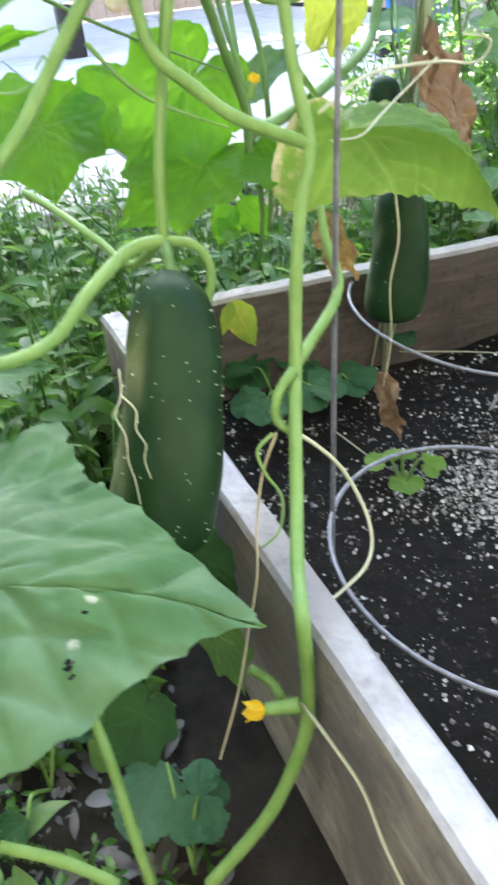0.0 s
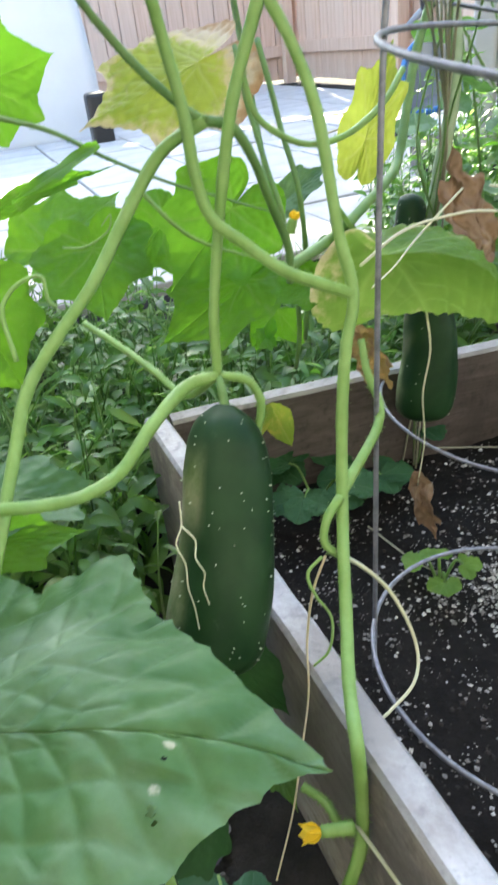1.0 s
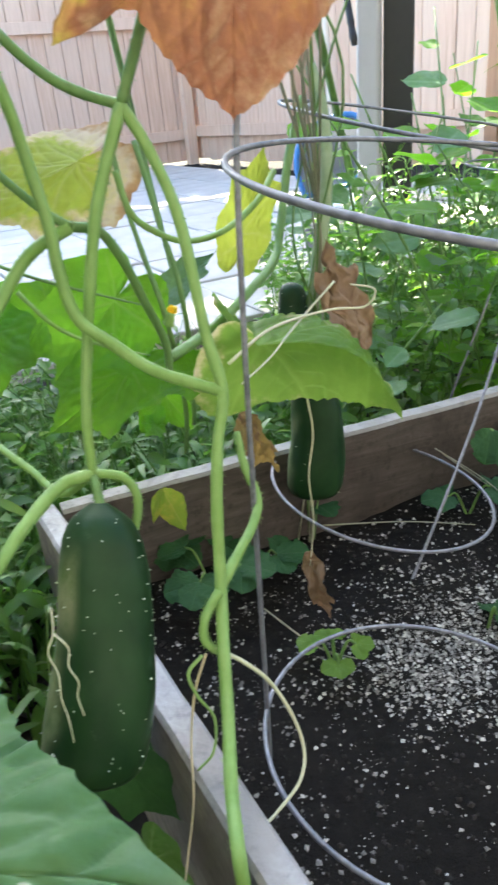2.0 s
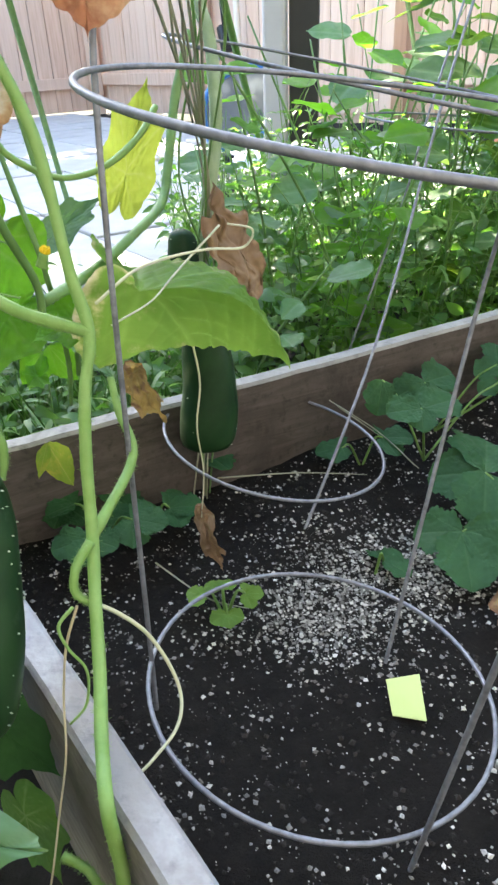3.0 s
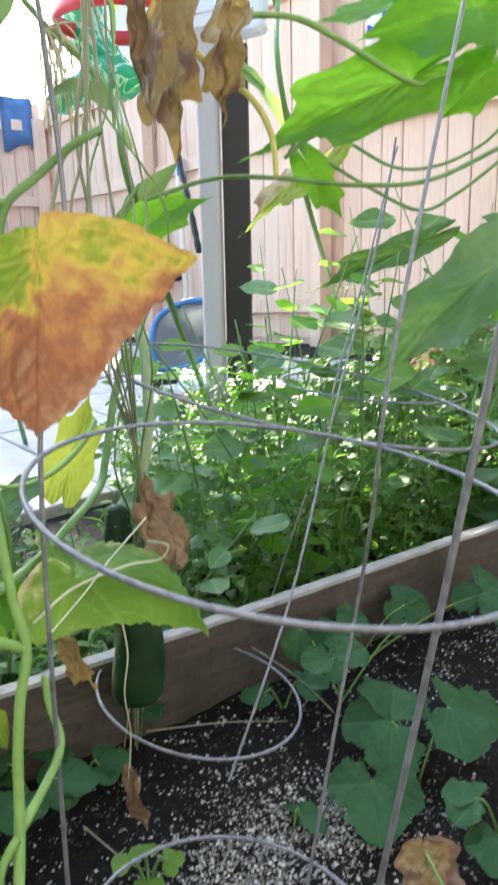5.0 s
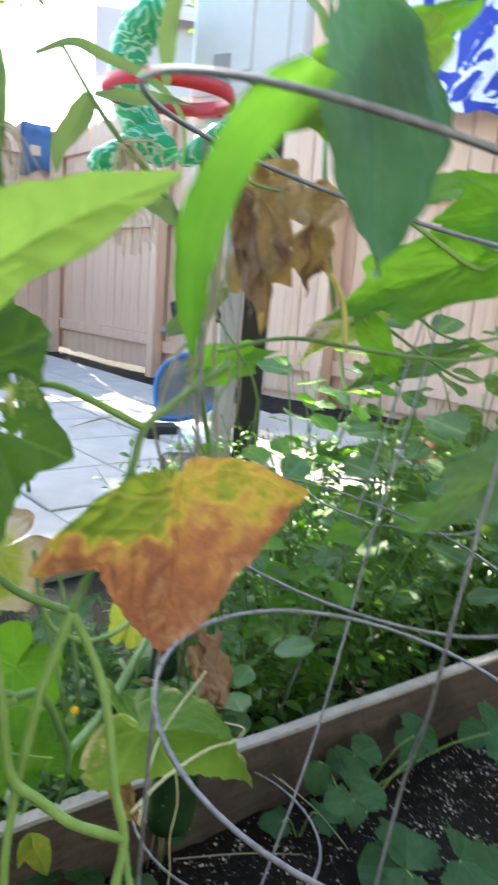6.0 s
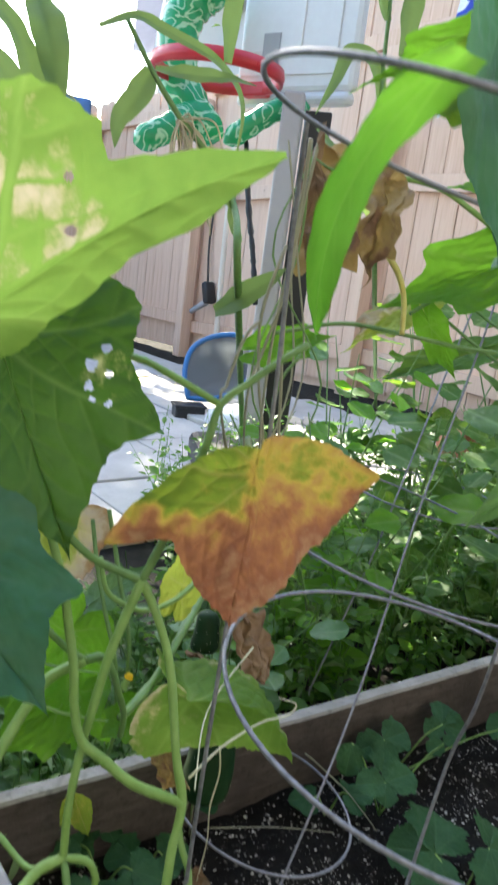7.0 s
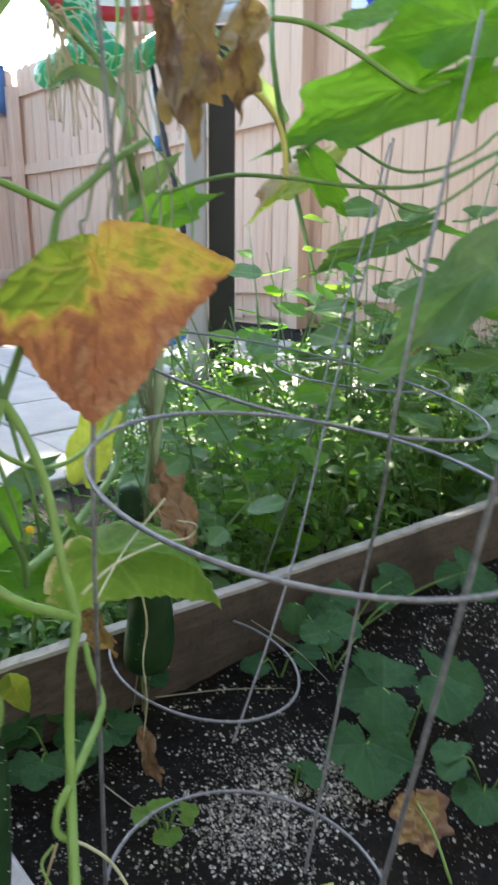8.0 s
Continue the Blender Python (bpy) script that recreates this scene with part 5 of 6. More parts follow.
stalk([(0.316, 0.903, 0.955), (0.386, 0.883, 0.948), (0.444, 0.871, 0.920), (0.527, 0.845, 0.869), (0.566, 0.849, 0.878), (0.653, 0.856, 0.904)], (0.0050, 0.0046), seed=32)
stalk([(0.360, 0.839, 0.781), (0.397, 0.837, 0.806), (0.459, 0.837, 0.821), (0.507, 0.841, 0.837), (0.536, 0.853, 0.867)], (0.0034, 0.003), M_STEM_DARK, seed=33)
stalk([(0.424, 0.865, 0.778), (0.473, 0.843, 0.745), (0.530, 0.820, 0.716), (0.581, 0.823, 0.735), (0.645, 0.821, 0.779)], (0.0030, 0.003), M_STEM_DARK, seed=34)
stalk([(0.463, 0.884, 0.802), (0.513, 0.862, 0.772), (0.566, 0.849, 0.772), (0.626, 0.852, 0.796), (0.659, 0.852, 0.822)], (0.0028, 0.0028), M_STEM_DARK, seed=35)

leaf(vine, (0.462, 1.070, 0.790), (0.335, 1.040, 0.700), (-0.2, -0.6, 0.7), M_LEAF_PALE, "yellow and brown crumpled leaf", left=0.42, right=0.34, folds=(24, -24), crumple=0.04, wave=0.06, seed=58, rows=70,
     aged=lambda x, y, u: 0.16 + 0.55 * smooth(-0.05, 0.30, x) + 0.4 * noise.noise(Vector((4 * x, 4 * y, 3))))

# ---- strawberry plants in the bed ----
def strawberry(at, leaves, label, seed=40, material=None):
    top = thing("strawberry_plant", label, "strawberry plant", "strawberry plants", at=at)
    for i, (base, tipq, nrm) in enumerate(leaves):
        length = (Vector(tipq) - Vector(base)).length
        bm = broad_leaf(length, 0.50, 0.50, 0.1, folds=(9, 9), seed=seed + i, rows=60, across=18, teeth=0.11, tooth_count=11, profile=ROUND, back=0.0, pucker=1.2)
        bm.transform(facing(base, tipq, nrm))
        part("leaf", bm, material or M_LEAF_DARK, top)
        part("stalk", tube([at, Vector(at).lerp(Vector(base), 0.6) + Vector((0, 0, 0.015)), base], (0.0016, 0.0012), None, 6, 5), M_STEM, top)
    return top


def clump(at, n, size, rise, seed, label, material=None):
    """A strawberry plant of n leaves, each of three leaflets."""
    rnd = random.Random(seed)
    leaves = []
    for i in range(n):
        a = 2 * math.pi * i / n + rnd.uniform(-.5, .5)
        c = Vector((at[0] + 0.6 * rise * math.cos(a), at[1] + 0.6 * rise * math.sin(a), at[2] + rise * rnd.uniform(0.6, 1.1)))
        for d in (-1.15, 0, 1.15):
            s = size * rnd.uniform(0.85, 1.1)
            leaves.append((tuple(c), tuple(c + s * Vector((math.cos(a + d), math.sin(a + d), rnd.uniform(-0.25, 0.1)))), (0.2 * math.cos(a), 0.2 * math.sin(a) - 0.2, 1)))
    return strawberry(at, leaves, label, seed, material)


strawberry((0.430, 0.560, 0.088), [((0.412, 0.595, 0.150), (0.362, 0.628, 0.135), (-0.2, -0.45, 0.85)), ((0.412, 0.595, 0.150), (0.450, 0.672, 0.150), (0, -0.5, 0.85)), ((0.412, 0.595, 0.150), (0.388, 0.535, 0.128), (0, -0.5, 0.85)),
           ((0.362, 0.528, 0.130), (0.322, 0.556, 0.116), (-0.1, -0.45, 0.85)), ((0.362, 0.528, 0.130), (0.350, 0.468, 0.112), (0, -0.5, 0.85)), ((0.362, 0.528, 0.130), (0.410, 0.500, 0.120), (0.1, -0.5, 0.85)),
           ((0.480, 0.590, 0.160), (0.520, 0.640, 0.150), (0.1, -0.5, 0.85)), ((0.480, 0.590, 0.160), (0.540, 0.570, 0.143), (0.1, -0.5, 0.85)), ((0.480, 0.590, 0.160), (0.470, 0.525, 0.143), (0, -0.5, 0.85))],
           "strawberry plant with broad dark green toothed leaves")
strawberry((0.440, 0.800, 0.088), [((0.416, 0.790, 0.165), (0.374, 0.784, 0.152), (0, -0.6, 0.8)), ((0.416, 0.790, 0.165), (0.408, 0.752, 0.140), (0, -0.6, 0.8)), ((0.416, 0.790, 0.165), (0.464, 0.812, 0.166), (0, -0.6, 0.8)),
           ((0.530, 0.830, 0.162), (0.497, 0.820, 0.155), (0, -0.6, 0.8)), ((0.530, 0.830, 0.162), (0.545, 0.868, 0.178), (0, -0.6, 0.8)), ((0.530, 0.830, 0.162), (0.574, 0.828, 0.150), (0, -0.6, 0.8)),
           ((0.640, 0.800, 0.180), (0.598, 0.820, 0.165), (0, -0.6, 0.8)), ((0.640, 0.800, 0.180), (0.700, 0.850, 0.175), (0, -0.6, 0.8)), ((0.640, 0.800, 0.180), (0.660, 0.745, 0.160), (0, -0.6, 0.8))],
           "strawberry plant with rounded dark green leaves by the board", 70)
strawberry((0.398, 0.727, 0.090), [((0.366, 0.668, 0.193), (0.326, 0.664, 0.197), (0, -0.4, 0.9)), ((0.366, 0.668, 0.193), (0.360, 0.640, 0.181), (0, -0.5, 0.9)), ((0.366, 0.668, 0.193), (0.415, 0.686, 0.195), (0, -0.4, 0.9)),
           ((0.345, 0.742, 0.197), (0.333, 0.715, 0.166), (0, -0.9, 0.3)), ((0.519, 0.798, 0.151), (0.492, 0.796, 0.142), (0, -0.5, 0.8)), ((0.519, 0.798, 0.151), (0.535, 0.801, 0.160), (0, -0.5, 0.8))],
           "young strawberry plant with small toothed leaves beside the board", 80)
for p, n, sz, rise, sd in (((0.013, 0.624, 0.090), 3, 0.035, 0.06, 91), ((0.066, 0.646, 0.090), 2, 0.034, 0.03, 92), ((0.278, 0.529, 0.090), 1, 0.03, 0.015, 93), ((-0.017, 0.694, 0.090), 3, 0.035, 0.05, 94),
                           ((0.109, 0.731, 0.090), 2, 0.035, 0.04, 95), ((0.318, 0.724, 0.090), 2, 0.035, 0.04, 96), ((0.474, 0.455, 0.090), 3, 0.035, 0.05, 97)):
    clump(p, n, sz, rise, sd, "small strawberry plant low on the soil")
clump((0.126, 0.490, 0.090), 4, 0.017, 0.032, 98, "spindly yellow-green strawberry seedling with small leaves", M_LEAF_SPOT)
new_plant = thing("wilted_strawberry", "wilted strawberry leaf, brown and yellow, on the soil", "strawberry plant", "strawberry plants", at=(0.369, 0.393, 0.090))
leaf(new_plant, (0.381, 0.440, 0.125), (0.374, 0.392, 0.100), (0, -0.5, 0.8), M_LEAF_STRAW, outline=SHRIVELLED, left=0.8, right=0.8, folds=(30, -20), seed=99, rows=60, crumple=0.07,
     aged=lambda x, y, e: 0.12 + 0.6 * e * e + 0.5 * noise.noise(Vector((x * 4, y * 4, 1))))
part("stalk", tube([(0.386, 0.372, 0.088), (0.381, 0.400, 0.120), (0.381, 0.440, 0.125)], (0.0016, 0.0012), None, 6, 5), M_STEM, new_plant)

# low plants on the earth beside the bed
strawberry((-0.035, 0.205, 0.0), [((-0.055, 0.255, 0.046), (-0.076, 0.210, 0.030), (-0.1, -0.4, 0.9)), ((-0.030, 0.232, 0.046), (-0.030, 0.256, 0.052), (0, -0.5, 0.85)), ((-0.030, 0.232, 0.046), (-0.010, 0.238, 0.044), (0.1, -0.5, 0.85)),
           ((-0.030, 0.232, 0.046), (-0.018, 0.208, 0.036), (0.1, -0.5, 0.85)), ((-0.030, 0.232, 0.046), (-0.042, 0.206, 0.036), (0, -0.5, 0.85))],
           "blue-green seedling with soft broad leaves on the earth", 71, M_LEAF_TEAL)
strawberry((-0.150, 0.260, 0.0), [((-0.170, 0.290, 0.030), (-0.205, 0.312, 0.022), (-0.1, -0.4, 0.9)), ((-0.170, 0.290, 0.030), (-0.190, 0.262, 0.020), (0, -0.4, 0.9)), ((-0.140, 0.285, 0.035), (-0.118, 0.306, 0.026), (0, -0.4, 0.9)),
           ((-0.150, 0.225, 0.025), (-0.172, 0.208, 0.016), (0, -0.4, 0.9))],
           "dark green seedling with small leaves on the earth", 72)

# dry stalks lying on the soil
for i, line in enumerate(([(0.066, 0.567, 0.106), (0.111, 0.513, 0.101), (0.146, 0.487, 0.105)], [(0.212, 0.598, 0.071), (0.274, 0.635, 0.069), (0.346, 0.674, 0.073)], [(0.293, 0.607, 0.064), (0.326, 0.634, 0.079), (0.364, 0.668, 0.086)],
                          [(0.285, 0.757, 0.170), (0.337, 0.723, 0.139), (0.370, 0.671, 0.115)], [(0.299, 0.770, 0.154), (0.352, 0.723, 0.122), (0.373, 0.689, 0.107)], [(0.139, 0.665, 0.135), (0.230, 0.672, 0.126), (0.311, 0.676, 0.111)],
                          [(0.084, 0.375, 0.075), (0.147, 0.349, 0.062), (0.204, 0.324, 0.050), (0.235, 0.310, 0.042)], [(0.258, 0.366, 0.076), (0.255, 0.349, 0.065), (0.241, 0.331, 0.051)])):
    stick = part("dry_stalk", tube(line, (0.0009, 0.0005), None, 6, 6, lump=0.2), M_GREYSTALK)
    tagged(stick, "thin dry stalk lying over the soil", "stalk", "dry stalks")

# ---- weeds ----
green = weeds(scatter(760, 11, -0.95, 0.25, 0.5, 1.30, lambda x, y: not in_bed(x, y, -0.03)), 12, (0.022, 0.062), (0.06, 0.25), 12, slim=0.30)
tagged(part("weeds", green, M_WEED), "tangle of green weeds between bed and paving", "weeds", kind="stuff")
green = weeds(scatter(300, 21, -0.95, 0.1, 0.5, 1.2, lambda x, y: not in_bed(x, y, -0.03)), 22, (0.03, 0.065), (0.08, 0.27), 9, slim=0.2)
tagged(part("weeds", green, M_WEED_SKY), "narrow weeds between bed and paving, paled as if catching sky", "weeds", kind="stuff")
green = weeds(scatter(760, 13, 0.15, 2.2, 0.75, 2.15, lambda x, y: not in_bed(x, y, -0.13)), 14, (0.014, 0.052), (0.12, 0.42), 22, slim=0.42)
tagged(part("weeds", green, M_WEED), "dense green weeds and foliage behind the bed", "weeds", kind="stuff")
green = weeds(scatter(170, 27, 0.15, 2.0, 0.75, 1.9, lambda x, y: not in_bed(x, y, -0.13)), 28, (0.02, 0.055), (0.2, 0.5), 13, slim=0.34)
tagged(part("weeds", green, M_WEED_SKY), "bluish weeds among the foliage behind the bed, paled as if catching sky", "weeds", kind="stuff")
green = weeds(scatter(300, 15, -0.6, -0.02, -0.05, 0.5, lambda x, y: not in_bed(x, y, -0.06)), 16, (0.008, 0.022), (0.015, 0.06), 9, slim=0.35)
tagged(part("weeds", green, M_WEED), "low weeds on the shaded earth beside the bed", "weeds", kind="stuff")
green = weeds(scatter(22, 17, -0.5, -0.02, -0.1, 0.45, lambda x, y: not in_bed(x, y, -0.06)), 18, (0.03, 0.05), (0.03, 0.07), 6)
tagged(part("weeds", green, M_WEED_SKY), "low weeds beside the bed, paled as if catching sky", "weeds", kind="stuff")


rnd = random.Random(61)
bm = bmesh.new()
for x, y, z in scatter(2400, 62, -0.75, 0.0, -0.15, 0.62, lambda x, y: not in_bed(x, y, -0.05)):
    a = rnd.uniform(0, 6.28)
    s = 0.005 + 0.026 * rnd.random() ** 2.5
    small_leaf(bm, (x, y, z + 0.004), (math.cos(a), math.sin(a), rnd.uniform(-.1, .35)), (rnd.gauss(0, .3), rnd.gauss(0, .3), 1), s, s * rnd.uniform(0.2, 0.7), rnd.uniform(-.2, .3))
tagged(part("leaf_litter", bm, M_LITTER), "grey and brown leaf litter on the earth beside the bed", "leaf litter", kind="stuff")


def bush(at, tall, n, size, seed, label, material=None):
    """A leafy upright plant: several stalks with oval leaves, each leaf a part."""
    rnd = random.Random(seed)
    top = thing("leafy_plant", label, "plant", "leafy plants", at=at)
    foot = Vector(at)
    for i in range(n):
        a = rnd.uniform(0, 6.28)
        h = tall * rnd.uniform(0.7, 1.0)
        lean = rnd.uniform(0.15, 0.5) * h
        line = [foot, foot + Vector((0.3 * lean * math.cos(a), 0.3 * lean * math.sin(a), 0.5 * h)), foot + Vector((lean * math.cos(a), lean * math.sin(a), h))]
        part("stalk", tube(line, (0.0034, 0.0014), None, 6, 6), M_STEM_DARK, top)
        pts = spline(line, 8)
        for j in range(9):
            c = pts[min(16, 2 + int(1.6 * j))]
            b = a + 2.4 * j + rnd.uniform(-.4, .4)
            d = Vector((math.cos(b), math.sin(b), rnd.uniform(-0.35, 0.35)))
            s = 1.35 * size * rnd.uniform(0.6, 1.2)
            leaf(top, tuple(c + 0.3 * s * d), tuple(c + 1.3 * s * d), (rnd.uniform(-.6, .6), rnd.uniform(-.9, .1), 1), material or M_LEAF_LIT, left=0.38, right=0.38, seed=seed + 7 * i + j, rows=14, across=6, profile=OVAL if rnd.random() < 0.6 else LANCE, back=0.04, tooth_count=7)
    return top


for at, tall, n, size, sd in (((0.95, 1.95, 0.03), 0.85, 3, 0.085, 314), ((0.78, 2.15, 0.03), 0.72, 3, 0.085, 315), ((1.2, 1.9, 0.05), 0.9, 3, 0.09, 316), ((1.4, 1.75, 0.05), 0.75, 3, 0.09, 317), ((0.42, 1.12, 0.0), 0.62, 4, 0.055, 301), ((0.62, 1.25, 0.0), 0.62, 4, 0.06, 302), ((0.30, 1.20, 0.0), 0.52, 4, 0.05, 303), ((0.86, 1.30, 0.02), 0.55, 4, 0.06, 304),
                              ((0.52, 1.50, 0.02), 0.70, 4, 0.06, 305), ((1.05, 1.55, 0.04), 0.55, 4, 0.065, 306), ((0.20, 0.98, 0.0), 0.42, 3, 0.045, 307), ((1.30, 1.45, 0.05), 0.45, 4, 0.06, 309),
                              ((0.95, 1.15, 0.0), 0.52, 4, 0.07, 311), ((0.70, 1.45, 0.02), 0.66, 4, 0.07, 312), ((1.2, 1.25, 0.02), 0.5, 4, 0.07, 313)):
    bush(at, tall, n, size, sd, "leafy upright garden plant with oval green leaves", (M_LEAF, M_LEAF_LIT, M_LEAF, M_LEAF_BLUE)[sd % 4])


# ---- basketball hoop ----
def beam(p, q, w, d, bevel=0.004):
    """A straight bar of rectangular section from p to q."""
    p, q = Vector(p), Vector(q)
    a = q - p
    bm = box((w, d, a.length), bevel=bevel)
    bm.transform(Matrix.Translation((p + q) / 2) @ a.to_track_quat('Z', 'Y').to_matrix().to_4x4())
    return bm


RIM = Vector((0.285, 2.70, 1.455))
BOARD_N = Vector((-0.70, -0.71, 0)).normalized()
HANG = RIM - BOARD_N * 0.29
foot = Vector((0.535, 2.57, 0.0))
hoop = thing("basketball_hoop", "portable basketball hoop with a white plastic backboard and red rim", "basketball hoop", at=(foot.x, foot.y, land(foot.x, foot.y)))
bm = bmesh.new()
rows = []
for i in range(48):
    o = Vector((math.cos(2 * math.pi * i / 48), math.sin(2 * math.pi * i / 48), 0))
    rows.append([bm.verts.new(RIM + o * (0.228 + a) + Vector((0, 0, b))) for a, b in ((-0.007, -0.024), (0.006, -0.024), (0.010, 0.0), (0.006, 0.024), (-0.007, 0.024))])
for a, b in zip(rows, rows[1:] + rows[:1]):
    for j in range(5):
        bm.faces.new((a[j], b[j], b[(j + 1) % 5], a[(j + 1) % 5]))
rim = part("rim", bm, M_RED, hoop, "red plastic rim")
part("bracket", beam(HANG + BOARD_N * 0.02, HANG + BOARD_N * 0.075, 0.11, 0.05, 0.008), M_RED, hoop, "red rim bracket", smooth=False)
along = Vector((0.71, -0.70, 0)).normalized()


def panel(width, height, thick, out, z, bevel, shift=0.13):
    bm = box((width, thick, height), bevel=bevel)
    bm.transform(Matrix.Translation(HANG + BOARD_N * out + along * shift + Vector((0, 0, z))) @ Matrix.Rotation(math.atan2(along.y, along.x), 4, 'Z'))
    return bm


back = part("backboard", panel(0.52, 0.62, 0.05, -0.02, 0.31, 0.022), M_WHITE, hoop, "white plastic backboard", smooth=False)
part("panel", panel(0.42, 0.50, 0.008, 0.007, 0.31, 0.003, 0.10), M_WHITE, back, smooth=False)
part("panel", panel(0.26, 0.36, 0.008, 0.013, 0.32, 0.003, 0.03), M_WHITE, back, smooth=False)
part("slot", panel(0.075, 0.13, 0.006, 0.019, 0.14, 0.002, 0.03), M_GREY, back, "grey slot", smooth=False)
part("edge", panel(0.50, 0.05, 0.06, -0.02, -0.02, 0.02), M_WHITE, back, smooth=False)
pole_top = Vector((0.56, 2.64, 1.42))
part("pole", beam((foot.x, foot.y, land(foot.x, foot.y)), pole_top, 0.075, 0.06, 0.01), M_POLE, hoop, "grey pole", smooth=False)
# Black post standing right beside the grey pole.
part("strap", beam(pole_top + Vector((0.095, 0.0, -0.05)), (foot.x + 0.095, foot.y, land(foot.x, foot.y) + 0.1), 0.095, 0.03), M_BLACK, hoop, "black post beside the pole", smooth=False)
part("base", box((0.42, 0.34, 0.12), (foot.x, foot.y, land(foot.x, foot.y) + 0.06), 0.03), M_BLACK, hoop, "black plastic base", smooth=False)

# inflatable toy slung through the hoop
toy = thing("inflatable_toy", "green patterned inflatable pool toy slung through the hoop", "pool toy", at=tuple(RIM - Vector((0, 0, 0.2))))


def sausage(points, radius, seed):
    line = spline(points, 6)
    bm = bmesh.new()
    n = len(line)
    pts = []
    rings = []
    side = None
    for i, c in enumerate(line):
        d = (line[min(i + 1, n - 1)] - line[max(i - 1, 0)]).normalized()
        side = (d.orthogonal() if side is None else side - side.dot(d) * d).normalized()
        u = i / (n - 1)
        r = radius * (1 - 0.85 * (2 * abs(u - 0.5)) ** 9) * (1 + 0.05 * math.sin(i * 1.9 + seed))
        rings.append([bm.verts.new(c + r * (math.cos(2 * math.pi * j / 16) * side + math.sin(2 * math.pi * j / 16) * d.cross(side))) for j in range(16)])
    for a, b in zip(rings, rings[1:]):
        for j in range(16):
            bm.faces.new((a[j], a[(j + 1) % 16], b[(j + 1) % 16], b[j]))
    bm.faces.new(rings[0][::-1])
    bm.faces.new(rings[-1])
    return bm


part("body", sausage([(0.325, 2.866, 1.768), (0.245, 2.901, 1.760), (0.174, 2.920, 1.688), (0.150, 2.921, 1.574), (0.179, 2.907, 1.434), (0.250, 2.868, 1.315), (0.335, 2.798, 1.261)], 0.075, 1), M_TOY, toy)
part("arm", sausage([(0.017, 2.761, 1.186), (0.100, 2.776, 1.236), (0.182, 2.815, 1.297), (0.256, 2.880, 1.376)], 0.05, 2), M_TOY, toy)
part("arm", sausage([(0.336, 2.708, 1.226), (0.422, 2.706, 1.299), (0.519, 2.702, 1.368), (0.635, 2.706, 1.394)], 0.04, 3), M_TOY, toy)

# ---- things along the fence ----
low = Vector((0.765, 5.238, 0.285))
stick = thing("broomstick", "pale wooden broomstick leaning on the fence with a blue band", "broom", at=(low.x, low.y, 0.03))
part("handle", tube([(low.x, low.y, 0.03), low, (0.756, 5.255, 0.781), (0.751, 5.266, 1.289), (0.752, 5.307, 1.633)], 0.021, None, 10, 4), M_STICK, stick)
part("band", tube([(0.764, 5.240, 1.212), (0.761, 5.245, 1.308)], 0.025, None, 10, 3), M_BLUE, stick, "blue band")
rope = part("beaded_rope", tube([(0.420, 2.738, 1.251), (0.442, 2.657, 1.030), (0.468, 2.586, 0.853), (0.486, 2.517, 0.678)], 0.010, None, 8, 14, lump=0.5), M_BLACK)
tagged(rope, "dark speckled rope hanging down beside the pole", "rope")
sprayer = thing("hose_nozzle", "black hose nozzle hanging on a nail of the fence", "hose nozzle", at=(0.709, 5.437, 0.521))
part("grip", beam((0.691, 5.472, 0.643), (0.716, 5.424, 0.489), 0.09, 0.06, 0.015), M_BLACK, sprayer)
part("nozzle", tube([(0.695, 5.443, 0.498), (0.644, 5.478, 0.455), (0.594, 5.533, 0.407)], (0.026, 0.018), None, 10, 3), M_GREY, sprayer)
part("hose", tube([(0.694, 5.490, 0.642), (0.681, 5.538, 0.890), (0.688, 5.546, 1.137)], 0.008, None, 8, 4), M_BLACK, sprayer)

net = thing("skimmer_net", "blue-rimmed skimmer net with a grey mesh bag leaning on the paving", "skimmer net", at=(0.523, 3.524, 0.142))
rimline = [(0.405, 3.542, 0.118), (0.381, 3.615, 0.244), (0.423, 3.694, 0.361), (0.546, 3.726, 0.430), (0.675, 3.682, 0.437), (0.734, 3.605, 0.326), (0.665, 3.528, 0.193), (0.525, 3.521, 0.128)]
loop = spline(rimline + rimline[:1], 5)[:-1]
part("rim", tube(loop, 0.014, None, 8, closed=True), M_BLUE, net, "blue plastic rim")
bm = bmesh.new()
mid = sum(loop, Vector()) / len(loop)
prev = None
for k_ in range(7):
    f = 1 - k_ / 6.0
    ring_ = [bm.verts.new(mid.lerp(p, 0.97 * f) + Vector((0.10, 0.16, -0.03)) * (1 - f ** 2) * 1.0) for p in loop]
    if prev:
        for j in range(len(loop)):
            bm.faces.new((prev[j], prev[(j + 1) % len(loop)], ring_[(j + 1) % len(loop)], ring_[j]))
    prev = ring_
part("mesh_bag", bm, M_NET, net, "grey mesh bag")

crate = thing("black_tray", "small black plastic tray on the paving", "tray", at=(0.395, 3.448, 0.030))
p = Vector((0.401, 3.450, 0.030))
part("tray", box((0.15, 0.10, 0.07), (p.x, p.y, p.z + 0.035), 0.01, turn=8), M_BLACK, crate, smooth=False)
part("rim", box((0.162, 0.112, 0.014), (p.x, p.y, p.z + 0.07), 0.005, turn=8), M_BLACK, crate, smooth=False)

sack = bmesh.new()
bmesh.ops.create_icosphere(sack, subdivisions=4, radius=1.0)
p = Vector((0.637, 3.259, 0.030))
for v in sack.verts:
    c = v.co.copy()
    v.co = Vector((c.x * 0.17, c.y * 0.12, max(-0.055, c.z * 0.075))) * (1 + 0.16 * noise.noise(c * 2.2) + 0.06 * noise.noise(c * 6)) + Vector((p.x, p.y, p.z + 0.055))
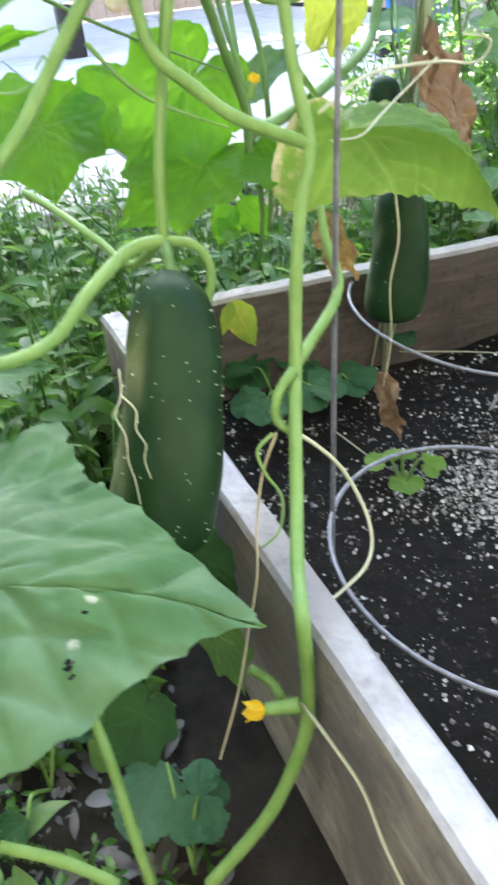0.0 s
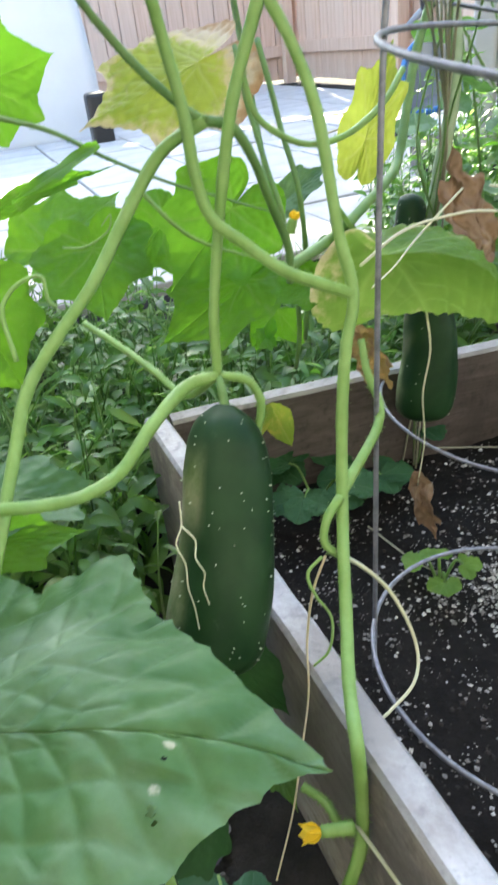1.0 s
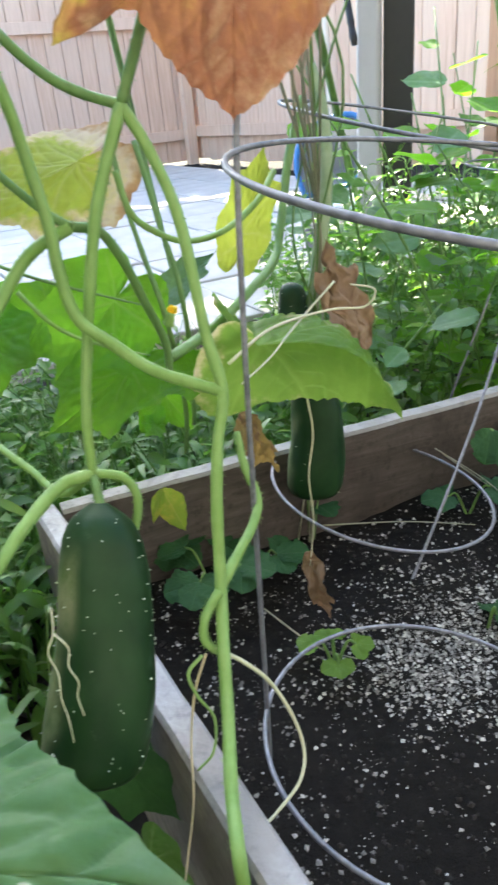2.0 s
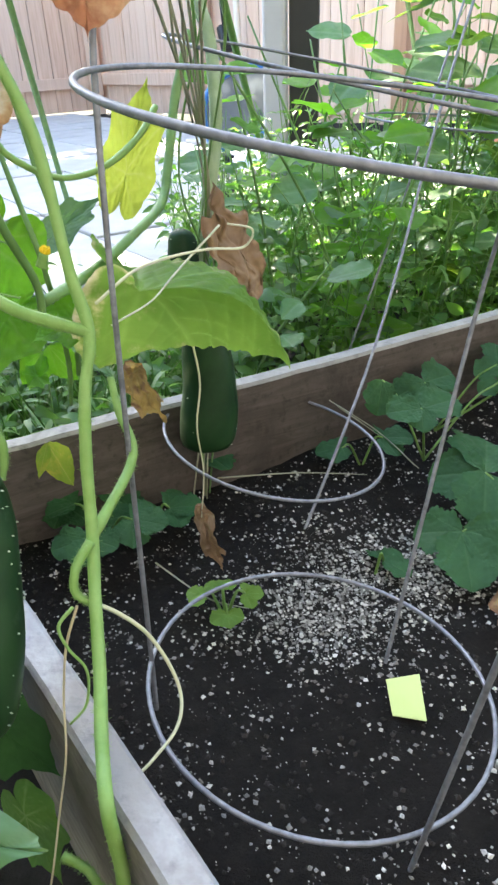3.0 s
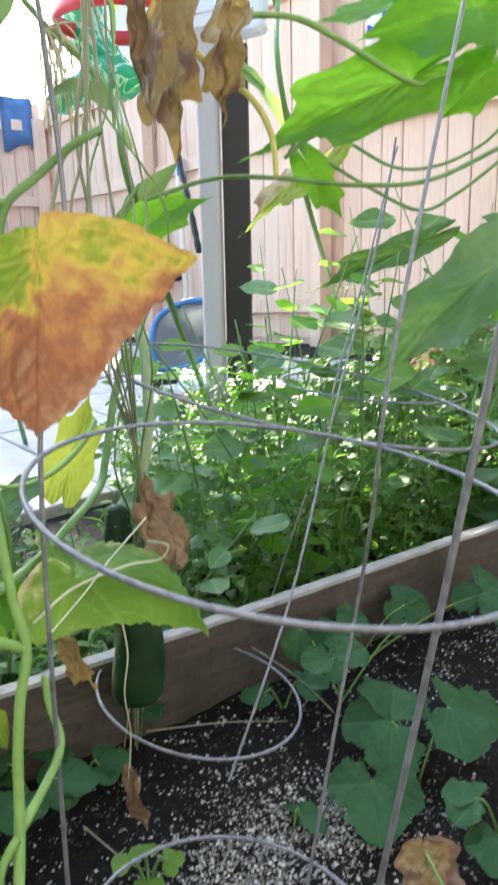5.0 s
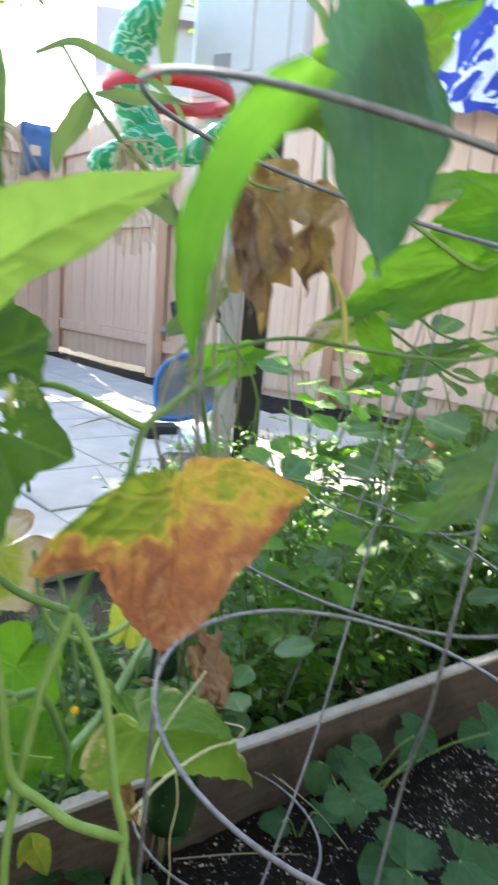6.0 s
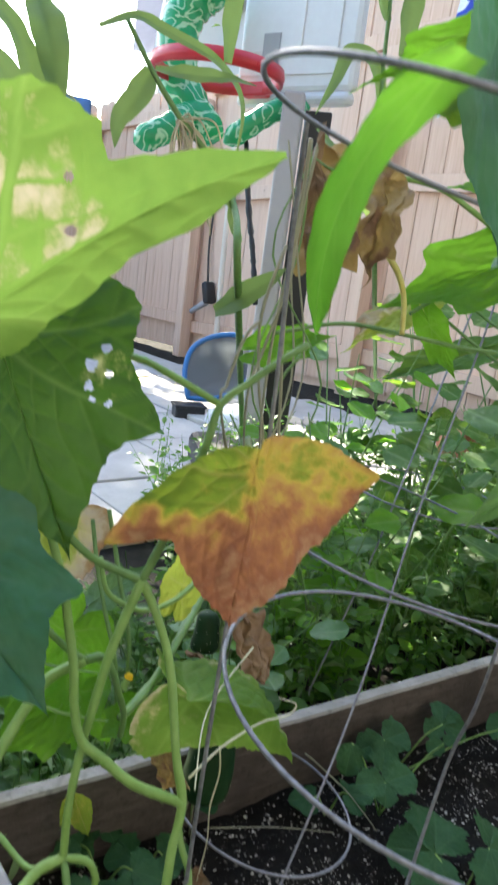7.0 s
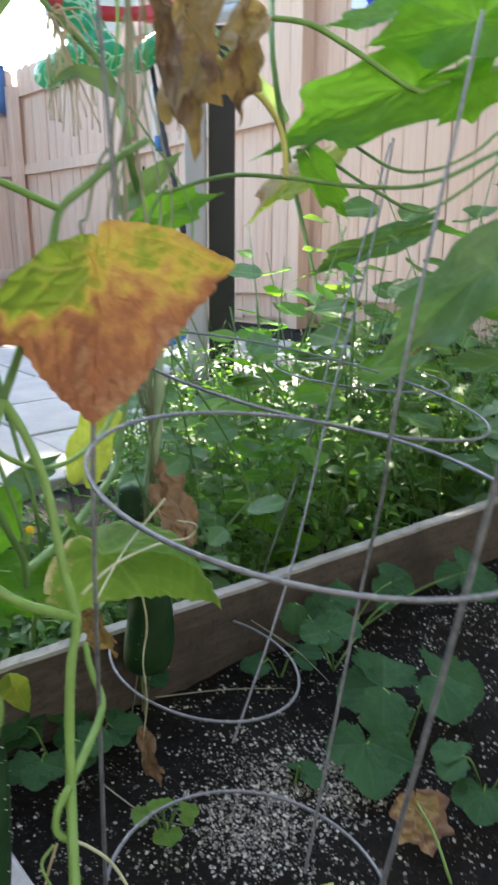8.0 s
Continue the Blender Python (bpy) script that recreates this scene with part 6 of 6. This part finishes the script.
tagged(part("plastic_bag", sack, M_BAG), "crumpled white plastic bag on the ground", "bag")


def pot(at, r, h, tilt, turn_):
    """A tapered clay pot with a rim, lying over."""
    bm = bmesh.new()
    prof = [(0.62, 0.0), (0.66, 0.03), (0.92, 0.80), (1.06, 0.80), (1.08, 1.0), (0.96, 1.0), (0.86, 0.80), (0.60, 0.06), (0.0, 0.06)]
    rows_ = [[bm.verts.new((r * a * math.cos(2 * math.pi * j / 28), r * a * math.sin(2 * math.pi * j / 28), h * b)) for j in range(28)] for a, b in prof]
    for a, b in zip(rows_, rows_[1:]):
        for j in range(28):
            bm.faces.new((a[j], a[(j + 1) % 28], b[(j + 1) % 28], b[j]))
    bm.faces.new(rows_[0][::-1])
    bmesh.ops.remove_doubles(bm, verts=bm.verts, dist=1e-5)
    bm.transform(pose(*at, tilt, 0, turn_))
    return bm


p = Vector((1.372, 2.652, 0.120))
tagged(part("clay_pot", pot((p.x, p.y, p.z + 0.07), 0.075, 0.14, 72, 40), M_TERRA), "terracotta flowerpot lying on its side among weeds", "flowerpot")
p = Vector((1.380, 2.377, 0.140))
tagged(part("black_pot", pot((p.x, p.y, p.z + 0.06), 0.075, 0.14, 80, 15), M_BLACK), "black plastic flowerpot lying on its side by the fence", "flowerpot")

# towel over the fence
bm = bmesh.new()
a, b = Vector((1.560, 3.615, 2.034)), Vector((1.792, 3.154, 1.930))
bottom = Vector((1.650, 3.436, 1.627)).z
d = (b - a).normalized()
d.z = 0
top_z = fence_foot(0) + FENCE_H + 0.36
grid = []
for i in range(25):
    row = []
    for j in range(31):
        u, w = i / 24, j / 30
        base = a + d * (0.95 * u)
        low = bottom + 0.05 * math.sin(5 * u) + 0.04 * noise.noise(Vector((u * 6, 0, 0)))
        z = top_z + (low - top_z) * w
        row.append(bm.verts.new((base.x, base.y, z)))
        row[-1].co += FENCE_N * (0.03 + 0.035 * (0.5 + 0.5 * math.sin(13 * u + 2 * w)) * (0.3 + w) + 0.02 * noise.noise(Vector((u * 8, w * 5, 1))))
    grid.append(row)
for r0, r1 in zip(grid, grid[1:]):
    for j in range(30):
        bm.faces.new((r0[j], r1[j], r1[j + 1], r0[j + 1]))
towel = part("beach_towel", bm, M_TOWEL)
tagged(towel, "blue and white patterned beach towel hung over the fence", "towel")

cloth = bmesh.new()
lines = []
for i in range(9):
    u = i / 8
    lines.append([cloth.verts.new(corner + d_left * (0.12 + 0.30 * u) + out_left * (0.05 + 0.02 * math.sin(9 * u)) + Vector((0, 0, z))) for z in (2.09, 1.95, 1.8, 1.66 + 0.04 * math.sin(5 * u))])
for r0, r1 in zip(lines, lines[1:]):
    for j in range(3):
        cloth.faces.new((r0[j], r1[j], r1[j + 1], r0[j + 1]))
bmesh.ops.solidify(cloth, geom=cloth.faces[:], thickness=0.006)
tagged(part("blue_cloth", cloth, M_CLOTH), "bright blue cloth hung over the far fence", "cloth")

# twigs and litter on the paving
for line in ([(-0.074, 4.510, 0.040), (0.153, 4.418, 0.050), (0.428, 4.745, 0.040)], [(0.069, 4.696, 0.040), (0.159, 4.028, 0.050), (0.238, 3.409, 0.040)], [(0.418, 5.135, 0.040), (0.428, 4.523, 0.050), (0.320, 3.563, 0.040)],
             [(-0.040, 3.617, 0.040), (0.139, 3.861, 0.050), (0.363, 3.930, 0.040)]):
    tagged(part("twig", tube(line, (0.006, 0.003), None, 6, 5, lump=0.3), M_STRAW), "thin dry twig lying on the paving", "twig", "twigs")


# ---- maize ----
def ribbon(points, width, face, seed=0):
    """A long maize leaf, folded along its midrib and tapering to its tip."""
    line = spline(points, 8)
    n = len(line)
    bm = bmesh.new()
    rows_ = []
    for i, c in enumerate(line):
        d = (line[min(i + 1, n - 1)] - line[max(i - 1, 0)]).normalized()
        z = Vector(face)
        z = (z - z.dot(d) * d).normalized()
        x = d.cross(z)
        u = i / (n - 1)
        w = 0.5 * width * min(1, 0.45 + 2.5 * u) * (1 - u ** 2.4) + 0.0005
        tw = 0.25 * math.sin(7 * u + seed)
        x = (x * math.cos(tw) + z * math.sin(tw))
        rip = 0.10 * w * math.sin(26 * u + seed)
        rows_.append([bm.verts.new(c + x * (w * a) + z * (0.22 * w * abs(a) + rip * a * a)) for a in (-1, -0.6, -0.2, 0, 0.2, 0.6, 1)])
    for a, b in zip(rows_, rows_[1:]):
        for j in range(6):
            bm.faces.new((a[j], a[j + 1], b[j + 1], b[j]))
    return bm


def maize(stalk_line, leaves, tassel, label, seed):
    foot_ = Vector(stalk_line[0])
    top = thing("maize_plant", label, "maize", "maize plants", at=tuple(foot_))
    part("stalk", tube(stalk_line, (0.008, 0.004), None, 10, 6, lump=0.08), M_STEM_DARK, top)
    for i, (line, width) in enumerate(leaves):
        part("leaf", ribbon(line, width, (0.2, -0.8, 0.5), seed + i), M_CORN, top)
    rnd_ = random.Random(seed)
    for i in range(tassel[1] if tassel else 0):
        a = Vector(tassel[0])
        e = a + Vector((rnd_.uniform(-0.02, 0.10), rnd_.uniform(-0.05, 0.05), -rnd_.uniform(0.07, 0.20)))
        part("tassel", tube([a, a.lerp(e, 0.5) + Vector((rnd_.uniform(-.02, .03), 0, 0.04)), e], (0.0022, 0.0012), None, 5, 6, lump=0.5), M_STRAW, top)
    return top


maize([(-0.160, 2.544, 0.000), (-0.145, 1.477, 0.918), (-0.167, 1.493, 1.121), (-0.214, 1.513, 1.272), (-0.284, 1.525, 1.363)],
      [([(-0.214, 1.513, 1.272), (-0.180, 1.480, 1.199), (-0.159, 1.448, 1.114), (-0.143, 1.412, 1.009)], 0.075), ([(-0.160, 1.468, 1.013), (-0.206, 1.480, 1.123), (-0.229, 1.463, 1.171), (-0.259, 1.445, 1.206), (-0.303, 1.427, 1.227), (-0.340, 1.414, 1.231)], 0.055), ([(-0.152, 1.461, 0.938), (-0.181, 1.461, 1.009), (-0.224, 1.451, 1.069), (-0.252, 1.434, 1.109), (-0.295, 1.414, 1.125), (-0.332, 1.401, 1.126)], 0.065),
       ([(-0.203, 1.509, 1.263), (-0.228, 1.485, 1.277), (-0.268, 1.466, 1.298), (-0.312, 1.451, 1.332)], 0.05), ([(-0.147, 1.466, 0.918), (-0.168, 1.458, 0.957), (-0.178, 1.461, 1.009), (-0.173, 1.465, 1.084)], 0.05), ([(-0.305, 1.526, 1.349), (-0.309, 1.500, 1.272), (-0.306, 1.470, 1.185)], 0.04)],
      ((-0.168, 1.443, 1.081), 18), "tall maize plant with long grey-green drooping leaves", 1)
maize([(0.554, 2.670, 0.000), (0.212, 1.295, 0.728), (0.178, 1.324, 0.934), (0.069, 1.352, 1.063), (0.020, 1.364, 1.126), (-0.036, 1.383, 1.214)],
      [([(-0.081, 1.365, 1.188), (-0.023, 1.371, 1.216), (0.028, 1.368, 1.203), (0.095, 1.372, 1.183), (0.146, 1.378, 1.160), (0.181, 1.384, 1.122), (0.190, 1.373, 1.076), (0.181, 1.356, 0.988)], 0.024), ([(0.013, 1.378, 1.136), (-0.007, 1.360, 1.083), (-0.037, 1.346, 1.037), (-0.040, 1.325, 0.987)], 0.05), ([(0.149, 1.358, 1.164), (0.147, 1.362, 1.231), (0.154, 1.363, 1.291), (0.182, 1.353, 1.371), (0.186, 1.354, 1.427)], 0.036),
       ([(0.185, 1.319, 0.914), (0.151, 1.310, 0.942), (0.103, 1.312, 0.955), (0.059, 1.304, 0.928)], 0.04), ([(0.202, 1.313, 0.854), (0.180, 1.317, 0.903), (0.186, 1.327, 0.956)], 0.02), ([(0.166, 1.282, 0.724), (0.206, 1.250, 0.757), (0.241, 1.219, 0.789), (0.273, 1.198, 0.820)], 0.05), ([(0.021, 1.366, 1.135), (0.094, 1.362, 1.136), (0.157, 1.361, 1.140), (0.207, 1.361, 1.136)], 0.032)],
      ((0.072, 1.349, 1.056), 26), "maize plant with a drooping straw-coloured tassel", 21)
maize([(1.585, 3.939, 0.030), (0.638, 1.789, 0.896), (0.612, 1.855, 1.283), (0.608, 1.885, 1.517), (0.593, 1.908, 1.710)],
      [([(0.605, 1.872, 1.452), (0.568, 1.882, 1.517), (0.510, 1.883, 1.565), (0.431, 1.883, 1.594), (0.370, 1.874, 1.592)], 0.060), ([(0.649, 1.846, 1.369), (0.654, 1.847, 1.478), (0.661, 1.851, 1.553), (0.632, 1.859, 1.661)], 0.062), ([(0.610, 1.849, 1.254), (0.590, 1.862, 1.343), (0.518, 1.859, 1.362), (0.480, 1.828, 1.282), (0.433, 1.797, 1.192)], 0.048),
       ([(0.455, 1.841, 1.170), (0.504, 1.820, 1.118), (0.547, 1.803, 1.075), (0.564, 1.793, 1.042)], 0.036), ([(0.640, 1.801, 0.955), (0.552, 1.798, 1.057), (0.469, 1.806, 1.116)], 0.05)],
      None, "maize plant with broad green leaves before the fence", 41)

# dry vine stalks tied to the cage
dead = thing("dry_vine", "bundle of dry grey-brown vine stalks on the cage", "vine", at=(0.408, 1.491, 0.100))
for line in ([(0.127, 0.563, 0.927), (0.129, 0.574, 0.882), (0.127, 0.582, 0.821), (0.123, 0.590, 0.756), (0.123, 0.595, 0.683), (0.128, 0.601, 0.617)], [(0.135, 0.570, 0.921), (0.131, 0.579, 0.862), (0.127, 0.578, 0.801), (0.116, 0.589, 0.745), (0.107, 0.596, 0.676)],
             [(0.130, 0.600, 0.908), (0.136, 0.605, 0.841), (0.137, 0.610, 0.765), (0.145, 0.610, 0.675), (0.149, 0.617, 0.613)], [(0.115, 0.614, 0.768), (0.101, 0.613, 0.750), (0.088, 0.606, 0.705), (0.085, 0.600, 0.673)], [(0.128, 0.607, 0.840), (0.115, 0.616, 0.773), (0.122, 0.621, 0.705), (0.136, 0.622, 0.628)],
             [(0.169, 0.649, 0.735), (0.149, 0.646, 0.701), (0.143, 0.635, 0.643)], [(0.221, 0.731, 0.925), (0.190, 0.717, 0.927), (0.166, 0.702, 0.934)]):
    if line[-1][2] < 0.72:
        line = line + [(0.152, 0.71, 0.46), (0.143, 0.745, 0.31), (0.125, 0.705, 0.085)]
    part("stalk", tube(line, (0.0019, 0.0010), None, 7, 6, lump=0.25), M_STEM_DARK if line[0][0] > 0.135 else M_GREYSTALK, dead)
rnd = random.Random(77)
for i in range(4):
    a, b = Vector((0.148, 0.644, 0.936)), Vector((0.145, 0.632, 0.582))
    w = [Vector((rnd.gauss(0, .012), rnd.gauss(0, .012), 0)) for _ in range(4)]
    part("stalk", tube([a + w[0], a.lerp(b, 0.3) + w[1], a.lerp(b, 0.65) + 1.6 * w[2], b + 1.2 * w[3], Vector((0.150, 0.72, 0.44)) + w[1], Vector((0.142, 0.74, 0.30)) + 0.6 * w[2], Vector((0.125, 0.705, 0.085)) + 0.6 * w[0]], (0.0010, 0.0012), None, 6, 5, lump=0.3), (M_GREYSTALK, M_STEM_DARK)[i % 2], dead)

# ---- beyond the fence ----
house = thing("neighbour_house", "grey neighbouring house with a low roof beyond the fence", "house", at=(0.817, 9.964, 2.333))
c = Vector((1.310, 10.808, 4.309))
part("wall", box((4.2, 3.0, c.z), (c.x + 1.2, c.y + 1.5, c.z / 2), 0.02), M_SIDING_PALE, house, smooth=False)
bm = bmesh.new()
e0, e1 = Vector((c.x - 1.25, c.y - 0.3, c.z - 0.15)), Vector((c.x + 3.5, c.y - 0.3, c.z - 0.15))
ridge = Vector((0, 1.8, 1.1))
q = [e0, e1, e1 + ridge, e0 + ridge, e1 + Vector((0, 3.6, 0)), e0 + Vector((0, 3.6, 0))]
vs = [bm.verts.new(v) for v in q]
for idx in ((0, 1, 2, 3), (3, 2, 4, 5)):
    bm.faces.new([vs[i] for i in idx])
bmesh.ops.solidify(bm, geom=bm.faces[:], thickness=0.15)
part("roof", bm, M_ROOF, house, smooth=False)


def tree(at, height, spread, n, seed, label, blade=(0.07, 0.13), lean=(0, 0, 0)):
    """A trunk with limbs and a loose crown of small leaves in clumps."""
    rnd_ = random.Random(seed)
    top = thing("tree", label, "tree", "trees beyond the fence", at=at)
    foot_ = Vector(at)
    lean = Vector(lean)
    bm = tube([foot_, foot_ + 0.1 * lean + Vector((0.1, 0, 0.5 * height)), foot_ + lean + Vector((0, 0.1, 0.85 * height))], (0.14, 0.05), None, 10, 6, lump=0.1)
    tips = []
    for i in range(14):
        a = rnd_.uniform(0, 6.28)
        up = rnd_.uniform(0.62 if height > 4.5 else 0.35, 0.8)
        s = foot_ + lean * min(1.0, max(0.1, (up - 0.4) / 0.35)) + Vector((0, 0, height * up))
        e = s + Vector((spread * math.cos(a), spread * math.sin(a), 0.25 * height)) * rnd_.uniform(0.5, 1.0)
        tube([s, s.lerp(e, 0.5) + Vector((0, 0, 0.1)), e], (0.05, 0.012), bm, 6, 4)
        tips += [s.lerp(e, f) for f in (0.5, 0.75, 1.0)]
    part("trunk", bm, M_BARK, top)
    bm = bmesh.new()
    for _ in range(n):
        t = rnd_.choice(tips)
        p_ = t + Vector((rnd_.gauss(0, 1), rnd_.gauss(0, 1), rnd_.gauss(0, 0.8))) * 0.22 * spread
        d_ = Vector((rnd_.gauss(0, 1), rnd_.gauss(0, 1), rnd_.gauss(-0.3, 0.6)))
        small_leaf(bm, p_, d_, (rnd_.gauss(0, .5), rnd_.gauss(0, .5), 1), rnd_.uniform(*blade), 0.55 * rnd_.uniform(*blade))
    part("crown", bm, M_TREE, top)
    return top


p = (0.040, 7.890, -0.050)
tree((Vector(p).x * 1.55, Vector(p).y * 1.55, 0.0), 2.5, 0.9, 2600, 5, "small leafy tree just beyond the fence")
p = Vector((1.455, 4.090, 2.406))
tree((p.x * 1.9, p.y * 1.9, 0.2), 4.4, 1.6, 4200, 8, "dark leafy tree standing behind the fence")

# Three unseen trees, added to keep the sun off bed, paving and weeds.
tree((-2.4, 8.8, 0.0), 7.4, 0.78, 5200, 17, "tall leafy tree beyond the fence, unseen, added to shade the bed", (0.10, 0.18), (1.18, -0.2, 0))
tree((-2.9, 9.0, 0.0), 5.1, 1.0, 4200, 29, "leafy tree beyond the fence, unseen, added to shade the paving", (0.10, 0.18), (2.0, -0.2, 0))
tree((1.6, 9.2, 0.0), 7.0, 0.75, 2300, 23, "tall airy tree beyond the fence, unseen, added to dapple the weeds", (0.10, 0.18), (-1.45, -0.4, 0))

# ---- covered box on the far paving ----
bm = bmesh.new()
bmesh.ops.create_cube(bm, size=1.0)
bmesh.ops.subdivide_edges(bm, edges=bm.edges[:], cuts=14, use_grid_fill=True)
for v in bm.verts:
    c = v.co.copy()
    drape = 0.5 - c.z
    f = 1 + 0.10 * drape + 0.05 * noise.noise(Vector((c.x * 4, c.y * 4, c.z * 1.5)))
    v.co = Vector((c.x * 0.95 * f, c.y * 0.65 * f, (c.z + 0.5) * 0.95 + 0.03 * noise.noise(c * 3)))
bm.transform(pose(-1.9, 4.75, 0.0, 0, 0, 26))
cover = part("covered_box", bm, M_TARP)
tagged(cover, "storage box under a draped grey-blue tarpaulin on the paving", "covered box")
basket = part("mesh_basket", box((0.12, 0.12, 0.28), (-1.22, 4.3, 0.16), 0.02, turn=26), M_BLACK, smooth=False)
tagged(basket, "small black mesh basket beside the covered box", "basket")
